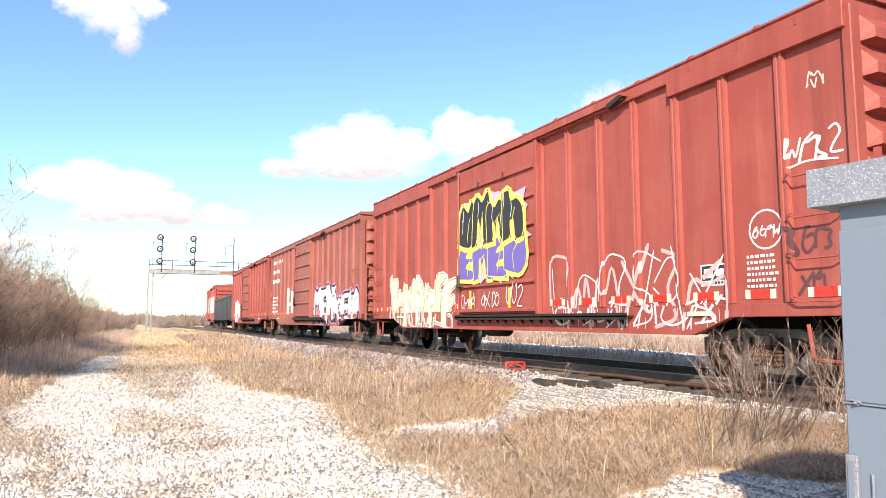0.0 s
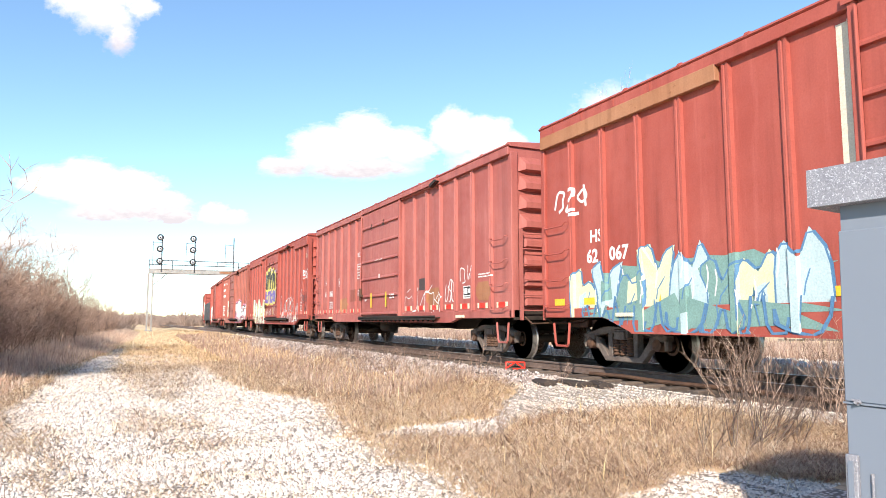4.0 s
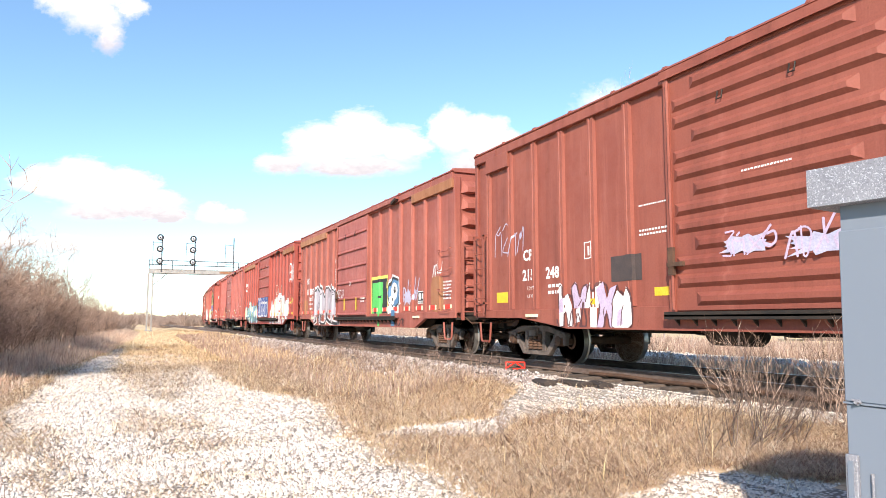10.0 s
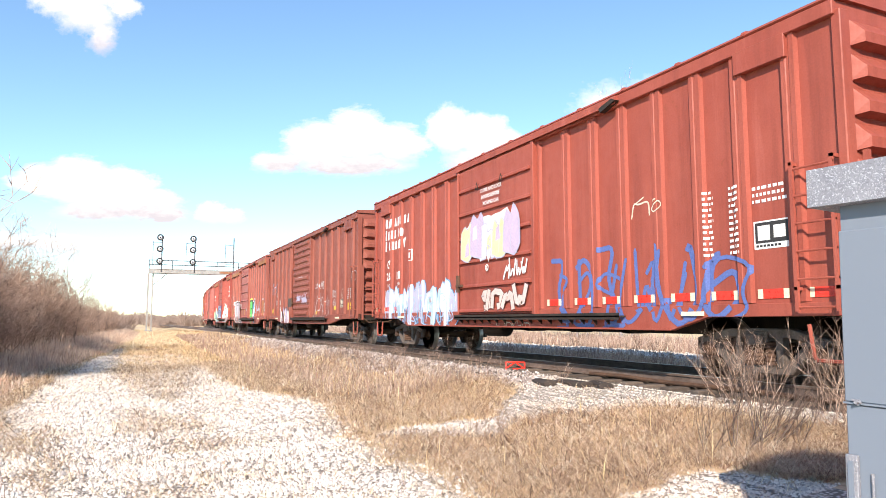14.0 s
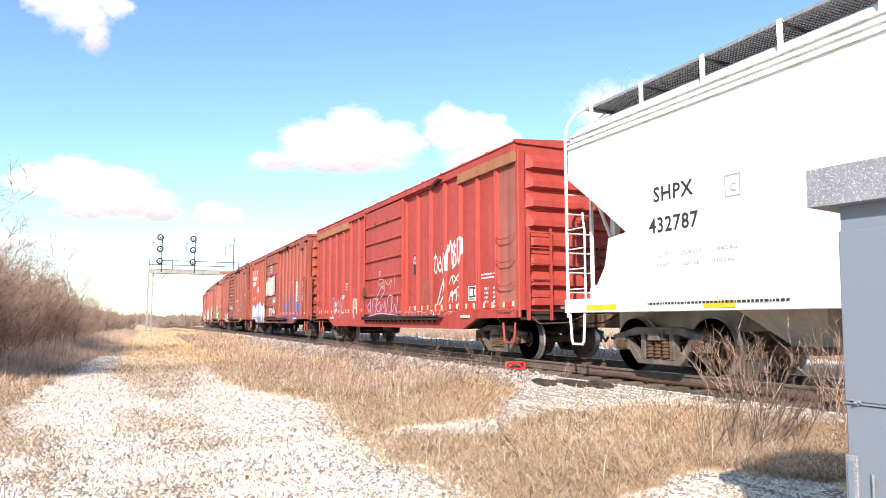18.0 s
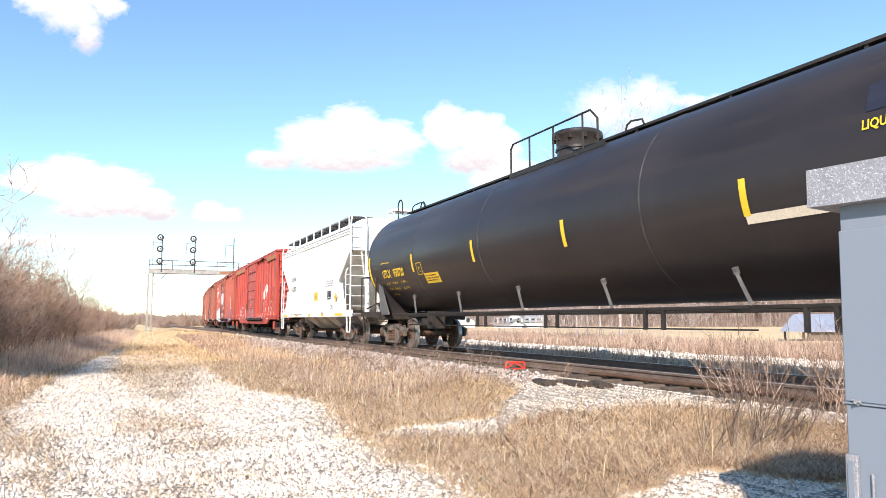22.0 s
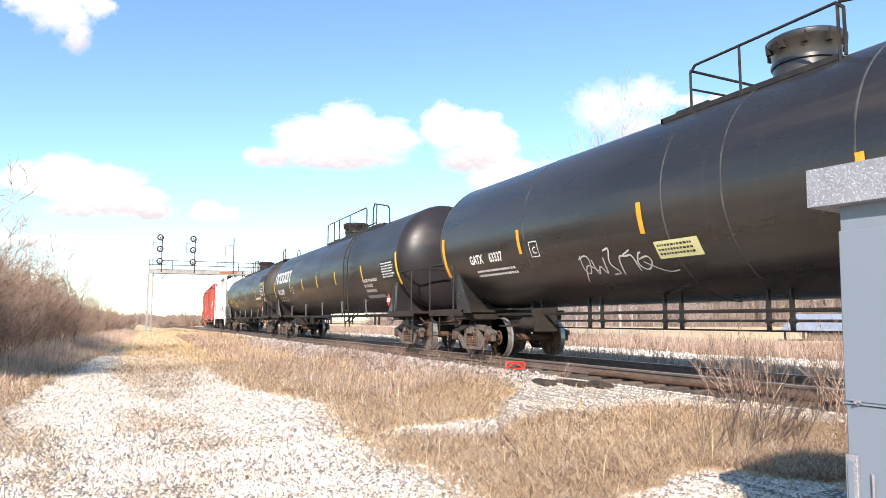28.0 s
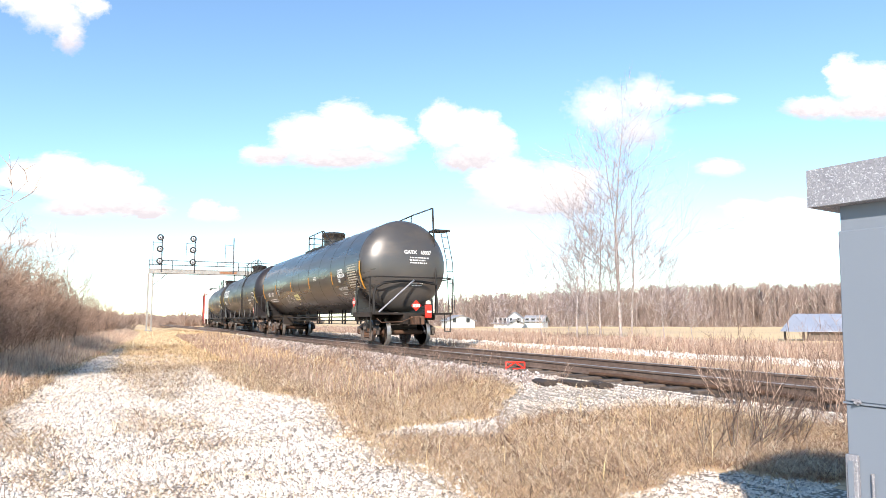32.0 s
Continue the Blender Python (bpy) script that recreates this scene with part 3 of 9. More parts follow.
# ---------------------------------------------------------------- equipment cabinet beside the camera
def build_cabinet():
    cab = thing("equipment_cabinet", "tall blue-grey painted steel trackside cabinet with galvanised lid", "cabinet", at=Matrix.Translation((2.855, 1.98, 1.35)) @ Matrix.Rotation(radians(1.06), 4, Vector((0.42, 0.907, 0))) @ Matrix.Rotation(radians(5.9), 4, "Z") @ Matrix.Translation((0, 0, -2.13)))
    w, d, top = 1.05, 1.7, 2.13
    part("body", Shape().box(0, w, -d, 0.02, 0.06, 1.275), BLUE_GREY, cab, bevel=0.006)
    part("upper_panel", Shape().box(-0.004, w, -d, 0.022, 1.283, 2.02), BLUE_GREY, cab, bevel=0.005)
    part("neck", Shape().box(0.006, w - 0.01, -d + 0.01, 0.014, 2.02, top), BLUE_GREY, cab)
    part("seam_strip", Shape().box(-0.009, w, -d, 0.026, 1.275, 1.283), BLUE_GREY, cab)
    part("plinth", Shape().box(-0.05, w + 0.05, -d - 0.05, 0.05, -0.12, 0.06), plain("concrete", (0.36, 0.35, 0.33), (0.46, 0.45, 0.42), 6, 0.9), cab, bevel=0.01)
    lid = part("lid", Shape().box(-0.062, w + 0.064, -d - 0.094, 0.112, 2.285, 2.298), GALV, cab, "spangled galvanised lid")
    part("lid_bottom", Shape().box(-0.062, w + 0.064, -d - 0.094, 0.112, top, top + 0.012), GALV, lid)
    for x0, x1, y0, y1 in ((-0.068, -0.062, -d - 0.1, 0.118), (w + 0.064, w + 0.07, -d - 0.1, 0.118), (-0.062, w + 0.064, 0.112, 0.118), (-0.062, w + 0.064, -d - 0.1, -d - 0.094)):
        part("lid_side", Shape().box(x0, x1, y0, y1, top, 2.30), GALV, lid)
    for z in (0.04, 0.085, 0.13):
        part("rivet", kept("rivet", lambda: Shape().lathe([(0.005, -0.002), (0.004, 0.002), (0.0, 0.003)], (0, 0, 0), "x", 8).mesh("rivet", GALV)), None, lid, at=(-0.069, 0.10, top + z))
    bolt = part("bolt", Shape().rod((-0.03, 0, 0), (0.0, 0, 0), 0.006, n=6).rod((-0.018, -0.02, 0.0), (-0.018, 0.02, 0.01), 0.005, n=6), GALV, cab, at=(0, -0.035, 1.285))
    part("washer", Shape().rod((-0.012, 0, 0), (-0.006, 0, 0), 0.014, n=10), GALV, bolt)
    latch = part("latch_channel", Shape().box(-0.022, 0, -0.030, 0.020, 0.1, 1.065), GALV, cab, "pale latch channel", bevel=0.003)
    part("latch_bar", Shape().box(-0.034, -0.022, -0.014, 0.003, 0.12, 1.04), BLUE_GREY, latch)
    part("hinge", Shape().rod((-0.01, -0.085, 0.7), (-0.01, -0.085, 1.0), 0.006, n=8), GALV, cab)


build_cabinet()


# ---------------------------------------------------------------- signal gantry
DULL_STEEL = plain("dull_grey_steel", (0.07, 0.075, 0.085), (0.12, 0.125, 0.135), 3, 0.6, 0.2)
PALE_STEEL = plain("pale_grey_steel", (0.55, 0.55, 0.56), (0.66, 0.66, 0.67), 3, 0.6)


def build_gantry():
    gy, x0, x1, zb = 100.9, 3.25, 20.6, 7.14
    root = thing("signal_gantry", "grey steel signal bridge spanning the tracks with railed walkway", "signal gantry", at=(0, gy, 0))
    for x in (x0, x1):
        leg = part("leg", Shape().box(x - 0.30, x - 0.10, -0.3, -0.14, -0.6, zb).box(x + 0.28, x + 0.44, -0.3, -0.14, -0.6, zb)
                   .box(x - 0.30, x - 0.10, 0.14, 0.3, -0.6, zb).box(x + 0.28, x + 0.44, 0.14, 0.3, -0.6, zb), GANTRY_GREY, root)
        for k in range(7):
            z = 0.3 + k * 0.95
            part("lacing", Shape().rod((x - 0.2, -0.22, z), (x + 0.36, -0.22, z + 0.95), 0.03, n=4), GANTRY_GREY, leg)
        part("footing", Shape().box(x - 0.45, x + 0.55, -0.45, 0.45, -0.9, -0.5), GANTRY_GREY, leg)
    part("knee_brace", Shape().rod((x0 + 0.4, 0, 5.6), (x0 + 2.1, 0, zb), 0.05, n=5), GANTRY_GREY, root)
    part("knee_brace", Shape().rod((x1 - 0.4, 0, 5.6), (x1 - 2.1, 0, zb), 0.05, n=5), GANTRY_GREY, root)
    part("beam", Shape().box(x0 - 0.2, x1 + 0.2, -0.35, -0.2, zb, zb + 0.14).box(x0 - 0.2, x1 + 0.2, 0.2, 0.35, zb, zb + 0.14)
         .box(x0 - 0.2, x1 + 0.2, -0.98, -0.92, zb, zb + 0.50), GANTRY_GREY, root)
    part("walkway", Shape().box(x0 - 0.2, x1 + 0.2, -0.9, 0.4, zb + 0.54, zb + 0.60), GANTRY_GREY, root)
    part("rust_panel", Shape().box(12.1, 14.4, -1.01, -0.985, zb + 0.16, zb + 0.40), RUST, root)
    for z in (1.15, 1.75):
        part("handrail", Shape().rod((x0 - 0.2, -0.88, zb + z), (x1 + 0.2, -0.88, zb + z), 0.055, n=5), DULL_STEEL, root)
    x = x0 - 0.2
    while x < x1 + 0.3:
        part("railing_post", Shape().rod((x, -0.88, zb + 0.55), (x, -0.88, zb + 1.8), 0.05, n=5), DULL_STEEL, root)
        x += 2.9

    def mast(mx, heads):
        m = part("mast", Shape().rod((mx, -1.0, zb + 0.2), (mx, -1.0, 12.3), 0.075, n=8), DULL_STEEL, root)
        part("mast_ladder", Shape().rod((mx - 1.1, -0.9, zb + 1.0), (mx - 1.1, -0.9, 11.4), 0.04, n=4).rod((mx - 1.1, -0.9, 11.3), (mx, -1.0, 11.3), 0.035, n=4)
             .rod((mx - 1.1, -0.9, 10.1), (mx, -1.0, 10.1), 0.02, n=4).rod((mx - 1.1, -0.9, 8.6), (mx, -1.0, 8.6), 0.035, n=4), DULL_STEEL, m)
        for z in heads:
            ring = Shape().ring((mx - 0.25, -1.2, z), "y", 0.35, 0.045, 26, 6, 2.2)
            h = part("signal_head", ring, SIGNAL_BLACK, root, "round black signal target with a pale lamp housing")
            part("lamp_housing", Shape().lathe([(0.0, -0.10), (0.15, -0.09), (0.24, -0.02), (0.25, 0.2), (0.0, 0.22)], (mx - 0.25, -1.2, z), "y", 14), PALE_STEEL, h, "pale lamp housing")
            part("lens", Shape().lathe([(0.0, -0.125), (0.09, -0.11), (0.10, -0.09)], (mx - 0.25, -1.2, z), "y", 12), LENS, h)
    mast(4.55, (8.75, 10.4, 11.95))
    mast(8.75, (8.75, 10.4, 11.95))
    mast(13.9, ())


build_gantry()
# ---------------------------------------------------------------- lettering and paint on the cars
def letters(text, size, bold=0.0, width=1.0, slant=0.0, space=1.0):
    """Flat mesh data of a line of text: corners (u, v) and faces; u to the right from 0, v up from 0."""
    key = ("text", text, size, bold, width, slant, space)
    if key not in KEEP:
        cu = bpy.data.curves.new("text", "FONT")
        cu.body, cu.size, cu.offset, cu.shear, cu.space_character, cu.resolution_u = text, size, bold, slant, space, 2
        ob = bpy.data.objects.new("text", cu)
        me = bpy.data.meshes.new_from_object(ob)
        KEEP[key] = ([(v.co.x * width, v.co.y) for v in me.vertices], [tuple(p.vertices) for p in me.polygons])
        bpy.data.objects.remove(ob)
        bpy.data.meshes.remove(me)
    return KEEP[key]


def cut_strips(vs, fs, axis, lines):
    """Cuts a flat mesh along lines u = c (axis 0) or v = c (axis 1)."""
    bm = bmesh.new()
    pts = [bm.verts.new((u, v, 0)) for u, v in vs]
    for f in fs:
        try:
            bm.faces.new([pts[i] for i in f])
        except ValueError:
            pass
    no = (1, 0, 0) if axis == 0 else (0, 1, 0)
    for c in lines:
        bmesh.ops.bisect_plane(bm, geom=bm.verts[:] + bm.edges[:] + bm.faces[:], plane_co=(c * no[0], c * no[1], 0), plane_no=no, dist=1e-5)
    bm.verts.index_update()
    out = ([(v.co.x, v.co.y) for v in bm.verts], [tuple(v.index for v in f.verts) for f in bm.faces])
    bm.free()
    return out


def on_side(pieces, y, z, depth, cuts=(), rise=lambda y, my, mz: 0.0, low=lambda y: 0.0):
    """Lays flat pieces [(corners, faces, slot)] on a car's near side: u runs to the rear from y, v up from z; depth(y, z) is the face's x, rise how far a rib lifts a corner, low the lowest paint. Returns a Shape."""
    sh, lift = Shape(), 0.0
    for vs, fs, slot in pieces:
        lift += 0.00025
        cu = [y - c for c in cuts]
        if cu:
            us = [p[0] for p in vs]
            cu = [c for c in cu if min(us) < c < max(us)]
            vs, fs = cut_strips(vs, fs, 0, cu) if cu else (vs, fs)
        for f in fs:
            mu = sum(vs[i][0] for i in f) / len(f)
            mv = sum(vs[i][1] for i in f) / len(f)
            lift += 0.000002
            out = depth(y - mu, z + mv) - 0.004 - lift
            sh.add([(out - rise(y - vs[i][0], y - mu, z + mv), y - vs[i][0], max(z + vs[i][1], low(y - vs[i][0]))) for i in f], [tuple(range(len(f)))], slot)
    return sh


def on_tank(pieces, y, z, r, zc, grow=0.004):
    """Lays flat pieces round a tank's near flank."""
    sh, rr = Shape(), 0.0
    for vs, fs, slot in pieces:
        v0, v1 = min(p[1] for p in vs), max(p[1] for p in vs)
        n = max(int((v1 - v0) / 0.12), 1)
        if n > 1:
            vs, fs = cut_strips(vs, fs, 1, [v0 + (v1 - v0) * k / n for k in range(1, n)])
        a0 = math.asin(max(-1, min(1, (z - zc) / r)))
        rr = max(rr, r + grow + 0.0015 * slot)
        for f in fs:
            rr += 0.00002
            sh.add([(-rr * math.cos(a0 + vs[i][1] / r), y - vs[i][0], zc + rr * math.sin(a0 + vs[i][1] / r)) for i in f], [tuple(range(len(f)))], slot)
    return sh


def bar(u0, u1, v0, v1, slot=0):
    return ([(u0, v0), (u1, v0), (u1, v1), (u0, v1)], [(0, 1, 2, 3)], slot)


def bars(rnd, w, h, rows, slot=0, fill=0.8):
    """Lines of small writing that cannot be read, as rows of dashes."""
    out, step = [], h / rows
    for r in range(rows):
        u = 0.0
        while u < w * rnd.uniform(0.8, 1.0):
            ln = rnd.uniform(0.3, 0.9) * step
            out.append(bar(u, min(u + ln, w), h - (r + 1) * step + step * 0.32, h - r * step - step * 0.2, slot))
            u += ln + step * 0.28
    return out


def text_at(text, size, u=0.0, v=0.0, slot=0, **kw):
    vs, fs = letters(text, size, **kw)
    return ([(p + u, q + v) for p, q in vs], fs, slot)


# hand-drawn letter strokes on a grid 4 wide and 6 high
STROKES = {"A": "00 26 40|12 32", "B": "00 06 35 33 03|03 43 41 00", "C": "45 26 05 01 20 41", "D": "00 06 36 43 30 00", "E": "46 06 00 40|03 33", "F": "00 06 46|03 33", "G": "45 26 05 01 20 41 43 23", "H": "00 06|40 46|03 43",
           "I": "20 26", "J": "36 31 20 01", "K": "00 06|46 03 40", "L": "06 00 40", "M": "00 06 22 46 40", "N": "00 06 40 46", "O": "20 01 05 26 45 41 20", "P": "00 06 36 44 03", "R": "00 06 36 44 03 40", "S": "45 26 05 33 41 20 01",
           "T": "20 26|06 46", "U": "06 01 20 41 46", "V": "06 20 46", "W": "06 10 23 30 46", "Y": "06 23 46|23 20", "Z": "06 46 00 40", "X": "00 46|06 40"}


def ribbon(pts, width, slot=0, rounds=2, square=False):
    for _ in range(rounds):
        fine = [pts[0]]
        for (a, b), (c, d) in zip(pts, pts[1:]):
            fine += [(a * 0.78 + c * 0.22, b * 0.78 + d * 0.22), (a * 0.22 + c * 0.78, b * 0.22 + d * 0.78)]
        pts = fine + [pts[-1]]
    vs, fs = [], []
    for k, (a, b) in enumerate(pts):
        p, q = pts[max(k - 1, 0)], pts[min(k + 1, len(pts) - 1)]
        tx, ty = q[0] - p[0], q[1] - p[1]
        ln = math.hypot(tx, ty) or 1
        wd = width * (1.0 if square or 0 < k < len(pts) - 1 else 0.55)
        ox, oy = -ty / ln * wd / 2, tx / ln * wd / 2
        if square and k in (0, len(pts) - 1):
            e = (-1 if k == 0 else 1) * width / 2 / ln
            a, b = a + tx * e, b + ty * e
        vs += [(a + ox, b + oy), (a - ox, b - oy)]
        if k:
            fs.append((2 * k - 2, 2 * k - 1, 2 * k + 1, 2 * k))
    return (vs, fs, slot)


# strokes of figures that are no letters: hooks, loops, zigzags and slashes on the same grid
FIGURES = ["00 15 22 36 40", "05 26 34 12 00 40", "01 06 45 33 41 20", "06 10 24 30 46", "00 26 40|24 45", "45 16 04 33 41 10|20 36", "06 02 20 42 46 35", "00 05 24 45 40|15 36", "16 11 30 44 26 05", "03 25 43 21 03|26 40", "06 36 13 40 10", "00 46|05 22 41", "25 15 02 20 42 34 13"]


def stroke_paths(text, w, h, rnd, slant, jit):
    """text: letters, or how many free figures."""
    forms = [STROKES.get(ch, "") for ch in text] if isinstance(text, str) else [rnd.choice(FIGURES) for _ in range(text)]
    cell = w / len(forms)
    for i, form in enumerate(forms):
        sx, sy, lift, lean = cell * rnd.uniform(0.80, 1.08) / 4, h * rnd.uniform(0.78, 1.1) / 6, h * rnd.uniform(-jit, jit) * 0.6, slant + rnd.uniform(-jit, jit)
        for path in form.split("|"):
            pts = []
            for q in path.split():
                u, v = int(q[0]) + rnd.uniform(-jit, jit) * 3, int(q[1]) + rnd.uniform(-jit, jit) * 3
                pts.append((cell * i + u * sx + lean * v * sy, min(max(v * sy + lift, -0.02), h * 1.15)))
            if pts:
                yield i, pts


def hand(text, w, h, rnd, width=0.03, slot=0, slant=0.15, jit=0.17):
    """A quick tag in single spray strokes."""
    return [ribbon(pts, width * rnd.uniform(0.8, 1.15), slot) for _, pts in stroke_paths(text, w, h, rnd, slant, jit)]


def burner(text, w, h, rnd, fat, rim, line, fills, slant=0.05, jit=0.12):
    """Fat overlapping letter bodies with a rim of another colour."""
    out = []
    for i, pts in stroke_paths(text, w - fat, h - fat, rnd, slant, jit):
        pts = [(u + fat / 2, v + fat / 2) for u, v in pts]
        if line is not None:
            out.append(ribbon(pts, fat + 2 * rim, line, 1, True))
        out.append(ribbon(pts, fat, fills[i % len(fills)], 1, True))
    return out


def scrawl(w, h, rnd, strokes=5, width=0.035, slot=0, loops=1.0):
    """One hand's quick spray lines: ribbons that wander up and down."""
    out = []
    for _ in range(strokes):
        u, v = rnd.uniform(0, w), rnd.uniform(0, h)
        du, dv = rnd.uniform(-1, 1) * w * 0.12, rnd.choice((-1, 1)) * h * 0.2
        pts = []
        for k in range(rnd.randint(5, 9)):
            pts.append((min(max(u, 0), w), min(max(v, 0), h)))
            u += du + rnd.uniform(-0.08, 0.16) * w / strokes * 2
            v += dv
            if not 0.05 * h < v < 0.95 * h or rnd.random() < 0.3 * loops:
                dv = -dv
        for _ in range(2):
            fine = [pts[0]]
            for (a, b), (c, d) in zip(pts, pts[1:]):
                fine += [(a * 0.75 + c * 0.25, b * 0.75 + d * 0.25), (a * 0.25 + c * 0.75, b * 0.25 + d * 0.75)]
            pts = fine + [pts[-1]]
        vs, fs = [], []
        for k, (a, b) in enumerate(pts):
            p, q = pts[max(k - 1, 0)], pts[min(k + 1, len(pts) - 1)]
            tx, ty = q[0] - p[0], q[1] - p[1]
            ln = math.hypot(tx, ty) or 1
            ox, oy = -ty / ln * width / 2, tx / ln * width / 2
            vs += [(a + ox, b + oy), (a - ox, b - oy)]
            if k:
                fs.append((2 * k - 2, 2 * k - 1, 2 * k + 1, 2 * k))
        out.append((vs, fs, slot))
    return out


def blob(w, h, rnd, slot=0, n=26, rough=0.16, spiky=0.0):
    """An uneven painted patch with a wavy or spiky rim."""
    vs = [(w / 2, h / 2)]
    for i in range(n):
        a = 2 * math.pi * i / n
        sq = 1 / max(abs(math.cos(a)), abs(math.sin(a))) ** 0.75
        r = sq * (1 - rough * rnd.random()) * (1 + (spiky if i % 2 else -spiky))
        vs.append((w / 2 + w / 2 * min(max(r * math.cos(a), -1.08), 1.08), h / 2 + h / 2 * min(max(r * math.sin(a), -1.1), 1.12)))
    return (vs, [(0, i + 1, (i + 1) % n + 1) for i in range(n)], slot)


# ---------------------------------------------------------------- running gear
MOVERS = []      # (root, place of its centre at 0 s, distance between trucks, wheelsets with their place)


def wheel_mesh():
    return kept("wheel", lambda: Shape().lathe([(0.10, 0.02), (0.13, 0.085), (0.18, 0.06), (0.34, -0.005), (0.375, 0.03)], (0, 0, 0), "x", 32)
                .lathe([(0.375, 0.03), (0.385, 0.062), (0.438, 0.066)], (0, 0, 0), "x", 32)
                .lathe([(0.438, 0.066), (0.445, 0.02), (0.448, -0.035), (0.472, -0.052), (0.470, -0.072), (0.452, -0.078)], (0, 0, 0), "x", 32, 1)
                .lathe([(0.452, -0.078), (0.37, -0.07), (0.34, -0.03), (0.15, -0.06), (0.10, -0.06)], (0, 0, 0), "x", 32)
                .mesh("wheel", [RUSTY_IRON, TREAD], smooth=40))


def axle_mesh():
    return kept("wheelset", lambda: Shape().rod((-0.98, 0, 0), (0.98, 0, 0), 0.085, n=14)
                .lathe([(0.0, -1.13), (0.05, -1.13), (0.10, -1.11), (0.11, -0.98), (0.085, -0.95)], (0, 0, 0), "x", 14)
                .lathe([(0.085, 0.95), (0.11, 0.98), (0.10, 1.11), (0.0, 1.13)], (0, 0, 0), "x", 14)
                .rod((-1.14, 0.05, 0), (-1.13, 0.05, 0), 0.016, n=6).rod((-1.14, -0.03, 0.045), (-1.13, -0.03, 0.045), 0.016, n=6)
                .rod((-1.14, -0.03, -0.045), (-1.13, -0.03, -0.045), 0.016, n=6).mesh("wheelset", RUSTY_IRON, smooth=40))


def frame_mesh(x0, x1):
    top = [(-1.08, 0.50), (-1.08, 0.60), (-0.80, 0.66), (-0.50, 0.74), (0.50, 0.74), (0.80, 0.66), (1.08, 0.60), (1.08, 0.50), (0.78, 0.56), (0.46, 0.62), (-0.46, 0.62), (-0.78, 0.56)]
    low = [(-0.80, 0.56), (-0.66, 0.52), (-0.40, 0.24), (0.40, 0.24), (0.66, 0.52), (0.80, 0.56), (0.74, 0.42), (0.48, 0.14), (-0.48, 0.14), (-0.74, 0.42)]
    sh = Shape().prism(top, "x", x0, x1).prism(low, "x", x0 + 0.01, x1 - 0.01)
    for s in (-1, 1):
        sh.box(x0, x1, min(s * 0.27, s * 0.38), max(s * 0.27, s * 0.38), 0.22, 0.64)
        sh.box(x0 - 0.02, x1, min(s * 0.74, s * 0.99), max(s * 0.74, s * 0.99), 0.50, 0.60)
        sh.box(x0, x1 - 0.04, min(s * 1.0, s * 1.08), max(s * 1.0, s * 1.08), 0.36, 0.56)
        sh.box(x0, x1 - 0.04, min(s * 0.66, s * 0.73), max(s * 0.66, s * 0.73), 0.36, 0.56)
    return sh.mesh("side_frame", TRUCK_IRON, bevel=0.012)


def coil_mesh():
    prof = []
    for k in range(6):
        z = 0.25 + k * 0.055
        prof += [(0.052, z), (0.072, z + 0.014), (0.072, z + 0.03), (0.052, z + 0.044)]
    return Shape().lathe(prof, (0, 0, 0), "z", 10).mesh("spring", RUSTY_IRON, smooth=50)


def truck(root, y, sets, tint=None):
    for s, key in ((-1.08, "fn"), (0.94, "ff")):
        fr = part("side_frame", kept(key, lambda: frame_mesh(s, s + 0.14)), None, root, at=(0, y, 0))
        for dy in (-0.17, 0.0, 0.17):
            part("spring", kept("coil", coil_mesh), None, fr, at=(s + 0.03, dy, 0))
            part("spring", kept("coil", coil_mesh), None, fr, at=(s + 0.16, dy, 0))
    part("bolster", kept("bolster", lambda: Shape().box(-1.12, 1.12, -0.18, 0.18, 0.54, 0.70).box(-1.16, -1.06, -0.13, 0.13, 0.52, 0.66).mesh("bolster", TRUCK_IRON, bevel=0.015)), None, root, at=(0, y, 0))
    part("brake_beam", kept("brake", lambda: Shape().box(-0.85, 0.85, -0.30, -0.24, 0.34, 0.42).box(-0.85, 0.85, 0.24, 0.30, 0.34, 0.42).box(-0.8, -0.68, -0.42, -0.3, 0.28, 0.5)
         .box(-0.8, -0.68, 0.3, 0.42, 0.28, 0.5).mesh("brake_beam", IRON)), None, root, at=(0, y, 0))
    for dy in (-0.865, 0.865):
        ws = part("wheelset", axle_mesh(), None, root, at=(0, y + dy, WHEEL_R))
        part("wheel", wheel_mesh(), None, ws, at=pose(-0.7525 + 0.03, 0, 0, 0, 0, 180))
        part("wheel", wheel_mesh(), None, ws, at=(0.7525 - 0.03, 0, 0))
        sets.append((ws, y + dy))


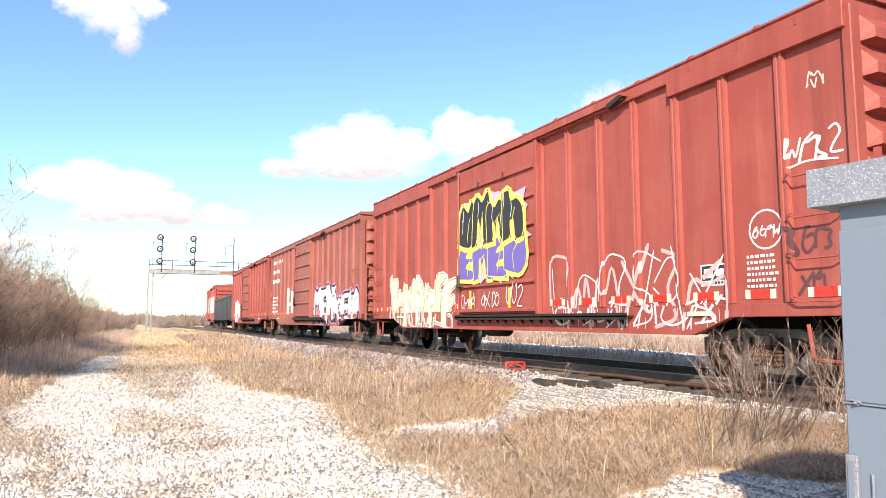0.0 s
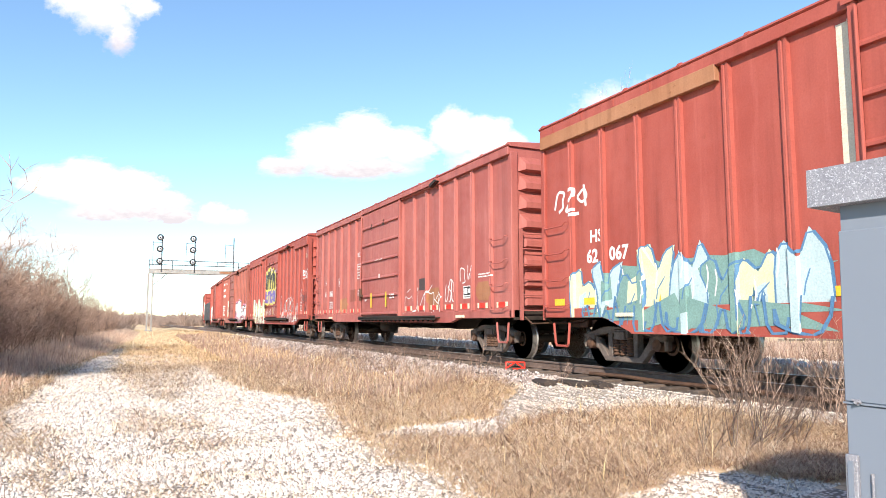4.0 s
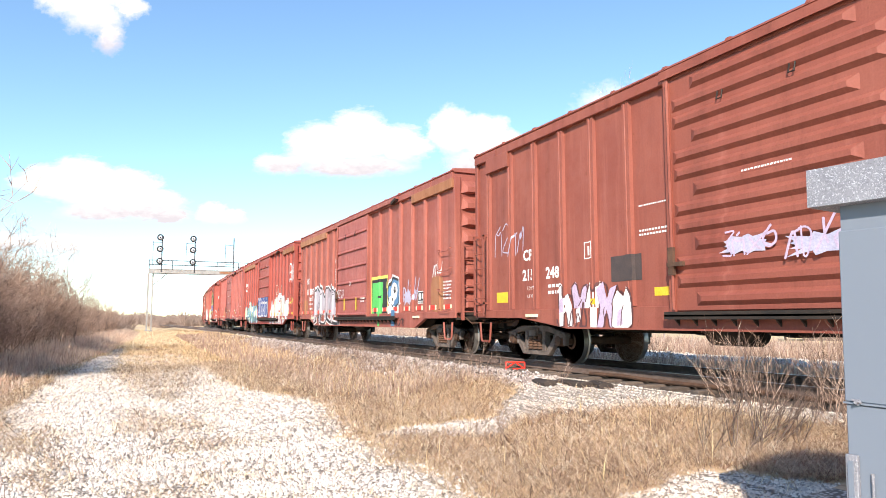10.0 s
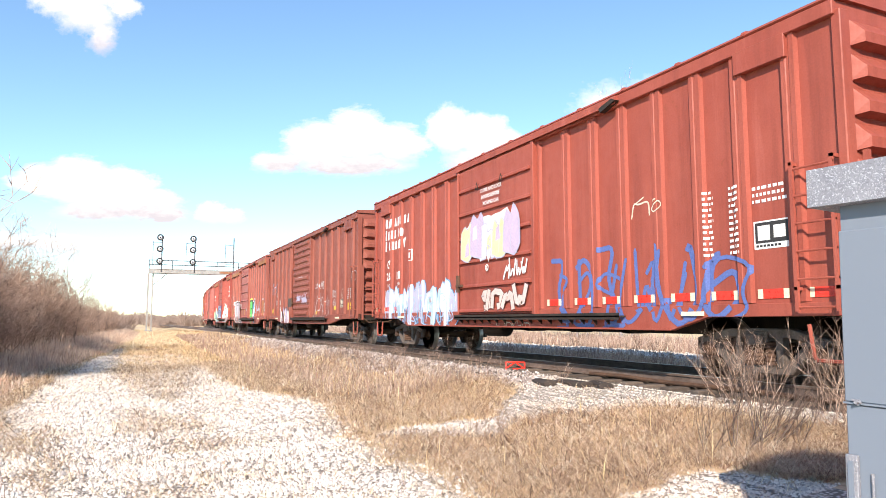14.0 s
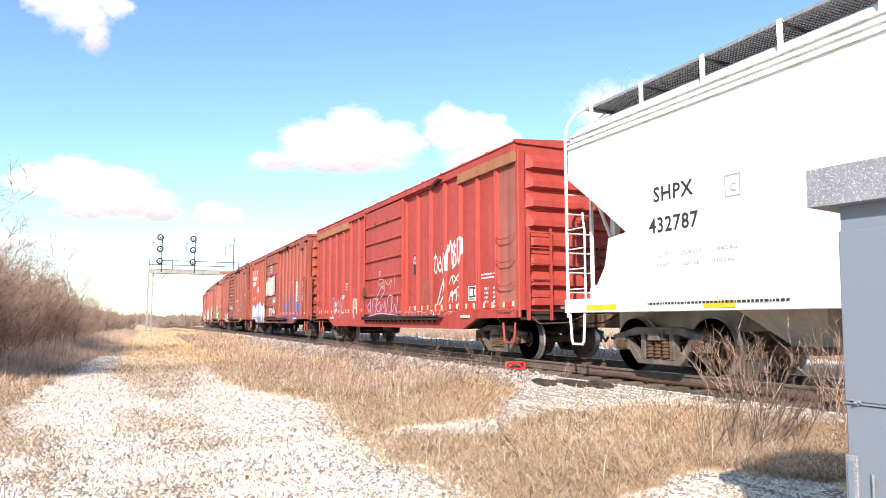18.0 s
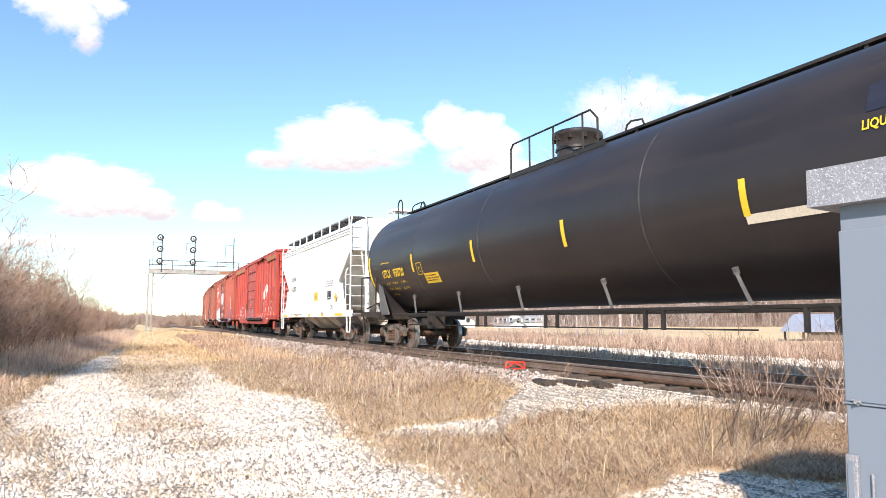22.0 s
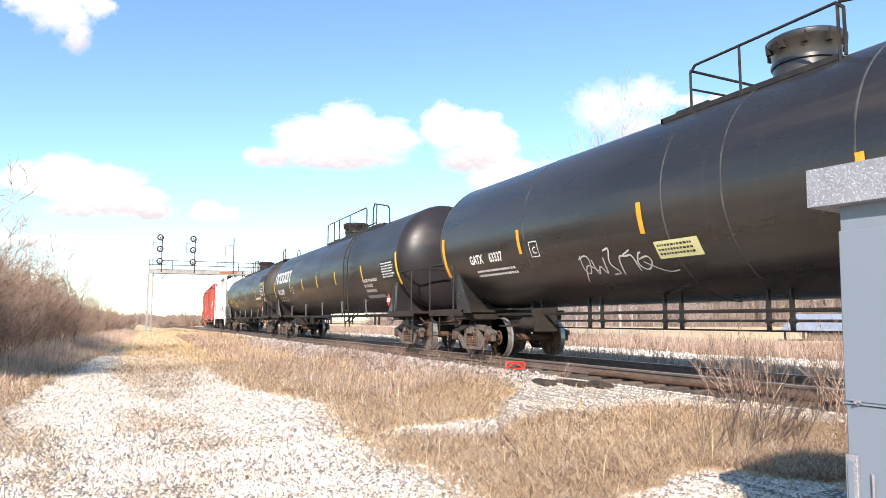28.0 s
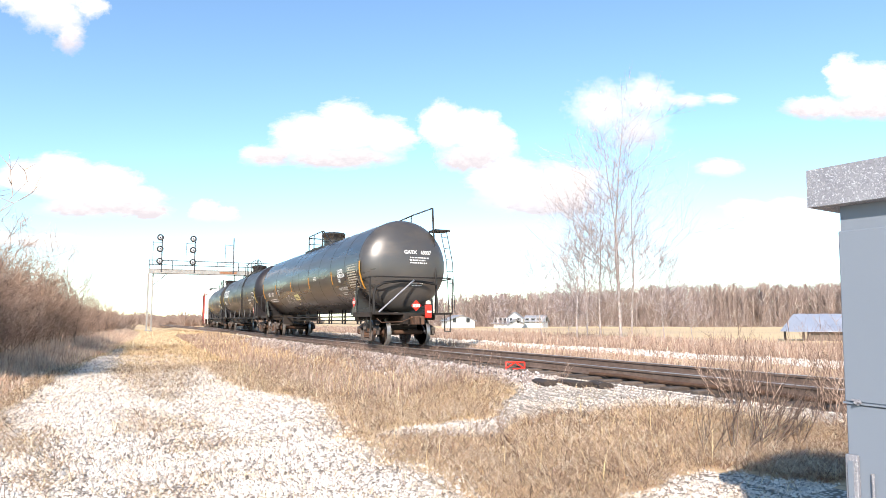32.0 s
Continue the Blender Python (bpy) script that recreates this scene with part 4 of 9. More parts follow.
def coupler(root, y, way):
    """way: 1 at the front, -1 at the rear."""
    k = way
    sh = Shape().box(-0.16, 0.16, min(y, y - k * 0.5), max(y, y - k * 0.5), 0.66, 1.0)
    part("draft_box", sh, IRON, root)
    part("coupler", Shape().prism([(-0.09, 0.0), (0.09, 0.0), (0.10, 0.5), (0.24, 0.58), (0.22, 0.80), (0.06, 0.78), (0.02, 0.66), (-0.12, 0.74), (-0.16, 0.6), (-0.09, 0.5)], "z", 0.70, 0.98),
         RUSTY_IRON, root, at=Matrix.Translation((0, y, 0)) @ Matrix.Rotation(0 if k > 0 else math.pi, 4, "Z"), bevel=0.02)
    part("uncoupling_lever", Shape().tube([(-1.35, y + k * 0.22, 0.92), (-1.2, y + k * 0.26, 0.78), (-0.5, y + k * 0.26, 0.80), (-0.12, y + k * 0.3, 0.95)], 0.016), RUSTY_IRON, root)
    part("air_hose", Shape().tube([(0.25, y + k * 0.1, 0.75), (0.3, y + k * 0.3, 0.55), (0.22, y + k * 0.55, 0.42), (0.1, y + k * 0.78, 0.5)], 0.028, 7), SIGNAL_BLACK, root)


def stirrup(root, y, w, material, x=-1.5, z=0.80, drop=0.42):
    part("step", Shape().tube([(x, y - w / 2, z), (x, y - w / 2 + 0.05, z - drop + 0.05), (x, y - w / 2 + 0.09, z - drop), (x, y + w / 2 - 0.09, z - drop), (x, y + w / 2 - 0.05, z - drop + 0.05), (x, y + w / 2, z)], 0.025, 6), material, root)


def grab(root, y0, y1, z, material, x, out=0.075, sag=0.05):
    part("grab_iron", Shape().tube([(x, y0, z + 0.02), (x - out, y0, z), (x - out, y0 + 0.1 * (1 if y1 > y0 else -1), z - sag), (x - out, y1 - 0.1 * (1 if y1 > y0 else -1), z - sag), (x - out, y1, z), (x, y1, z + 0.02)], 0.012, 5), material, root)


# ---------------------------------------------------------------- boxcars
PANEL_X, POST_H = -1.50, 0.060


def boxcar(name, label, front, length, body, posts_front, posts_rear, door, top=4.46, plate=None, door_kind="panels", end_colour=None, door_colour=None,
           sill_colour=None, roof_colour=None, tall_rear_panel=None, ribs=8, post_w=0.11, low_grabs=True, reflectors="red", plates=((0.0, 4.4), (13.35, 99)), plate_drop=0.27, side_ladder=False, sill=(0.64, 2.5, 1.8)):
    """A car whose near side is ribbed; front: place of its front corner at 0 s; door: (front edge, rear edge) from the front corner; posts: how many bays, or the posts' places."""
    half = length / 2
    root = thing(name, label, "boxcar", group="freight train")
    end_colour, door_colour, sill_colour, roof_colour = end_colour or body, door_colour or body, sill_colour or body, roof_colour or body
    trucks = half - 1.68
    sets = []
    for y in (trucks, -trucks):
        truck(root, y, sets)
    MOVERS.append((root, front - half, 2 * trucks, sets))
    d0, d1 = half - door[0], half - door[1]
    z0, z1 = 1.05, top - 0.14
    # bays
    if isinstance(posts_front, int):
        ys = [half - (half - d0) * k / posts_front for k in range(posts_front + 1)]
        yr = [d1 - (d1 + half) * k / posts_rear for k in range(posts_rear + 1)]
    else:
        ys = [half] + [half - u for u in posts_front] + [d0]
        yr = [d1] + [half - u for u in posts_rear] + [-half]
    post = kept(("post", z1, post_w, body.name), lambda: Shape().prism([(PANEL_X, -post_w * 0.62), (PANEL_X - POST_H, -post_w * 0.5), (PANEL_X - POST_H, -post_w * 0.16), (PANEL_X - POST_H + 0.012, -post_w * 0.10), (PANEL_X - POST_H + 0.012, post_w * 0.10),
                                                                                     (PANEL_X - POST_H, post_w * 0.16), (PANEL_X - POST_H, post_w * 0.5), (PANEL_X, post_w * 0.62)], "z", z0 + 0.02, z1).mesh("side_post", body))
    cuts = []
    for line in (ys, yr):
        for a, b in zip(line, line[1:]):
            mt = tall_rear_panel if (tall_rear_panel and b == yr[-1]) else body
            part("side_panel", Shape().box(PANEL_X, PANEL_X + 0.03, b, a, z0, z1), mt, root)
        inner = line[1:] if line is ys else line[:-1]
        for y in inner:
            part("side_post", post, None, root, at=(0, y, 0))
            cuts += [y - post_w * 0.62, y - post_w * 0.5, y + post_w * 0.5, y + post_w * 0.62]
    for y in (half, -half):
        part("corner_post", Shape().box(PANEL_X - 0.05, PANEL_X + 0.12, y - 0.06, y + 0.06, 0.90, z1), body, root, bevel=0.012)
        cuts += [y + 0.07 * (-1 if y > 0 else 1)]
    # sill that deepens between the trucks
    e = half
    zs, a, b = sill
    prof = [(e, 1.06), (e, 0.90), (e - b, 0.89), (e - a, zs), (-e + a, zs), (-e + b, 0.89), (-e, 0.90), (-e, 1.06)]
    part("side_sill", Shape().prism(prof, "x", PANEL_X - 0.05, PANEL_X + 0.05), sill_colour, root, bevel=0.006)
    part("sill_flange", Shape().box(PANEL_X - 0.075, PANEL_X - 0.05, -e + a, e - a, zs, zs + 0.03), sill_colour, root)
    part("far_side", Shape().box(1.47, 1.53, -half, half, 0.88, z1), body, root)
    part("floor", Shape().box(-1.44, 1.47, -half, half, 0.92, 0.99), IRON, root)
    part("centre_sill", Shape().box(-0.2, 0.2, -half + 0.3, half - 0.3, 0.62, 0.92), IRON, root)
    for y in (-2.6, -0.9, 0.9, 2.6):
        part("cross_bearer", Shape().prism([(-1.42, 0.92), (-1.42, 0.82), (-0.2, 0.60), (0.2, 0.60), (1.42, 0.82), (1.42, 0.92)], "y", y - 0.06, y + 0.06), IRON, root)
    part("brake_reservoir", Shape().lathe([(0.0, -0.5), (0.15, -0.46), (0.19, -0.4), (0.19, 0.4), (0.15, 0.46), (0.0, 0.5)], (-0.75, 1.4, 0.66), "y", 14), IRON, root, smooth=40)
    # top plates and roof
    part("top_plate", Shape().box(PANEL_X - 0.095, PANEL_X + 0.04, -half, half, z1 - 0.06, z1 + 0.12), body, root, bevel=0.01)
    if plate:
        for u0, u1 in plates:
            a, b = half - u0, max(half - u1, -half)
            part("gusset_plate", Shape().box(PANEL_X - 0.102, PANEL_X - 0.004, b, a, z1 - plate_drop, z1 - 0.03), plate, root, bevel=0.008)
            for k in range(int((a - b) / 0.9)):
                part("fascia_seam", kept(("seam", z1, body.name), lambda: Shape().box(PANEL_X - 0.103, PANEL_X - 0.09, -0.02, 0.02, z1 - 0.02, z1 + 0.115).mesh("fascia_seam", body)), None, root, at=(0, a - 0.45 - k * 0.88, 0))
    eave, ridge = z1 + 0.12, top + 0.18
    part("roof", Shape().prism([(-1.56, eave), (-1.60, eave + 0.03), (-1.56, eave + 0.075), (0, ridge), (1.56, eave + 0.075), (1.56, eave)], "y", -half - 0.05, half + 0.05), roof_colour, root)
    k, n = 0, int(length / 1.15)
    for k in range(n + 1):
        y = -half + 0.05 + (length - 0.1) * k / n
        part("roof_rib", kept(("rib", top, roof_colour.name), lambda: Shape().prism([(-1.59, eave + 0.05), (-1.56, eave + 0.10), (0, ridge + 0.025), (1.56, eave + 0.10), (1.56, eave + 0.06), (0, ridge - 0.02)], "y", -0.035, 0.035).mesh("roof_rib", roof_colour)), None, root, at=(0, y, 0))
    # end walls
    for s in (1, -1):
        y = s * half
        wall = part("end_wall", Shape().prism([(-1.47, 0.90), (1.47, 0.90), (1.47, eave + 0.01), (0, ridge - 0.07), (-1.47, eave + 0.01)], "y", y - 0.03 * s, y), end_colour, root)
        h = (z1 - 1.12) / ribs
        rib = kept(("end_rib", ribs, top, end_colour.name), lambda: Shape().add(
            [(-1.36, 0, 0), (1.36, 0, 0), (1.36, 0, h * 0.80), (-1.30, 0, h * 0.80), (-1.22, -0.13, h * 0.10), (1.22, -0.13, h * 0.10), (1.22, -0.13, h * 0.40), (-1.22, -0.13, h * 0.40)],
            [(4, 5, 6, 7), (0, 1, 5, 4), (3, 7, 6, 2), (0, 4, 7, 3), (1, 2, 6, 5)]).mesh("end_rib", end_colour))
        for k in range(ribs):
            part("end_rib", rib, None, wall, at=Matrix.Translation((0, y, 1.12 + k * h)) @ Matrix.Rotation(0 if s < 0 else math.pi, 4, "Z"))
        part("end_sill", Shape().box(-1.5, 1.5, min(y, y + s * 0.06), max(y, y + s * 0.06), 0.86, 1.06), IRON, wall)
        coupler(root, y, s)
    # rear end ladder, platform, brake wheel
    y = -half
    lad = part("end_ladder", Shape().box(-1.42, -1.36, y - 0.20, y - 0.14, 0.85, 2.75).box(-0.86, -0.82, y - 0.20, y - 0.14, 0.85, 2.75), end_colour, root)
    for k in range(6):
        z = 1.05 + k * 0.32
        part("rung", kept(("rung", end_colour.name), lambda: Shape().rod((-1.4, 0, 0), (-0.84, 0, 0), 0.014, n=6).mesh("rung", end_colour)), None, lad, at=(0, y - 0.18, z))
    part("end_platform", Shape().box(-0.8, 0.9, y - 0.34, y - 0.07, 1.02, 1.06), IRON, root)
    part("brake_wheel", Shape().ring((0.55, y - 0.26, 2.2), "y", 0.255, 0.016, 24, 6)
         .rod((0.30, y - 0.26, 2.2), (0.80, y - 0.26, 2.2), 0.012, n=5).rod((0.55, y - 0.26, 1.95), (0.55, y - 0.26, 2.45), 0.012, n=5).rod((0.55, y - 0.27, 2.2), (0.55, y - 0.02, 2.2), 0.02, n=6), RUSTY_IRON, root)
    # grab irons and steps at the corners
    for a, b in ((yr[-1] + 0.12, yr[-2] - 0.08), (ys[0] - 0.12, ys[1] + 0.08)):
        if side_ladder:
            y0, y1 = min(a, b) - 0.06, max(a, b) + 0.06
            sl = part("side_ladder", Shape().box(PANEL_X - 0.16, PANEL_X - 0.13, y0, y0 + 0.05, 0.95, 2.75).box(PANEL_X - 0.16, PANEL_X - 0.13, y1 - 0.05, y1, 0.95, 2.75)
                      .box(PANEL_X - 0.16, PANEL_X, y0, y0 + 0.04, 2.70, 2.74).box(PANEL_X - 0.16, PANEL_X, y1 - 0.04, y1, 2.70, 2.74).box(PANEL_X - 0.16, PANEL_X, y0, y0 + 0.04, 1.2, 1.24).box(PANEL_X - 0.16, PANEL_X, y1 - 0.04, y1, 1.2, 1.24), body, root)
            for k in range(6):
                part("rung", Shape().rod((PANEL_X - 0.145, y0, 1.0 + k * 0.33), (PANEL_X - 0.145, y1, 1.0 + k * 0.33), 0.014, n=6), body, sl)
        elif low_grabs:
            for z in (1.12, 1.62, 2.12, 2.62):
                grab(root, a, b, z, body, PANEL_X - 0.05)
        stirrup(root, (a + b) / 2, 0.5, body, PANEL_X + 0.02)
    # door
    w = abs(d0 - d1)
    dr = part("door", Shape().box(PANEL_X - 0.10, PANEL_X - 0.01, d1 + 0.06, d0 - 0.06, 0.98, z1 - 0.06), door_colour, root, bevel=0.01)
    hz = z1 - 0.06 - 0.98
    if door_kind == "panels":
        for k in range(6):
            za, zb = 1.0 + hz * k / 6 + 0.02, 1.0 + hz * (k + 1) / 6 - 0.03
            part("door_panel", Shape().prism([(PANEL_X - 0.10, za), (PANEL_X - 0.155, za + 0.012), (PANEL_X - 0.155, za + 0.05), (PANEL_X - 0.125, za + 0.09), (PANEL_X - 0.125, zb), (PANEL_X - 0.10, zb)], "y", d1 + 0.12, d0 - 0.12), door_colour, dr)
    else:
        for k in range(13):
            z = 1.05 + hz * k / 13.2
            inset = 0.14 if k % 3 else 0.5
            part("door_rib", Shape().add([(PANEL_X - 0.10, d1 + inset, z), (PANEL_X - 0.10, d0 - inset, z), (PANEL_X - 0.10, d0 - inset, z + 0.19), (PANEL_X - 0.10, d1 + inset, z + 0.19),
                                          (PANEL_X - 0.155, d1 + inset + 0.12, z + 0.06), (PANEL_X - 0.155, d0 - inset - 0.12, z + 0.06), (PANEL_X - 0.155, d0 - inset - 0.12, z + 0.13), (PANEL_X - 0.155, d1 + inset + 0.12, z + 0.13)],
                                         [(4, 5, 6, 7), (0, 1, 5, 4), (1, 2, 6, 5), (2, 3, 7, 6), (3, 0, 4, 7)]), door_colour, dr)
    for yy in (d0 - 0.05, d1 + 0.05):
        part("door_post", Shape().box(PANEL_X - 0.14, PANEL_X, yy - 0.05, yy + 0.05, 0.9, z1), body, root, bevel=0.01)
    rod = part("lock_rod", Shape().rod((PANEL_X - 0.17, d0 - 0.12, 1.0), (PANEL_X - 0.17, d0 - 0.12, z1 - 0.1), 0.022, n=8), body, dr)
    part("lock_handle", Shape().box(PANEL_X - 0.21, PANEL_X - 0.15, d0 - 0.35, d0 - 0.05, 1.62, 1.68).box(PANEL_X - 0.20, PANEL_X - 0.15, d0 - 0.16, d0 - 0.06, 1.5, 1.9), RUSTY_IRON, dr)
    for u in (0.3, 0.62):
        part("door_hook", Shape().tube([(PANEL_X - 0.13, d0 - w * u, z1 - 0.45), (PANEL_X - 0.17, d0 - w * u, z1 - 0.62), (PANEL_X - 0.17, d0 - w * u - 0.08, z1 - 0.62), (PANEL_X - 0.14, d0 - w * u - 0.08, z1 - 0.5)], 0.012, 5), IRON, dr)
    run = min(w * 1.75, d0 + half - 3.0)
    tr = part("door_track", Shape().box(PANEL_X - 0.20, PANEL_X - 0.02, d0 - run, d0 + 0.05, 0.90, 0.925).box(PANEL_X - 0.20, PANEL_X - 0.18, d0 - run, d0 + 0.05, 0.86, 0.97), IRON, root)
    for k in range(int(run / 0.34)):
        part("track_bracket", kept("bracket", lambda: Shape().prism([(PANEL_X - 0.02, 0.90), (PANEL_X - 0.18, 0.90), (PANEL_X - 0.02, 0.74)], "y", -0.012, 0.012).mesh("track_bracket", IRON)), None, tr, at=(0, d0 - 0.1 - k * 0.34, 0))
    part("upper_door_track", Shape().box(PANEL_X - 0.165, PANEL_X - 0.08, d0 - run, d0 + 0.05, z1 + 0.02, z1 + 0.10).box(PANEL_X - 0.165, PANEL_X - 0.15, d0 - run, d0 + 0.05, z1 - 0.03, z1 + 0.02), body, root)
    part("track_stop", Shape().prism([(d0 - run + 0.05, z1 + 0.06), (d0 - run + 0.38, z1 - 0.02), (d0 - run + 0.34, z1 - 0.10), (d0 - run - 0.05, z1 + 0.01)], "x", PANEL_X - 0.20, PANEL_X - 0.09), IRON, root)
    for k in range(2):
        part("jack_pad", Shape().box(PANEL_X - 0.09, PANEL_X - 0.05, -half + 2.15 if k else half - 2.55, -half + 2.55 if k else half - 2.15, 0.91, 0.97), PALE, root)
    # safety reflectors
    if reflectors:
        for line in (ys, yr):
            for a, b in zip(line, line[1:]):
                ym = (a + b) / 2
                r = part("reflector", Shape().box(PANEL_X - 0.012, PANEL_X, ym - 0.15, ym + 0.15, 1.12, 1.24), MARK_RED if reflectors == "red" else YELLOW, root)
                if reflectors == "red":
                    for yy in (ym - 0.19, ym + 0.19):
                        part("reflector_end", kept("reflector_end", lambda: Shape().box(PANEL_X - 0.012, PANEL_X, -0.039, 0.039, 1.12, 1.24).mesh("reflector_end", PALE)), None, r, at=(0, yy, 0))

    def depth(y, z):
        if d1 < y < d0:
            return PANEL_X - 0.157 if z > 0.98 else PANEL_X - 0.05
        if half - y < 0.07 or y + half < 0.07:
            return PANEL_X - 0.05
        return PANEL_X if z > 1.06 else PANEL_X - 0.05
    cuts += [d0, d1]

    def rise(y, my, mz):
        if mz < 1.07 or d1 < my < d0 or half - abs(my) < 0.07:
            return 0.0
        near = min(abs(y - q) for q in ys[1:] + yr[:-1]) / post_w
        return POST_H * min(max((0.62 - near) / 0.12, 0.0), 1.0)

    def low(y):
        k = (e - abs(y) - sill[2]) / (sill[1] - sill[2])
        return 0.90 + (sill[0] + 0.01 - 0.90) * min(max(k, 0.0), 1.0)

    def paint(name, pieces, u, z, mats, label=""):
        """u: metres behind the front corner."""
        ob = part(name, on_side(pieces, half - u, z, depth, cuts, rise, low), mats, root, label)
        return tagged(ob, label, kind="stuff") if name in ("graffiti", "stencil", "lettering") else ob
    return root, paint, half


# ---------------------------------------------------------------- tank cars
def tank_car(name, label, centre, seam, trucks, r=1.50, zc=2.62, marks=ORANGE, dome_y=0.0, body=BLACK, rear_end=BLACK, stripes=(0.05, 3.64, 7.3, 10.9, 14.6, 18.15), seams=(0.0, 18.2), deck=(1.4, -2.1), hung=False):
    root = thing(name, label, "tank car", group="freight train")
    sets = []
    for y in (trucks, -trucks):
        truck(root, y, sets)
    MOVERS.append((root, centre, 2 * trucks, sets))
    n = 56
    part("tank_shell", Shape().lathe([(r, -seam), (r, seam)], (0, 0, zc), "y", n), body, root, "black tank shell", smooth=40)
    for s in (1, -1):
        head = [(r * math.cos(a) if a < 1.55 else 0.0, s * (seam + 0.74 * math.sin(a))) for a in np.linspace(0, math.pi / 2, 12)]
        part("tank_head", Shape().lathe(head, (0, 0, zc), "y", n), body if s > 0 else rear_end, root, smooth=60)
    for y in seams:
        y = seam - y
        part("weld_seam", Shape().lathe([(r, y - 0.018), (r + 0.006, y - 0.006), (r + 0.006, y + 0.006), (r, y + 0.018)], (0, 0, zc), "y", n), SEAM, root, smooth=60)
    ze = zc - r
    for s in (1, -1):
        y = s * trucks
        e = s * (seam + 1.02)
        part("stub_sill", Shape().box(-0.33, 0.33, min(y - s * 1.6, e), max(y - s * 1.6, e), 0.72, 1.06), IRON, root)
        part("saddle", Shape().prism([(-1.45, 1.0), (1.45, 1.0), (1.40, 2.05), (1.2, 1.72), (0.9, 1.42), (0.5, 1.2), (0, 1.12), (-0.5, 1.2), (-0.9, 1.42), (-1.2, 1.72), (-1.40, 2.05)], "y", y - 0.05, y + 0.05), body, root)
        gus = part("saddle_gusset", Shape().add([(-1.46, y - 0.02, 1.92), (-1.46, y + 0.16, 2.02), (-1.46, y + s * 0.0, 1.02), (-1.40, y - s * 0.72, 1.04), (-1.44, y - s * 0.16, 1.86)],
                                                [(2, 3, 4, 1)]).prism([(y, 1.02), (y - s * 0.72, 1.02), (y - s * 0.10, 1.88), (y + s * 0.05, 1.90)], "x", -1.44, -1.41), GREY_STEEL if not hung else body, root)
        part("bolster_beam", Shape().box(-1.45, 1.45, y - 0.22, y + 0.22, 0.86, 1.04), IRON, root, bevel=0.02)
        # end platform, railings and steps
        yp0, yp1 = (e - s * 1.9, e) if s > 0 else (e, e - s * 1.9)
        dk = part("end_deck", Shape().box(-1.48, 1.48, yp0, yp1, 1.04, 1.10).box(-1.50, -1.44, yp0, yp1, 0.96, 1.12), IRON, root)
        rail = [(-1.5, e - s * 1.5, 1.1), (-1.5, e - s * 1.5, 2.08), (-1.5, e - s * 1.44, 2.20), (-1.5, e - s * 1.32, 2.25), (-1.5, e - s * 0.2, 2.27), (-1.45, e - s * 0.05, 2.28), (-1.3, e, 2.29), (1.3, e, 2.29), (1.45, e - s * 0.05, 2.28), (1.5, e - s * 0.2, 2.27), (1.5, e - s * 1.32, 2.25), (1.5, e - s * 1.44, 2.20), (1.5, e - s * 1.5, 2.08), (1.5, e - s * 1.5, 1.1)]
        part("end_railing", Shape().tube(rail, 0.024, 6), TANK_IRON, dk)
        for x in (-1.44, 1.44):
            part("railing_post", Shape().rod((x * 1.04, e - s * 0.06, 1.08), (x * 1.04, e - s * 0.06, 2.27), 0.022, n=6), TANK_IRON, dk)
            part("step", Shape().tube([(x, e - s * 0.1, 1.05), (x, e - s * 0.1, 0.46), (x, e - s * 0.55, 0.46), (x, e - s * 0.55, 1.05)], 0.022, 6), TANK_IRON, dk)
        coupler(root, e, s)
    # pipe rails with struts and paired hangers under the flank
    if hung:
        for z, rr in ((0.84, 0.020), (0.70, 0.014)):
            part("hung_rail", Shape().rod((-0.62, -trucks + 1.3, z), (-0.62, trucks - 1.3, z), rr, n=6), TANK_IRON, root)
        for k in range(-3, 4):
            for dy in (-0.19, 0.19):
                yy = k * 2.05 + dy
                part("hanger", Shape().box(-0.65, -0.59, yy - 0.022, yy + 0.022, 0.69, zc - r * 0.9).rod((-0.67, yy, 0.84), (-0.57, yy, 0.84), 0.04, n=8), TANK_IRON, root)
    else:
        part("side_rail", Shape().rod((-1.32, -trucks + 1.0, 1.02), (-1.32, trucks - 1.0, 1.02), 0.030, n=6), TANK_IRON, root)
        part("lower_rail", Shape().rod((-1.32, -trucks + 2.6, 0.72), (-1.32, trucks - 2.6, 0.72), 0.013, n=6), TANK_IRON, root)
        for k in range(-2, 3):
            yy = 0.1 + k * 2.86
            part("strut", Shape().rod((-1.30, yy + 0.16, 1.50), (-1.36, yy - 0.14, 1.04), 0.028, n=5).rod((-1.27, yy + 0.17, 1.48), (-1.31, yy + 0.16, 1.56), 0.05, n=6), GREY_STEEL, root)
            for dy in (-1.3, -0.9):
                part("hanger", Shape().box(-1.345, -1.295, yy + dy - 0.03, yy + dy + 0.03, 0.70, 1.03), TANK_IRON, root)
    part("brake_pipe", Shape().rod((-0.9, -trucks + 1.0, 0.98), (-0.9, trucks - 1.0, 0.98), 0.028, n=6), TANK_IRON, root)
    part("brake_cylinder", Shape().lathe([(0.0, -0.3), (0.13, -0.28), (0.14, 0.28), (0.0, 0.3)], (-0.85, trucks - 2.4, 0.78), "y", 14), IRON, root, smooth=40)
    part("brake_linkage", Shape().box(-1.1, -0.6, trucks - 3.0, trucks - 2.9, 0.62, 1.1).rod((-0.95, trucks - 2.9, 0.75), (-0.95, trucks - 1.2, 0.72), 0.022, n=6), IRON, root)
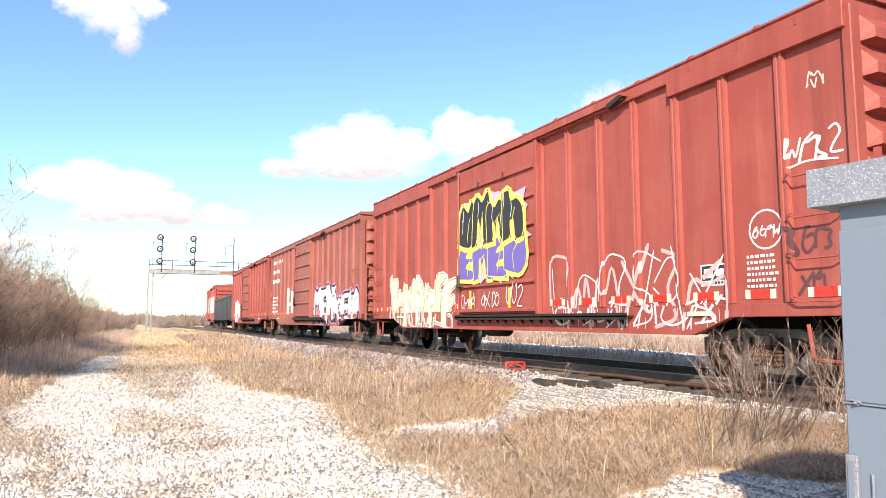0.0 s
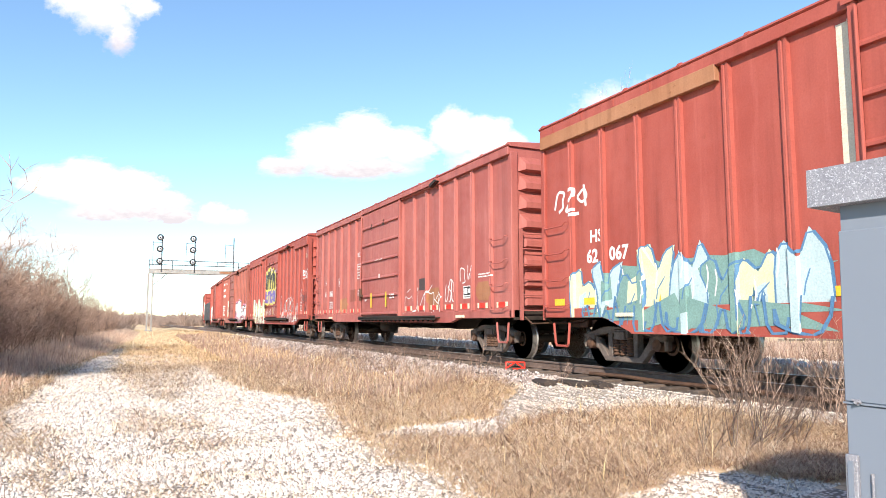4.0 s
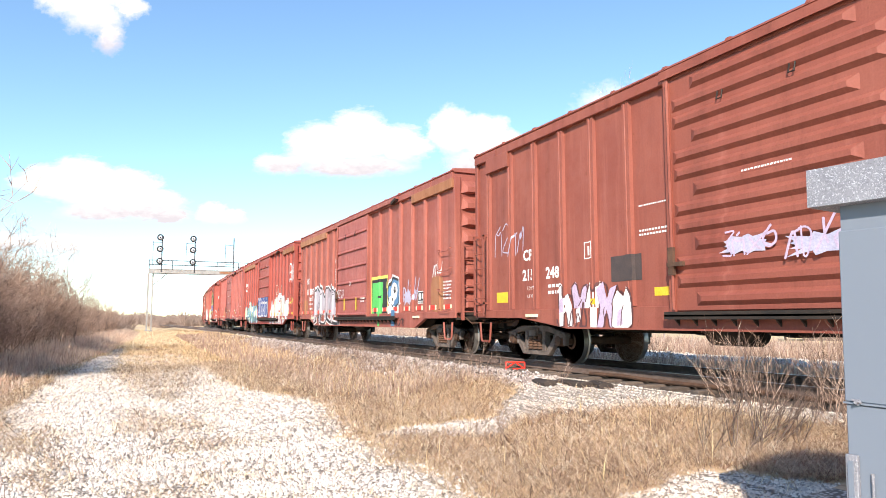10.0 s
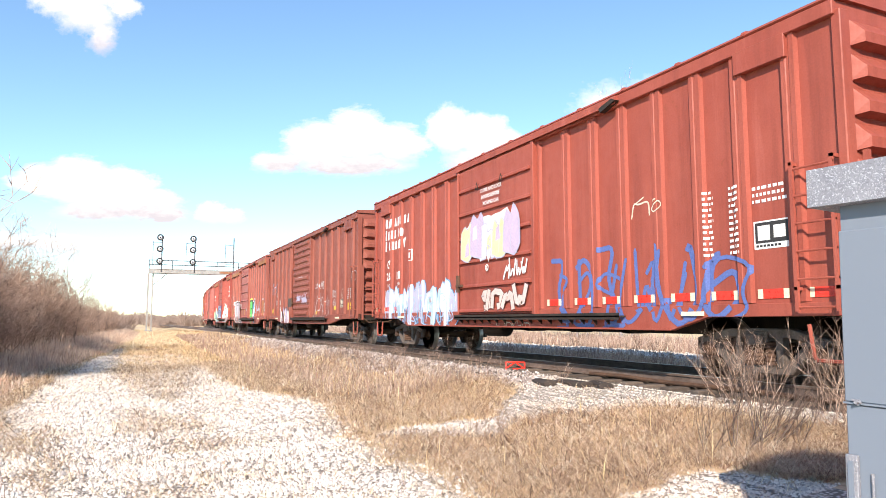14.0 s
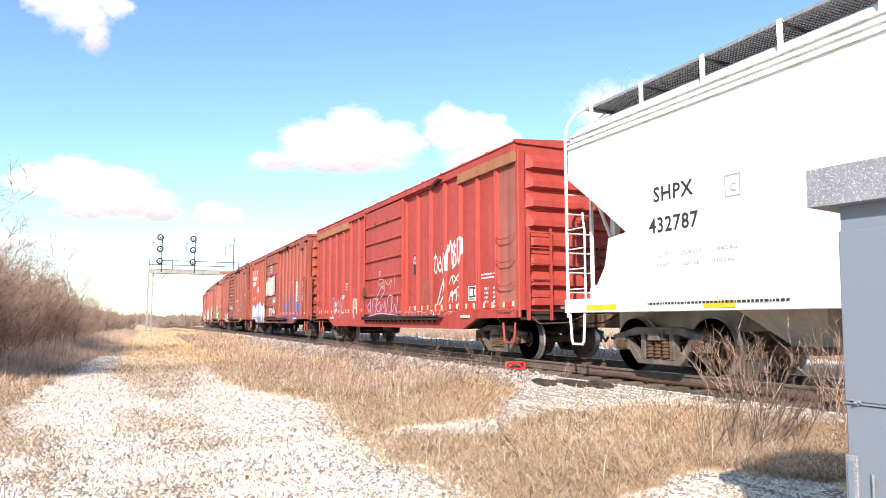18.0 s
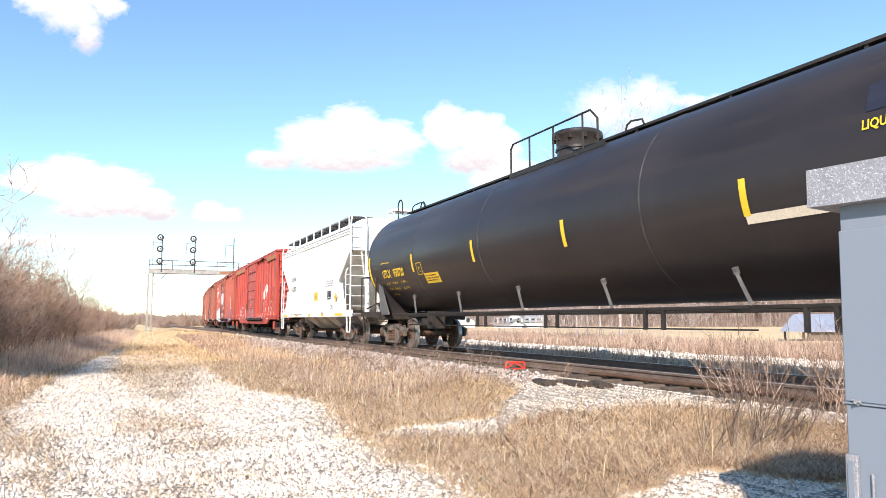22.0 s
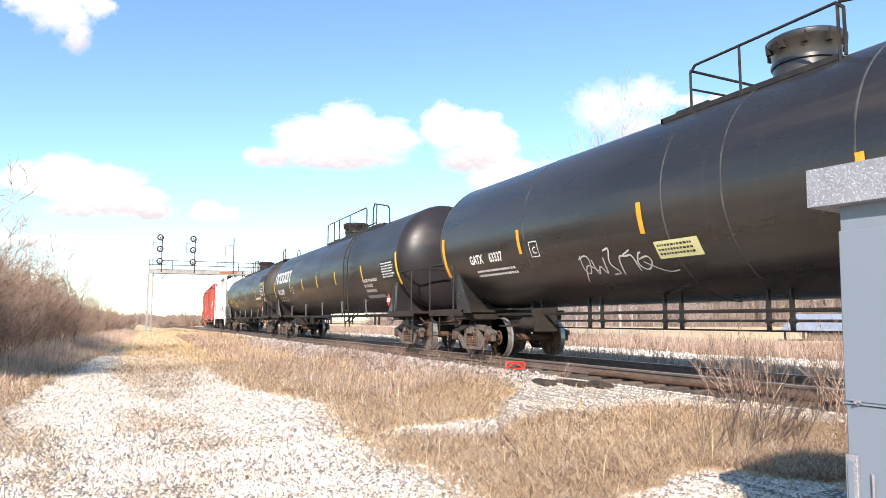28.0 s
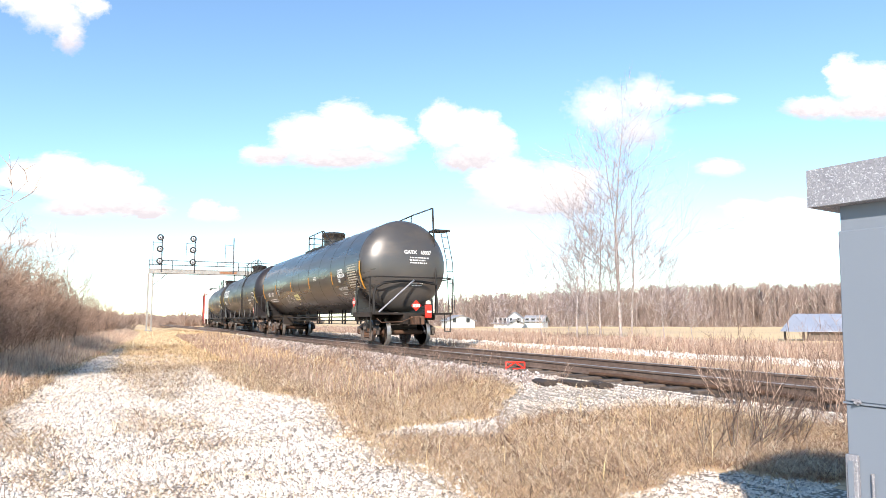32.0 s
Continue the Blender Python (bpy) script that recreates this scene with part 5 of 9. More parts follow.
    # yellow or orange stripes on the flank
    for k, u in enumerate(stripes):
        long = k in (0, len(stripes) - 1)
        part("safety_stripe", on_tank([bar(0, 0.14 if long else 0.11, 0, 0.98 if long else 0.5)], seam - u, 1.92 if long else 2.2, r, zc, 0.009), marks, root)
    # dome with its platform
    top = zc + r
    dy0 = dome_y - 0.15
    dm = part("valve_housing", Shape().lathe([(0.45, -0.12), (0.45, 0.16), (0.48, 0.17), (0.48, 0.22), (0.45, 0.23), (0.47, 0.40), (0.53, 0.47), (0.54, 0.50), (0.54, 0.55), (0.50, 0.58), (0.30, 0.61), (0.0, 0.62)], (0, dy0, top), "z", 28), body, root, smooth=40)
    for k in range(10):
        a = k * math.pi / 5
        part("clamp", Shape().box(-0.035, 0.035, -0.035, 0.035, 0, 0.16), IRON, dm, at=(0.50 * math.cos(a), dy0 + 0.50 * math.sin(a), top + 0.37))
    y1, y0 = deck
    zd = top - 0.20
    pf = part("dome_platform", Shape().box(-0.84, -0.80, y0, y1, zd - 0.03, zd + 0.05).box(-0.56, -0.52, y0, y1, zd - 0.03, zd + 0.05).box(0.52, 0.84, y0, y1, zd, zd + 0.04)
              .box(-0.84, 0.84, y1 - 0.04, y1, zd - 0.03, zd + 0.05).box(-0.5, 0.5, y1 - 0.7, y1, top - 0.02, top + 0.02), TANK_IRON, root)
    tread = Shape()
    yy = y0
    while yy < y1:
        tread.box(-0.80, -0.56, yy, yy + 0.035, zd, zd + 0.035)
        yy += 0.07
    tagged(part("grating", tread, TANK_IRON, pf), kind="stuff")
    yy = y1 - 0.15
    while yy > y0:
        part("platform_bracket", Shape().box(-0.845, -0.805, yy - 0.03, yy + 0.03, zd - 0.22, zd), TANK_IRON, pf)
        yy -= 0.85

    def railing(x, y_front, y_rear, z, posts, ends=(0.10, 0.10)):
        """One guard rail with posts on the platform's edge."""
        rl = part("platform_railing", Shape().tube([(x, y_front, zd), (x, y_front, z - ends[0]), (x, y_front - ends[0], z), (x, y_rear + ends[1], z), (x, y_rear, z - ends[1]), (x, y_rear, zd)], 0.024, 6), TANK_IRON, pf)
        for p in posts:
            part("post", Shape().rod((x, p, zd - 0.1), (x, p, z), 0.022, n=6), TANK_IRON, rl)

    def paint(name, pieces, u, z, mats, label="", grow=0.008):
        """u: metres behind the front seam."""
        ob = part(name, on_tank(pieces, seam - u, z, r, zc, grow), mats, root, label)
        return tagged(ob, label, kind="stuff") if name in ("graffiti", "stencil", "lettering") else ob
    return root, paint, railing, (r, zc, seam, top)
# ---------------------------------------------------------------- covered hopper and gondola
def hopper_car(name, label, centre):
    root = thing(name, label, "hopper car", group="freight train")
    sets = []
    for y in (4.1, -4.1):
        truck(root, y, sets)
    MOVERS.append((root, centre, 8.2, sets))
    e = 5.93
    side = [(5.78, 4.02), (5.78, 3.40), (5.05, 2.88), (4.23, 2.27), (4.68, 2.21), (4.79, 1.75), (5.0, 1.46), (5.2, 1.40), (5.2, 1.22), (-5.2, 1.22), (-5.2, 1.40), (-5.0, 1.46), (-4.79, 1.75), (-4.68, 2.21), (-4.23, 2.27), (-5.05, 2.88), (-5.78, 3.40), (-5.78, 4.02)]
    for x in (-1.53, 1.47):
        part("side_sheet", Shape().prism(side, "x", x, x + 0.06), WHITE, root)
    part("roof", Shape().prism([(-1.53, 3.98), (-1.50, 4.10), (-1.34, 4.36), (-1.1, 4.50), (-0.6, 4.58), (0.6, 4.58), (1.1, 4.50), (1.34, 4.36), (1.50, 4.10), (1.53, 3.98)], "y", -5.78, 5.78), WHITE, root, smooth=50)
    part("roof_seam", Shape().box(-1.565, -1.53, -5.78, 5.78, 3.96, 4.0), WHITE, root)
    part("seam", Shape().box(-1.505, -1.44, -5.78, 5.78, 4.19, 4.215), WHITE, root)
    part("seam", Shape().box(-1.545, -1.49, -5.78, 5.78, 4.07, 4.09), WHITE, root)
    part("trough_hatch", Shape().box(-0.35, 0.35, -4.9, 4.9, 4.58, 4.68), WHITE, root, bevel=0.03)
    for s in (1, -1):
        part("end_wall", Shape().box(-1.5, 1.5, min(s * 5.77, s * 5.72), max(s * 5.77, s * 5.72), 3.36, 4.0), WHITE, root)
        part("slope_sheet", Shape().add([(-1.47, s * 5.75, 3.42), (1.47, s * 5.75, 3.42), (1.47, s * 2.9, 1.25), (-1.47, s * 2.9, 1.25), (-1.47, s * 5.68, 3.42), (1.47, s * 5.68, 3.42), (1.47, s * 2.83, 1.25), (-1.47, s * 2.83, 1.25)],
                                        [(0, 1, 2, 3), (4, 7, 6, 5), (0, 3, 7, 4), (1, 5, 6, 2), (0, 4, 5, 1), (3, 2, 6, 7)]), DUSTY_SHADED_WHITE, root)
        part("end_deck", Shape().box(-1.5, 1.5, min(s * 4.2, s * e), max(s * 4.2, s * e), 1.02, 1.10), WHITE, root)
        for x in (-0.75, 0.75):
            part("bay_post", Shape().box(x - 0.06, x + 0.06, min(s * 5.4, s * 5.52), max(s * 5.4, s * 5.52), 1.1, 3.4), WHITE, root)
            part("diagonal_brace", Shape().rod((x, s * 5.46, 3.2), (0, s * 4.6, 1.1), 0.055, n=6), DUSTY_SHADED_WHITE, root)
        part("shear_plate", Shape().prism([(s * 5.5, 3.3), (s * 4.9, 2.6), (s * 4.55, 1.2), (s * 4.75, 1.2)], "x", -0.05, 0.05), WHITE, root)
        # corner ladder
        lad = part("corner_ladder", Shape().box(-1.565, -1.525, s * 5.84 - 0.02, s * 5.84 + 0.02, 0.9, 4.22).tube([(-1.545, s * 5.84, 4.2), (-1.52, s * 5.80, 4.45), (-1.45, s * 5.66, 4.62), (-1.40, s * 5.4, 4.66)], 0.03, 6)
                   .box(-1.0, -0.95, s * 5.86 - 0.03, s * 5.86 + 0.03, 1.1, 4.3).tube([(-0.97, s * 5.86, 4.25), (-0.95, s * 5.80, 4.55), (-0.95, s * 5.4, 4.66)], 0.026, 6), WHITE, root, "white corner ladder")
        for k in range(9):
            part("rung", Shape().rod((-1.54, s * 5.85, 1.35 + k * 0.36), (-0.97, s * 5.86, 1.35 + k * 0.36), 0.014, n=5), WHITE, lad)
        low = part("side_ladder", Shape().tube([(-1.555, s * 5.30, 1.2), (-1.555, s * 5.30, 2.45), (-1.555, s * 5.34, 2.62), (-1.50, s * 5.42, 2.75)], 0.02, 6), WHITE, root)
        for k in range(4):
            part("rung", Shape().rod((-1.555, s * 5.84, 1.4 + k * 0.36), (-1.555, s * 5.30, 1.4 + k * 0.36), 0.014, n=5), WHITE, low)
        part("ladder_brace", Shape().rod((-1.0, s * 5.86, 3.7), (-1.0, s * 5.74, 3.7), 0.025, n=5), WHITE, root)
        for x in (-1.1, 0.25, 1.1):
            part("end_stay", Shape().rod((x, s * 5.70, 3.36), (x * 0.55, s * 5.1, 1.1), 0.035, n=6), DUSTY_SHADED_WHITE, root)
        part("end_pipe", Shape().tube([(-0.9, s * 5.75, 1.25), (-0.5, s * 5.78, 1.45), (0.3, s * 5.75, 1.4), (0.8, s * 5.78, 1.2)], 0.03, 6), IRON, root)
        part("air_reservoir", Shape().lathe([(0.0, -0.34), (0.13, -0.30), (0.15, -0.24), (0.15, 0.24), (0.13, 0.30), (0.0, 0.34)], (0.55, s * 5.1, 1.28), "x", 14), DUSTY_SHADED_WHITE, root, smooth=40)
        stirrup(root, s * 5.6, 0.45, WHITE, -1.52, 1.05, 0.62)
        part("stub_sill", Shape().box(-0.32, 0.32, min(s * 3.0, s * e), max(s * 3.0, s * e), 0.68, 1.02), GRIMY_WHITE, root)
        coupler(root, s * e, s)
        part("end_platform", Shape().box(-1.5, 1.5, min(s * 5.75, s * 6.15), max(s * 5.75, s * 6.15), 1.06, 1.10), GALV, root)
    part("side_sill", Shape().box(-1.56, -1.47, -e, e, 0.98, 1.22), WHITE, root, bevel=0.008)
    part("side_sill", Shape().box(1.47, 1.56, -e, e, 0.98, 1.22), WHITE, root)
    # discharge hoppers
    for y in (-1.75, 0.0, 1.75):
        hp = part("discharge_hopper", Shape().add([(-1.45, y - 0.87, 1.25), (1.45, y - 0.87, 1.25), (1.45, y + 0.87, 1.25), (-1.45, y + 0.87, 1.25), (-0.55, y - 0.28, 0.5), (0.55, y - 0.28, 0.5), (0.55, y + 0.28, 0.5), (-0.55, y + 0.28, 0.5)],
                                                  [(0, 1, 5, 4), (1, 2, 6, 5), (2, 3, 7, 6), (3, 0, 4, 7), (4, 5, 6, 7)]), GRIMY_WHITE, root)
        part("gate", Shape().box(-0.85, 0.85, y - 0.33, y + 0.33, 0.40, 0.5).rod((-1.0, y, 0.45), (-0.85, y, 0.45), 0.05, n=8), RUSTY_IRON, hp)
    # roof walkway
    wk = part("roof_walkway", Shape().box(-1.42, -1.39, -5.4, 5.4, 4.62, 4.66).box(-0.58, -0.55, -5.4, 5.4, 4.62, 4.66), GALV, root, "open steel grating walkway")
    mesh = Shape()
    y = -5.4
    while y < 5.4:
        mesh.box(-1.40, -0.57, y, y + 0.018, 4.625, 4.655)
        y += 0.055
    for x in np.linspace(-1.36, -0.60, 15):
        mesh.box(x, x + 0.01, -5.4, 5.4, 4.63, 4.65)
    KEEP["dull_grating"] = plain("dull_grating", (0.13, 0.13, 0.13), (0.2, 0.2, 0.2), 8, 0.6, 0.4)
    tagged(part("grating", mesh, KEEP["dull_grating"], wk), kind="stuff")
    for y in np.linspace(-5.2, 5.2, 9):
        part("walkway_bracket", Shape().box(-1.44, -1.41, y - 0.035, y + 0.035, 4.20, 4.67), WHITE, wk)
        part("cross_bar", Shape().box(-1.41, -0.56, y - 0.02, y + 0.02, 4.58, 4.62), KEEP["dull_grating"], wk)
    step = part("crossover_platform", Shape().box(0.05, 0.09, -5.95, -5.2, 4.86, 4.95).box(0.75, 0.79, -5.95, -5.2, 4.86, 4.95).box(0.09, 0.75, -5.95, -5.91, 4.86, 4.95).box(0.09, 0.75, -5.24, -5.2, 4.86, 4.95), WHITE, root, "small grated platform over the end wall")
    net = Shape()
    for k in range(13):
        net.box(0.09, 0.75, -5.90 + k * 0.053, -5.882 + k * 0.053, 4.92, 4.94)
    tagged(part("grating", net, KEEP["dull_grating"], step), kind="stuff")
    part("platform_brace", Shape().rod((0.12, -5.85, 4.88), (0.12, -5.5, 4.1), 0.035, n=5).rod((0.72, -5.85, 4.88), (0.12, -5.5, 4.1), 0.03, n=5).rod((0.12, -5.3, 4.88), (0.12, -5.3, 4.55), 0.03, n=5).rod((0.72, -5.3, 4.88), (0.72, -5.3, 4.55), 0.03, n=5), WHITE, step)
    bw = part("brake_wheel", Shape().ring((-0.42, -5.92, 2.40), "y", 0.27, 0.017, 26, 6)
              .rod((-0.42, -5.95, 2.40), (-0.42, -5.5, 2.40), 0.03, n=8), WHITE, root)
    for k in range(5):
        a = 0.3 + k * math.pi * 0.4
        part("spoke", Shape().rod((-0.42, -5.92, 2.40), (-0.42 + 0.26 * math.cos(a), -5.92, 2.40 + 0.26 * math.sin(a)), 0.012, n=5), WHITE, bw)
    part("brake_chain", Shape().tube([(-0.42, -5.85, 2.2), (-0.36, -5.85, 1.8), (-0.44, -5.82, 1.4), (-0.38, -5.8, 1.1)], 0.022, 5), IRON, root)
    part("brake_gear_box", Shape().box(-0.52, -0.32, -5.80, -5.62, 2.0, 2.45), IRON, root, bevel=0.03)
    part("brake_stand", Shape().box(-0.47, -0.37, -5.72, -5.6, 1.1, 2.35), DUSTY_SHADED_WHITE, root)

    def paint(name, pieces, u, z, mats, label=""):
        """u: metres behind the front of the sill."""
        ob = part(name, on_side(pieces, e - u, z, lambda y, z: -1.535 if z > 1.22 else -1.565), mats, root, label)
        return tagged(ob, label, kind="stuff") if name in ("stencil", "lettering") else ob
    return root, paint


def gondola(name, label, front, length):
    half = length / 2
    root = thing(name, label, "gondola car", group="freight train")
    sets = []
    for y in (half - 2.2, 2.2 - half):
        truck(root, y, sets)
    MOVERS.append((root, front - half, length - 4.4, sets))
    part("side", Shape().box(-1.5, -1.44, -half, half, 0.9, 2.75), GREY_CAR, root)
    part("side", Shape().box(1.44, 1.5, -half, half, 0.9, 2.75), GREY_CAR, root)
    part("floor", Shape().box(-1.44, 1.44, -half, half, 0.95, 1.05), IRON, root)
    part("centre_sill", Shape().box(-0.2, 0.2, -half + 0.2, half - 0.2, 0.6, 0.95), IRON, root)
    part("top_chord", Shape().box(-1.58, -1.44, -half, half, 2.75, 2.87), GREY_CAR, root)
    for s in (1, -1):
        part("end", Shape().box(-1.5, 1.5, s * half - 0.04, s * half + 0.04, 0.8, 2.8), GREY_CAR, root)
        coupler(root, s * half, s)
    for k in range(14):
        y = -half + 0.1 + (length - 0.2) * k / 13
        part("side_post", kept("gpost", lambda: Shape().box(-1.58, -1.5, -0.06, 0.06, 0.85, 2.75).mesh("side_post", GREY_CAR, bevel=0.01)), None, root, at=(0, y, 0))
    return root
# ---------------------------------------------------------------- stones, grass and weeds
def quick_mesh(name, verts, faces, material):
    verts, faces = np.asarray(verts, np.float32), np.asarray(faces, np.int32)
    me = bpy.data.meshes.new(name)
    n, k = faces.shape
    me.vertices.add(len(verts))
    me.vertices.foreach_set("co", verts.ravel())
    me.loops.add(n * k)
    me.loops.foreach_set("vertex_index", faces.ravel())
    me.polygons.add(n)
    me.polygons.foreach_set("loop_start", np.arange(0, n * k, k, dtype=np.int32))
    me.update(calc_edges=True)
    me.materials.append(material)
    return me


GX0, GX1, GY0, GY1, GSTEP = -8.0, 22.0, 3.0, 48.0, 0.15
gxs, gys = np.arange(GX0, GX1, GSTEP), np.arange(GY0, GY1, GSTEP)
GRAVEL = np.array([[gravel_at(x, y) for x in gxs] for y in gys])
HEIGHT = np.array([[ground_z(x, y) for x in gxs] for y in gys])


def look_up(table, x, y):
    i = np.clip(((x - GX0) / GSTEP).astype(int), 0, len(gxs) - 1)
    j = np.clip(((y - GY0) / GSTEP).astype(int), 0, len(gys) - 1)
    return table[j, i]


def island_material(name, stops, rough=0.9, through=0.0):
    g = Nodes(name)
    r = g.t.nodes.new("ShaderNodeNewGeometry").outputs["Random Per Island"]
    col = g.ramp(r, stops)
    col = g.mix(0.5, col, g.ramp(g.noise(1.3, 3), [(0.3, 0.3), (0.7, 0.72)]), "OVERLAY")
    m = g.done(col, rough, 0.0, 0.2)
    if through:
        tr = g.t.nodes.new("ShaderNodeBsdfTranslucent")
        g.put(tr.inputs[0], col)
        mx = g.t.nodes.new("ShaderNodeMixShader")
        mx.inputs[0].default_value = through
        g.t.links.new(g.bsdf.outputs[0], mx.inputs[1])
        g.t.links.new(tr.outputs[0], mx.inputs[2])
        g.t.links.new(mx.outputs[0], g.t.nodes["Material Output"].inputs[0])
    return m


STONE = island_material("pale_gravel", [(0, (0.18, 0.15, 0.13)), (0.18, (0.56, 0.50, 0.44)), (0.5, (0.82, 0.72, 0.61)), (1, (0.95, 0.87, 0.765))])
STRAW = island_material("dry_grass", [(0, (0.16, 0.10, 0.065)), (0.22, (0.62, 0.44, 0.26)), (0.5, (0.92, 0.71, 0.41)), (1, (0.98, 0.84, 0.53))], through=0.35)
BROWN_STRAW = island_material("brown_grass", [(0, (0.09, 0.055, 0.042)), (0.35, (0.38, 0.225, 0.165)), (0.7, (0.70, 0.47, 0.345)), (1, (0.97, 0.80, 0.62))], through=0.3)
WEED = island_material("dry_weed_stems", [(0, (0.10, 0.062, 0.048)), (0.5, (0.32, 0.215, 0.165)), (1, (0.66, 0.50, 0.39))])
TWIG = island_material("bare_twigs", [(0, (0.07, 0.05, 0.042)), (0.5, (0.15, 0.105, 0.085)), (1, (0.26, 0.19, 0.15))])
THICKET = island_material("thicket_twigs", [(0, (0.18, 0.115, 0.085)), (0.5, (0.45, 0.305, 0.225)), (1, (0.70, 0.51, 0.39))])
PALE_TWIG = island_material("pale_twigs", [(0, (0.20, 0.155, 0.15)), (0.5, (0.42, 0.345, 0.34)), (1, (0.72, 0.64, 0.62))])
BIRCH = plain("pale_bark", (0.24, 0.195, 0.175), (0.54, 0.475, 0.445), 3, 0.85, 0, 0.4, 25)


def scatter(rng, n, x0, x1, y0, y1, falloff=1.0):
    """Places that grow thinner with distance."""
    u = rng.random(n) ** falloff
    return rng.uniform(x0, x1, n), y0 + (y1 - y0) * u


def build_stones():
    rng = np.random.default_rng(3)
    x, y = scatter(rng, 420000, -5.0, 11.0, 3.9, 34.0, 2.4)
    inside = (x > 0.1 * y * -1 - 1.6 - 0.06 * y) & (x < 1.65 * y + 0.3)
    d = TRACK_X - x
    keep = inside & (rng.random(len(x)) < look_up(GRAVEL, x, y) ** 1.5 * 0.95 + 0.035) & ~(np.abs(d) < 1.35)
    x, y = x[keep][:170000], y[keep][:170000]
    m = 20000
    yy = 5 + 45 * rng.random(m) ** 1.5
    x, y = np.concatenate([x, TRACK_X + rng.uniform(5.5, 7.1, m) + np.maximum(yy - 28, 0) ** 2 / (2 * CURVE_R)]), np.concatenate([y, yy])
    y2 = 11 + 42 * rng.random(46000) ** 1.25
    d2 = 1.42 + rng.random(46000) ** 1.3 * 2.4
    x2 = np.array([centre_x(b) for b in y2]) - d2
    thin = rng.random(46000) < np.array([gravel_at(a, b) for a, b in zip(x2, y2)]) * 0.75 - 0.10
    first = len(x)
    x, y = np.concatenate([x, x2[thin]]), np.concatenate([y, y2[thin]])
    n = len(x)
    r = rng.uniform(0.008, 0.019, n) * (1 + 0.5 * (rng.random(n) < 0.12)) * (1.08 + 0.02 * y)
    r = np.where(x > TRACK_X + 4, r * 2.3, r)
    r[first:] *= 1.9
    r = np.where((x > 3.2) & (x < TRACK_X - 1.3) & (y < 11), r * 0.78, r)
    z = look_up(HEIGHT, x, y) - r * 0.05
    z[first:] = [ground_z(a, b) for a, b in zip(x[first:], y[first:])]
    base = np.array([(1, 0, 0), (-1, 0, 0), (0, 1, 0), (0, -1, 0), (0.45, 0.3, 1.0), (-0.4, -0.25, 0.95)], float)
    v = base[None] * (r[:, None, None] * rng.uniform(0.65, 1.25, (n, 6, 1)))
    v += rng.normal(0, 0.22, (n, 6, 3)) * r[:, None, None]
    v[:, :4, 2] -= 0.25 * r[:, None]
    a = rng.uniform(0, 6.28, n)
    ca, sa = np.cos(a)[:, None], np.sin(a)[:, None]
    v = np.stack([v[..., 0] * ca - v[..., 1] * sa, v[..., 0] * sa + v[..., 1] * ca, v[..., 2]], -1) + np.stack([x, y, z], -1)[:, None]
    f = np.array([(0, 2, 4), (2, 5, 4), (2, 1, 5), (1, 3, 5), (3, 4, 5), (3, 0, 4)])
    faces = (f[None] + 6 * np.arange(n)[:, None, None]).reshape(-1, 3)
    cut = first * len(f)
    tagged(new("gravel", quick_mesh("gravel", v[:first].reshape(-1, 3), faces[:cut], STONE)), "loose pale crushed gravel stones", "gravel", kind="stuff")
    dull = island_material("grey_ballast", [(0, (0.10, 0.08, 0.07)), (0.4, (0.34, 0.275, 0.24)), (0.8, (0.56, 0.48, 0.43)), (1, (0.82, 0.75, 0.69))])
    tagged(new("ballast", quick_mesh("ballast", v[first:].reshape(-1, 3), faces[cut:] - 6 * first, dull)), "coarse grey and brown ballast stones beside the ties", "ballast", kind="stuff")


def blades(rng, x, y, z, h, lean, w, bend=0.5):
    """Bent blades: two triangles and a tip each."""
    n = len(x)
    a = rng.uniform(0, 6.28, n)
    l = rng.uniform(*lean, n)
    dx, dy = np.cos(a), np.sin(a)
    px, py = -dy * w, dx * w
    p0 = np.stack([x, y, z], -1)
    mid = p0 + np.stack([dx * h * l * 0.45, dy * h * l * 0.45, h * 0.58 * np.sqrt(np.maximum(1 - (l * 0.9) ** 2, 0.02))], -1)
    tip = p0 + np.stack([dx * h * l * (1 + bend * 0.3), dy * h * l * (1 + bend * 0.3), h * np.sqrt(np.maximum(1 - l ** 2, 0.01)) * (1 - 0.25 * bend * l)], -1)
    side = np.stack([px, py, np.zeros(n)], -1)
    v = np.stack([p0 - side, p0 + side, mid - side * 0.7, mid + side * 0.7, tip], 1)
    f = np.array([(0, 1, 3), (0, 3, 2), (2, 3, 4)])
    return v.reshape(-1, 3), (f[None] + 5 * np.arange(n)[:, None, None]).reshape(-1, 3)


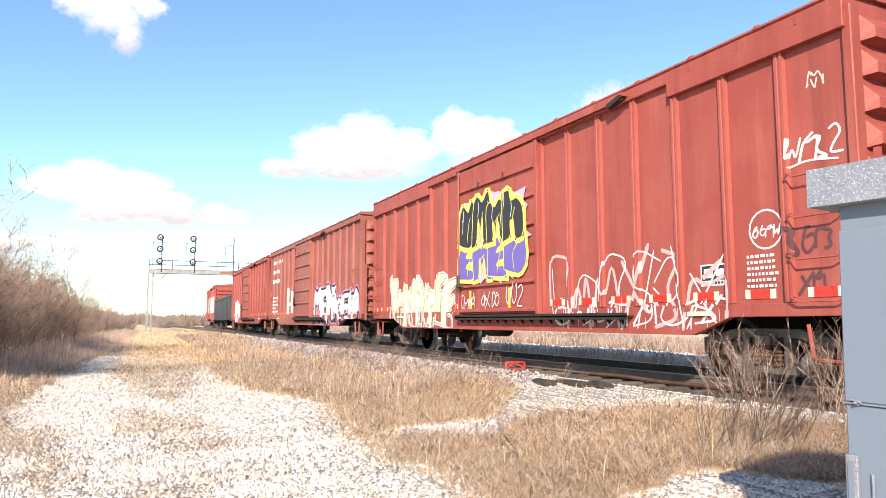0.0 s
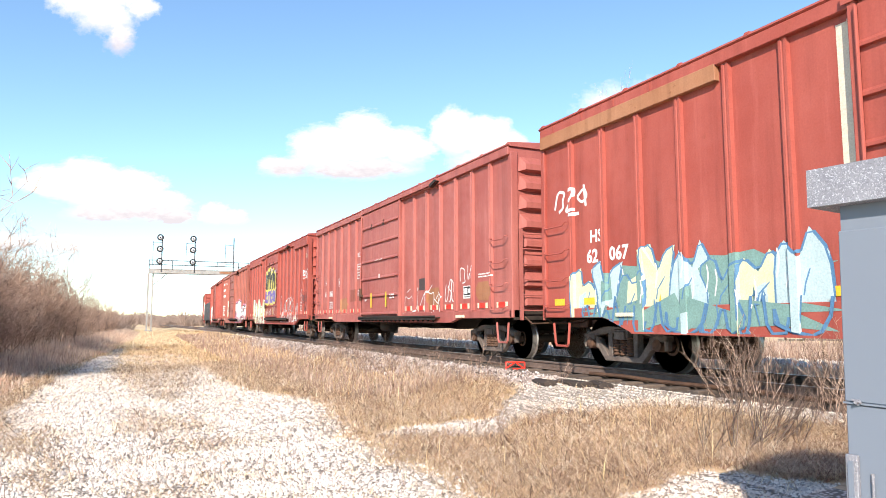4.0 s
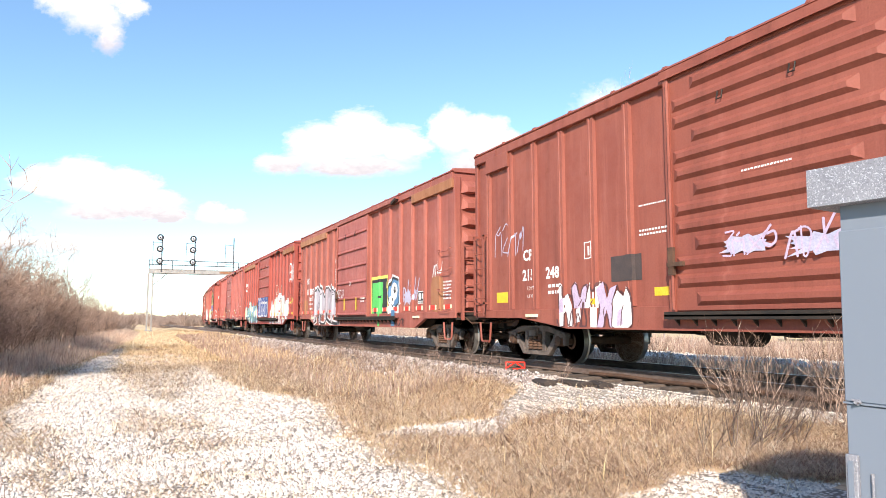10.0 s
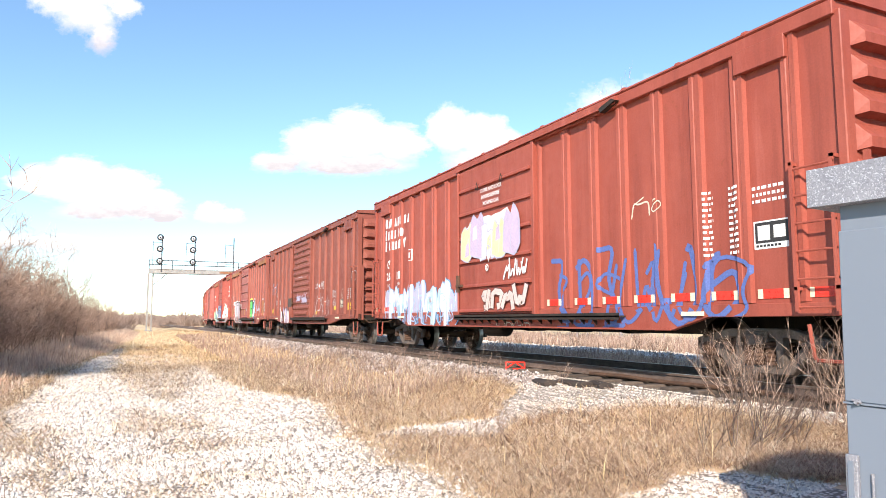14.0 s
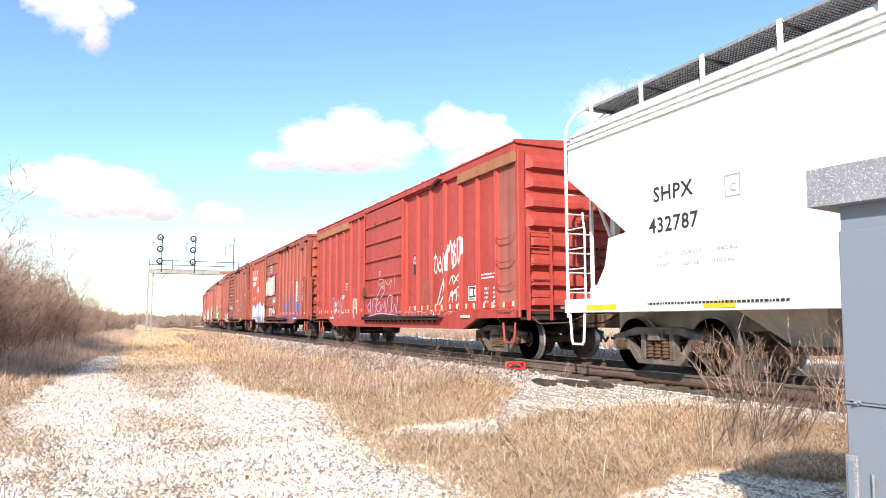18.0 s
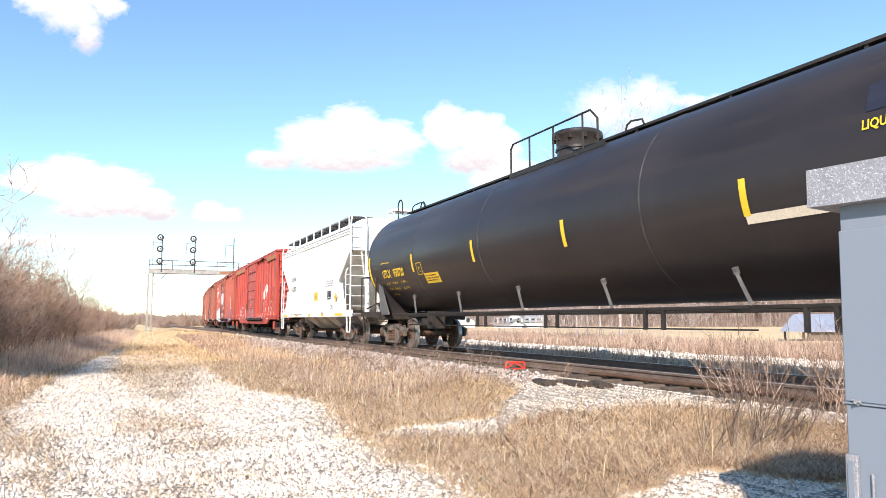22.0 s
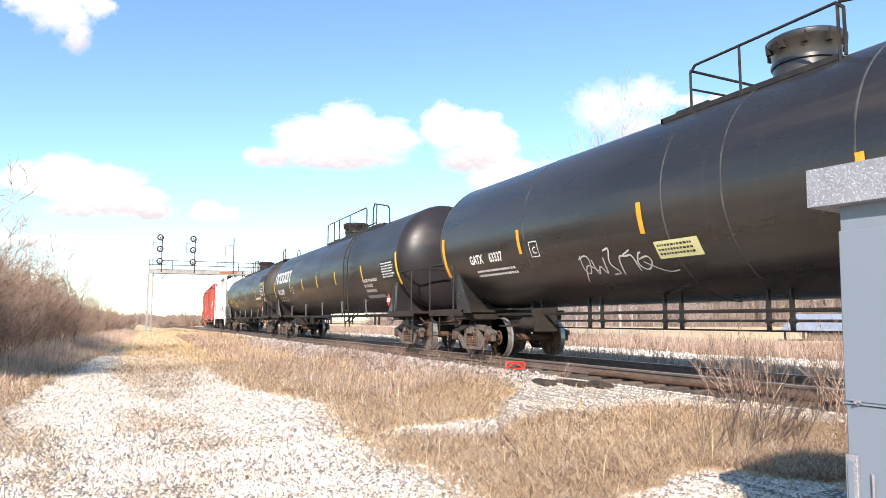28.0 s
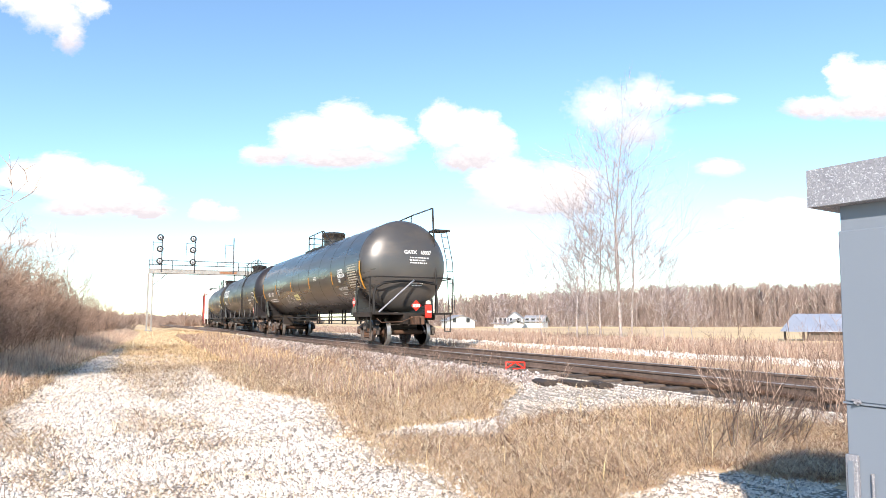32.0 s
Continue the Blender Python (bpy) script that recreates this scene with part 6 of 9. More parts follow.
def build_grass():
    rng = np.random.default_rng(8)
    x, y = scatter(rng, 420000, -7.0, 9.5, 4.0, 46.0, 2.0)
    inside = (x > -0.16 * y - 2.2) & (x < 1.65 * y + 0.3)
    clump = np.array([noise.noise((a * 1.6, b * 1.6, 1.0)) + 0.6 * noise.noise((a * 4.5, b * 4.5, 3.0)) for a, b in zip(x[::4], y[::4])]).repeat(4)[:len(x)]
    g = look_up(GRAVEL, x, y)
    keep = inside & (rng.random(len(x)) < np.clip(1.0 - g * 1.1, 0.13, 1) * np.clip(0.7 + clump * 1.3, 0.08, 1)) & ((TRACK_X - x) > 1.5)
    x, y, clump = x[keep], y[keep], clump[keep]
    z = look_up(HEIGHT, x, y)
    n = len(x)
    h = rng.uniform(0.05, 0.20, n) * (0.85 + 0.5 * np.clip(clump, -0.5, 1)) * (1 + 0.015 * y)
    patch = np.array([noise.noise((a * 0.5, b * 0.4, 31.0)) for a, b in zip(x[::3], y[::3])]).repeat(3)[:n]
    brown = rng.random(n) < np.clip(0.25 + patch * 1.3 + 0.50 * ((x > 2.9) & (y < 8.3)) + 0.08 * ((x > 2.9) & (x < 5.0) & (y > 8.3) & (y < 20)), 0.06, 0.88)
    for name, label, some, mat in (("dry_grass", "matted straw-coloured dead grass", ~brown, STRAW), ("brown_grass", "tangled reddish brown dead grass", brown, BROWN_STRAW)):
        v, f = blades(rng, x[some], y[some], (z - 0.01)[some], h[some], (0.80, 0.997), (0.0022 + 0.00022 * y)[some], 0.8)
        tagged(new(name, quick_mesh(name, v, f, mat)), label, "grass", kind="stuff")
    # long broken strands lying flat over the rest
    x, y = scatter(rng, 120000, -3.0, 8.0, 4.0, 26.0, 1.8)
    keep = (x > -0.16 * y - 2.2) & (rng.random(len(x)) < 1.0 - 0.97 * look_up(GRAVEL, x, y)) & ((TRACK_X - x) > 1.6)
    x, y = x[keep], y[keep]
    z = look_up(HEIGHT, x, y) + rng.uniform(0.005, 0.05, len(x))
    v, f = blades(rng, x, y, z, rng.uniform(0.14, 0.42, len(x)), (0.97, 0.9995), 0.0016 + 0.00022 * y, 0.2)
    pale = island_material("pale_litter", [(0, (0.10, 0.065, 0.045)), (0.35, (0.42, 0.28, 0.19)), (0.6, (0.72, 0.53, 0.36)), (1, (0.98, 0.86, 0.64))], through=0.25)
    tagged(new("straw_litter", quick_mesh("straw_litter", v, f, pale)), "long pale broken straw strands lying flat", "grass", kind="stuff")
    # paler growth further along the track bank
    y = 44 + 75 * rng.random(55000) ** 1.3
    x = rng.uniform(-1.0, 7.4, len(y)) + np.maximum(y - 40, 0) * 0.02
    z = np.array([ground_z(a, b) for a, b in zip(x, y)])
    v, f = blades(rng, x, y, z - 0.02, rng.uniform(0.12, 0.42, len(x)), (0.86, 0.997), 0.007 + 0.00055 * y, 0.6)
    tagged(new("far_grass", quick_mesh("far_grass", v, f, island_material("bleached_grass", [(0, (0.62, 0.44, 0.27)), (0.5, (0.92, 0.73, 0.45)), (1, (0.98, 0.86, 0.58))], through=0.15))), "straw-coloured dead grass far along the track", "grass", kind="stuff")
    # upright stems
    x, y = scatter(rng, 26000, -7.0, 7.6, 5.0, 46.0, 1.7)
    g = look_up(GRAVEL, x, y)
    d = TRACK_X - x
    want = np.clip(1 - g * 1.6, 0, 1) * np.where((d > 1.6) & (d < 6.0), 1.0, 0.35)
    keep = (rng.random(len(x)) < want * np.where(y < 13, 0.12, 0.22)) & (x > -0.16 * y - 2.2) & (x < 1.65 * y + 0.3)
    x, y = x[keep], y[keep]
    n = len(x)
    h = rng.uniform(0.14, 0.44, n)
    v, f = blades(rng, x, y, look_up(HEIGHT, x, y) - 0.01, h, (0.1, 0.75), 0.0020 + 0.0002 * y, 0.4)
    tagged(new("grass_stems", quick_mesh("grass_stems", v, f, STRAW)), "thin upright dead grass stems", "grass", kind="stuff")
    # brush beyond the track
    u = rng.random(150000)
    y = 4 + 115 * u ** 1.2
    x = TRACK_X + 8.6 + rng.random(150000) ** 1.5 * 19 + np.maximum(y - 30, 0) * 0.05
    thick = np.array([noise.noise((a * 0.25, b * 0.25, 7.0)) for a, b in zip(x[::5], y[::5])]).repeat(5)
    keep = (rng.random(len(x)) < 0.55 + thick) & (x < 2.0 * y + 12)
    x, y = x[keep], y[keep]
    n = len(x)
    z = np.array([ground_z(a, b) for a, b in zip(x, y)])
    h = rng.uniform(0.2, 0.75, n) * np.where(rng.random(n) < 0.06, 1.6, 1.0)
    v, f = blades(rng, x, y, z - 0.02, h, (0.08, 0.8), 0.006 + 0.0002 * (x + y), 0.3)
    g = island_material("field_brush", [(0, (0.30, 0.19, 0.15)), (0.5, (0.48, 0.345, 0.27)), (1, (0.66, 0.52, 0.41))], through=0.2)
    tagged(new("field_brush", quick_mesh("field_brush", v, f, g)), "reddish brown dead weeds across the field", "brush", kind="stuff")
    # rank weeds between the ballast and the pale strip beyond
    y = 4 + 95 * rng.random(60000) ** 1.3
    x = np.array([centre_x(b) for b in y]) + 2.5 + rng.random(60000) ** 1.2 * 2.6
    thick = np.array([noise.noise((a * 0.5, b * 0.35, 17.0)) for a, b in zip(x[::5], y[::5])]).repeat(5)
    keep = rng.random(60000) < 0.42 + 1.1 * thick
    x, y = x[keep], y[keep]
    z = np.array([ground_z(a, b) for a, b in zip(x, y)])
    h = rng.uniform(0.10, 0.42, len(x))
    v, f = blades(rng, x, y, z - 0.02, h, (0.1, 0.75), 0.004 + 0.0002 * (x + y), 0.4)
    tagged(new("bank_weeds", quick_mesh("bank_weeds", v, f, g)), "reddish brown dead weeds beside the ballast", "weeds", kind="stuff")
    y = 12 + 60 * rng.random(26000) ** 1.4
    x = np.array([centre_x(b) for b in y]) - 1.9 - rng.random(26000) ** 0.8 * 3.2
    thick = np.array([noise.noise((a * 0.8, b * 0.5, 23.0)) for a, b in zip(x[::4], y[::4])]).repeat(4)
    keep = rng.random(26000) < 0.45 + 1.0 * thick
    x, y = x[keep], y[keep]
    z = np.array([ground_z(a, b) for a, b in zip(x, y)])
    v, f = blades(rng, x, y, z - 0.02, rng.uniform(0.12, 0.42, len(x)), (0.15, 0.9), 0.0025 + 0.00028 * y, 0.4)
    tagged(new("verge_weeds", quick_mesh("verge_weeds", v, f, g)), "brown dead weeds on the ballast bank", "weeds", kind="stuff")
    # rough weeds at the foot of the thicket
    y = 10 + 85 * rng.random(60000) ** 1.5
    left = np.interp(y, [10, 17, 24, 40, 64, 100], [-2.2, -2.0, -1.8, -0.3, 1.2, 2.4])
    x = left - 0.15 - rng.random(60000) ** 1.6 * 5.5
    z = np.array([ground_z(a, b) for a, b in zip(x, y)])
    h = rng.uniform(0.25, 0.85, len(x)) * np.clip((left - x) / 1.2, 0.35, 1.25)
    v, f = blades(rng, x, y, z - 0.02, h * 0.85, (0.1, 0.92), 0.0045 + 0.00035 * y, 0.4)
    tagged(new("roadside_weeds", quick_mesh("roadside_weeds", v, f, island_material("roadside_straw", [(0, (0.46, 0.31, 0.22)), (0.5, (0.80, 0.59, 0.44)), (1, (0.98, 0.82, 0.64))], through=0.35))), "pale brown dead weeds along the gravel track", "weeds", kind="stuff")


build_stones()
build_grass()


# ---------------------------------------------------------------- shrubs and trees
class Sticks:
    """Many thin three-sided tapered sticks in one mesh."""

    def __init__(self):
        self.p, self.q, self.r, self.s = [], [], [], []

    def put(self, p, q, r, s):
        self.p.append(p[:])
        self.q.append(q[:])
        self.r.append(r)
        self.s.append(s)

    def mesh(self, name, material, sides=3):
        p, q = np.array(self.p), np.array(self.q)
        r, s = np.array(self.r)[:, None], np.array(self.s)[:, None]
        d = q - p
        d /= np.maximum(np.linalg.norm(d, axis=1, keepdims=True), 1e-6)
        ref = np.where(np.abs(d[:, 2:3]) < 0.9, np.array([[0, 0, 1.0]]), np.array([[1.0, 0, 0]]))
        u = np.cross(d, ref)
        u /= np.linalg.norm(u, axis=1, keepdims=True)
        w = np.cross(d, u)
        rows = []
        for end, rad in ((p, r), (q, s)):
            for k in range(sides):
                a = 2 * math.pi * k / sides
                rows.append(end + (u * math.cos(a) + w * math.sin(a)) * rad)
        v = np.stack(rows, 1)
        f = np.array([(k, (k + 1) % sides, sides + (k + 1) % sides, sides + k) for k in range(sides)])
        faces = (f[None] + 2 * sides * np.arange(len(p))[:, None, None]).reshape(-1, 4)
        return quick_mesh(name, v.reshape(-1, 3), faces, material)


def grow(sticks, rnd, p, way, length, radius, level, kids=(3, 5), spread=0.7, up=0.25, segs=4, fine=None, fine_from=1, wobble=0.16, thin=0.0012, shrink=(0.38, 0.62)):
    """A branch that bends as it goes and throws side branches."""
    seg = length / segs
    out = sticks if fine is None or level > fine_from else fine
    pts = [Vector(p)]
    d = Vector(way).normalized()
    for i in range(segs):
        d = (d + Vector((rnd.uniform(-1, 1), rnd.uniform(-1, 1), rnd.uniform(-0.6, 1) * 0.8 + up)) * wobble).normalized()
        q = pts[-1] + d * seg
        out.put(pts[-1], q, radius * (1 - 0.75 * i / segs), radius * (1 - 0.75 * (i + 1) / segs))
        pts.append(q)
    if level <= 0:
        return
    for _ in range(rnd.randint(*kids)):
        k = rnd.uniform(0.25, 1.0) * segs
        i = min(int(k), segs - 1)
        at = pts[i].lerp(pts[i + 1], k - i)
        way2 = (d + Vector((rnd.uniform(-1, 1), rnd.uniform(-1, 1), rnd.uniform(-0.5, 0.9))) * spread * 1.6).normalized()
        grow(sticks, rnd, at, way2, length * rnd.uniform(*shrink), radius * 0.5 * (1 - 0.5 * k / segs) + thin, level - 1, kids, spread, up, max(segs - 1, 2), fine, fine_from, wobble, thin, shrink)


def shrub_parts(seed, height, stems, level, kids, spread, r0, wood, twig, thin=0.0012):
    rnd = random.Random(seed)
    a, b = Sticks(), Sticks()
    for _ in range(stems):
        ang, lean = rnd.uniform(0, 6.28), rnd.uniform(0.1, 0.75)
        grow(a, rnd, (math.cos(ang) * 0.15 * height * rnd.random(), math.sin(ang) * 0.15 * height * rnd.random(), -0.05), (math.cos(ang) * lean, math.sin(ang) * lean, 1), height * rnd.uniform(0.6, 1.0), r0, level, kids, spread, 0.2, 4, b, level - 2, 0.16, thin)
    return a.mesh("woody_stem", wood), b.mesh("twig_crown", twig)


def plant(name, label, category, meshes, m, group, scale=1.0):
    root = thing(name, label, category, group=group, at=m)
    root.scale = (scale, scale, scale)
    for part_name, me in meshes:
        tagged(part(part_name, me, None, root), kind="stuff")
    return root


def build_shrubs():
    rnd = random.Random(21)
    big = [shrub_parts(100 + k, 2.6, 12, 3, (3, 4), 0.95, 0.016, THICKET, THICKET, 0.0042) for k in range(4)]
    first = {}
    line = [(12, -2.6), (17, -2.5), (24, -2.4), (40, -1.2), (64, 0.4), (100, 1.6)]
    spots = []
    for _ in range(112):
        y = 20 + 68 * rnd.random() ** 1.5
        edge = follow(line, y) - 1.7
        x = edge - rnd.random() * max(edge + 0.137 * y + 1.8, 1.6)
        spots.append((x, y))
    for x, y in spots:
        k = rnd.randrange(4)
        back = follow(line, y) - x
        s = min(0.32 + back * 0.38, 1.58) * rnd.uniform(0.85, 1.15) * (1.0 if y < 45 else 0.8)
        m = pose(x, y, ground_z(x, y) - 0.03, 0, 0, rnd.uniform(0, 360))
        plant("thicket_shrub", "bare brown leafless thicket shrub beside the gravel track", "shrub", [("woody_stem", big[k][0]), ("twig_crown", big[k][1])], m, "thicket", s)
    # taller bare saplings that stand out of the thicket
    tall = [shrub_parts(140 + k, 4.2, 5, 3, (3, 4), 0.55, 0.03, TWIG, TWIG) for k in range(2)]
    for k, (x, y, s) in enumerate([(-4.3, 27, 0.75), (-3.6, 34, 0.72), (-2.6, 44, 0.85), (-3.2, 52, 0.9), (-1.6, 62, 0.8)]):
        plant("sapling", "thin bare sapling rising from the thicket", "tree", [("woody_stem", tall[k % 2][0]), ("twig_crown", tall[k % 2][1])], pose(x, y, ground_z(x, y), 0, 0, k * 70), "saplings", s)
    # weeds along the bank
    low = [shrub_parts(160 + k, 0.8, 6, 2, (3, 4), 0.5, 0.005, WEED, WEED, 0.0016) for k in range(4)]
    dark = shrub_parts(170, 1.0, 8, 2, (2, 3), 0.4, 0.008, TWIG, TWIG, 0.002)
    near = [(7.2 + 0.35 * rnd.random(), 4.85 + 2.2 * rnd.random(), rnd.uniform(0.8, 1.15)) for k in range(9)]
    near += [(6.4 + 0.6 * rnd.random(), 4.6 + 1.4 * rnd.random(), rnd.uniform(0.3, 0.5)) for k in range(4)]
    near += [(6.55 + 0.45 * rnd.random(), 14.2 + 9 * rnd.random(), rnd.uniform(0.5, 0.85)) for k in range(14)]
    places = near + [ (7.0, 10.2, 0.55), (6.9, 13.2, 0.75), (6.6, 13.9, 0.7), (6.7, 14.8, 0.8),
              (6.4, 16.2, 0.7), (6.5, 17.4, 0.8), (6.3, 18.6, 0.7), (6.5, 19.8, 0.8), (6.2, 21.5, 0.7), (6.4, 23.0, 0.8), (6.0, 24.6, 0.7), (6.1, 26.5, 0.7), (6.7, 4.9, 0.9), (6.5, 15.5, 0.6), (5.9, 20.4, 0.5), (5.2, 14.0, 0.45), (5.5, 17.0, 0.5),
              (4.2, 7.2, 0.6), (4.0, 7.5, 0.45), (6.9, 12.3, 0.6), (10.9, 9.5, 0.8), (11.2, 12.5, 0.8), (11.5, 15.5, 0.9), (15.0, 17.8, 1.1), (11.4, 20.5, 0.8), (12.0, 24.5, 0.9), (13.5, 13.0, 0.8), (16.5, 15.0, 1.0), (11.8, 8.4, 0.7), (12.3, 10.6, 0.9), (11.6, 11.4, 0.7), (12.6, 14.2, 1.0), (12.1, 17.4, 0.8), (11.7, 19.0, 0.9), (12.8, 21.8, 1.0), (12.2, 27.0, 1.0), (13.0, 30.0, 1.0), (16.4, 12.0, 1.2), (16.8, 19.5, 1.2), (17.2, 23.0, 1.2)]
    for x, y, s in places:
        k = rnd.randrange(4)
        plant("dry_weed", "dead brown branching weed on the track bank", "weed", [("woody_stem", low[k][0]), ("twig_crown", low[k][1])], pose(x, y, ground_z(x, y) - 0.02, 0, 0, rnd.uniform(0, 360)), "bank weeds", s * rnd.uniform(0.85, 1.15))
    for x, y, s in [(5.62, 5.12, 0.95), (5.85, 5.02, 0.85), (6.02, 5.15, 0.9), (5.45, 5.35, 0.6), (6.2, 4.9, 0.7)]:
        plant("bare_bush", "dark bare bush at the edge of the cabinet's shade", "shrub", [("woody_stem", dark[0]), ("twig_crown", dark[1])], Matrix.Translation((x, y, ground_z(x, y) - 0.02)) @ Matrix.Rotation(0.32, 4, Vector((0.42, 0.9, 0))) @ Matrix.Rotation(rnd.uniform(0, 6.28), 4, "Z"), "bare bushes", s)


build_shrubs()


def build_trees():
    def tree(seed, height, r0, lean, kids):
        rnd = random.Random(seed)
        a, b = Sticks(), Sticks()
        p, d = Vector((0, 0, -0.2)), Vector((lean, 0, 1)).normalized()
        n = 9
        for i in range(n):
            d = (d + Vector((rnd.uniform(-1, 1), rnd.uniform(-1, 1), 0.6)) * 0.07).normalized()
            q = p + d * height / n
            a.put(p, q, r0 * (1 - 0.88 * i / n), r0 * (1 - 0.88 * (i + 1) / n))
            if i > 0:
                for _ in range(kids):
                    ang = rnd.uniform(0, 6.28)
                    at = p.lerp(q, rnd.random())
                    grow(a, rnd, at, (math.cos(ang) * 0.9, math.sin(ang) * 0.9, rnd.uniform(0.5, 1.0)), height * rnd.uniform(0.22, 0.38) * (1.15 - 0.6 * i / n), r0 * 0.30 * (1.1 - 0.8 * i / n), 2, (3, 5), 0.66, 0.16, 5, b, 1, 0.14, 0.0075, (0.5, 0.78))
            p = q
        return a.mesh("trunk", BIRCH, 6), b.mesh("crown", PALE_TWIG)
    kinds = [tree(301, 17.0, 0.115, 0.03, 4), tree(302, 9.8, 0.08, -0.05, 5), tree(303, 6.6, 0.055, 0.10, 5)]
    for k, x, y, s, r in [(0, 33.7, 41.2, 1.0, 40), (0, 34.1, 41.7, 0.86, 160), (0, 34.9, 41.5, 0.78, 265), (1, 31.6, 42.5, 1.0, 20), (1, 29.6, 41.0, 0.92, 200), (2, 30.2, 46.5, 1.0, 90), (1, 32.6, 42.2, 1.1, 110), (2, 37.2, 40.5, 1.05, 10), (2, 40.5, 41.0, 0.7, 60), (2, 27.2, 48.0, 0.55, 0), (2, 31.0, 44.0, 0.7, 150)]:
        plant("birch_tree", "tall bare pale-barked tree across the track", "tree", [("trunk", kinds[k][0]), ("crown", kinds[k][1])], pose(x, y, ground_z(x, y), 0, 0, r), "birch clump", s)
    # far woods
    rng = np.random.default_rng(4)
    st = Sticks()

    def woods(x0, y0, x1, y1, depth, n, h0, h1, wide=1.0):
        for _ in range(n):
            t, dd = rng.random(), rng.random() * depth
            x, y = x0 + (x1 - x0) * t + dd * 0.72, y0 + (y1 - y0) * t + dd * 0.69
            h = (h0 + (h1 - h0) * t) * rng.uniform(0.72, 1.08)
            st.put((x, y, -0.8), (x + rng.uniform(-0.4, 0.4), y, h * 0.9), (0.05 + 0.08 * rng.random() ** 2) * wide, 0.03 * wide)
            for _ in range(48):
                z = h * rng.uniform(0.22, 0.85)
                ln = h * rng.uniform(0.10, 0.34)
                a = rng.uniform(0, 6.28)
                b = rng.uniform(0.75, 1.45)
                top = min(z + ln * math.sin(b), h * rng.uniform(0.9, 1.04))
                st.put((x, y, z), (x + math.cos(a) * ln * math.cos(b), y + math.sin(a) * ln * math.cos(b), top), 0.058 * wide, 0.022 * wide)
            for _ in range(24):
                a = rng.uniform(0, 6.28)
                st.put((x + rng.uniform(-1.5, 1.5), y + rng.uniform(-1.5, 1.5), -0.8), (x + 1.6 * math.cos(a), y + 1.6 * math.sin(a), h * rng.uniform(0.15, 0.55)), 0.05 * wide, 0.02 * wide)

    def hedge(x, y, h, w, r):
        """A low bushy clump: sticks that fan out from the ground."""
        for _ in range(110):
            a, b, k = rng.uniform(0, 6.28), rng.random() ** 0.7, rng.random() ** 0.6
            px, py = x + math.cos(a) * w * 0.5 * b, y + math.sin(a) * w * 0.5 * b
            z = h * 0.55 * rng.random()
            top = z + (h - z) * k * math.sqrt(max(1 - 0.75 * b * b, 0.1))
            st.put((px, py, z - 0.75), (px + math.cos(a) * w * 0.35 * b + rng.normal(0, 0.1 * h), py + rng.normal(0, 0.1 * h), top - 0.7), r, r * 0.4)
    woods(74, 152, 116, 128, 30, 430, 7.5, 9.6)
    woods(112, 130, 190, 88, 30, 760, 9.6, 11.5)
    woods(60, 190, 90, 160, 30, 120, 7.0, 8.0)
    tagged(new("far_woods", st.mesh("far_woods", island_material("wood_edge", [(0, (0.26, 0.195, 0.17)), (0.6, (0.40, 0.315, 0.28)), (0.92, (0.52, 0.43, 0.385)), (1, (0.80, 0.71, 0.65))]))), "bare grey-brown woods beyond the field", "woods", kind="stuff")
    st = Sticks()
    for _ in range(260):
        t = rng.random()
        x, y = -40 + 110 * t + rng.uniform(-6, 6), 300 + rng.uniform(-50, 60)
        h = rng.uniform(1.6, 4.6) * (1.35 if rng.random() < 0.15 else 1.0)
        hedge(x, y, h, h * rng.uniform(0.6, 1.0), 0.10)
    for _ in range(90):
        x, y = rng.uniform(6.0, 22.0), rng.uniform(150, 230)
        hedge(x, y, rng.uniform(1.2, 3.2), rng.uniform(1.0, 2.2), 0.05)
    for _ in range(46):
        y = rng.uniform(62, 118)
        hedge(follow([(60, -2.0), (90, 0.2), (118, 1.6)], y) - rng.random() * 4.0, y, rng.uniform(1.4, 3.2), rng.uniform(1.0, 1.8), 0.03)
    tagged(new("distant_trees", st.mesh("distant_trees", island_material("distant_wood", [(0, (0.24, 0.17, 0.135)), (1, (0.50, 0.38, 0.31))]))), "low bare tree line on the horizon", "woods", kind="stuff")


build_trees()


# ---------------------------------------------------------------- farm buildings
WALL_PAINT = plain("white_siding", (0.66, 0.66, 0.65), (0.76, 0.76, 0.75), 2, 0.7)
ROOF_GREY = plain("grey_shingles", (0.22, 0.23, 0.25), (0.32, 0.33, 0.35), 3, 0.85, 0, 0.4, 12)
METAL_ROOF = plain("blue_grey_metal_roof", (0.30, 0.34, 0.42), (0.38, 0.42, 0.50), 0.8, 0.45, 0.3, 0.1)
GLASS = plain("dark_window_glass", (0.03, 0.035, 0.04), (0.05, 0.055, 0.06), 2, 0.1)
BOARD = plain("weathered_boards", (0.13, 0.10, 0.08), (0.22, 0.17, 0.14), 4, 0.9)


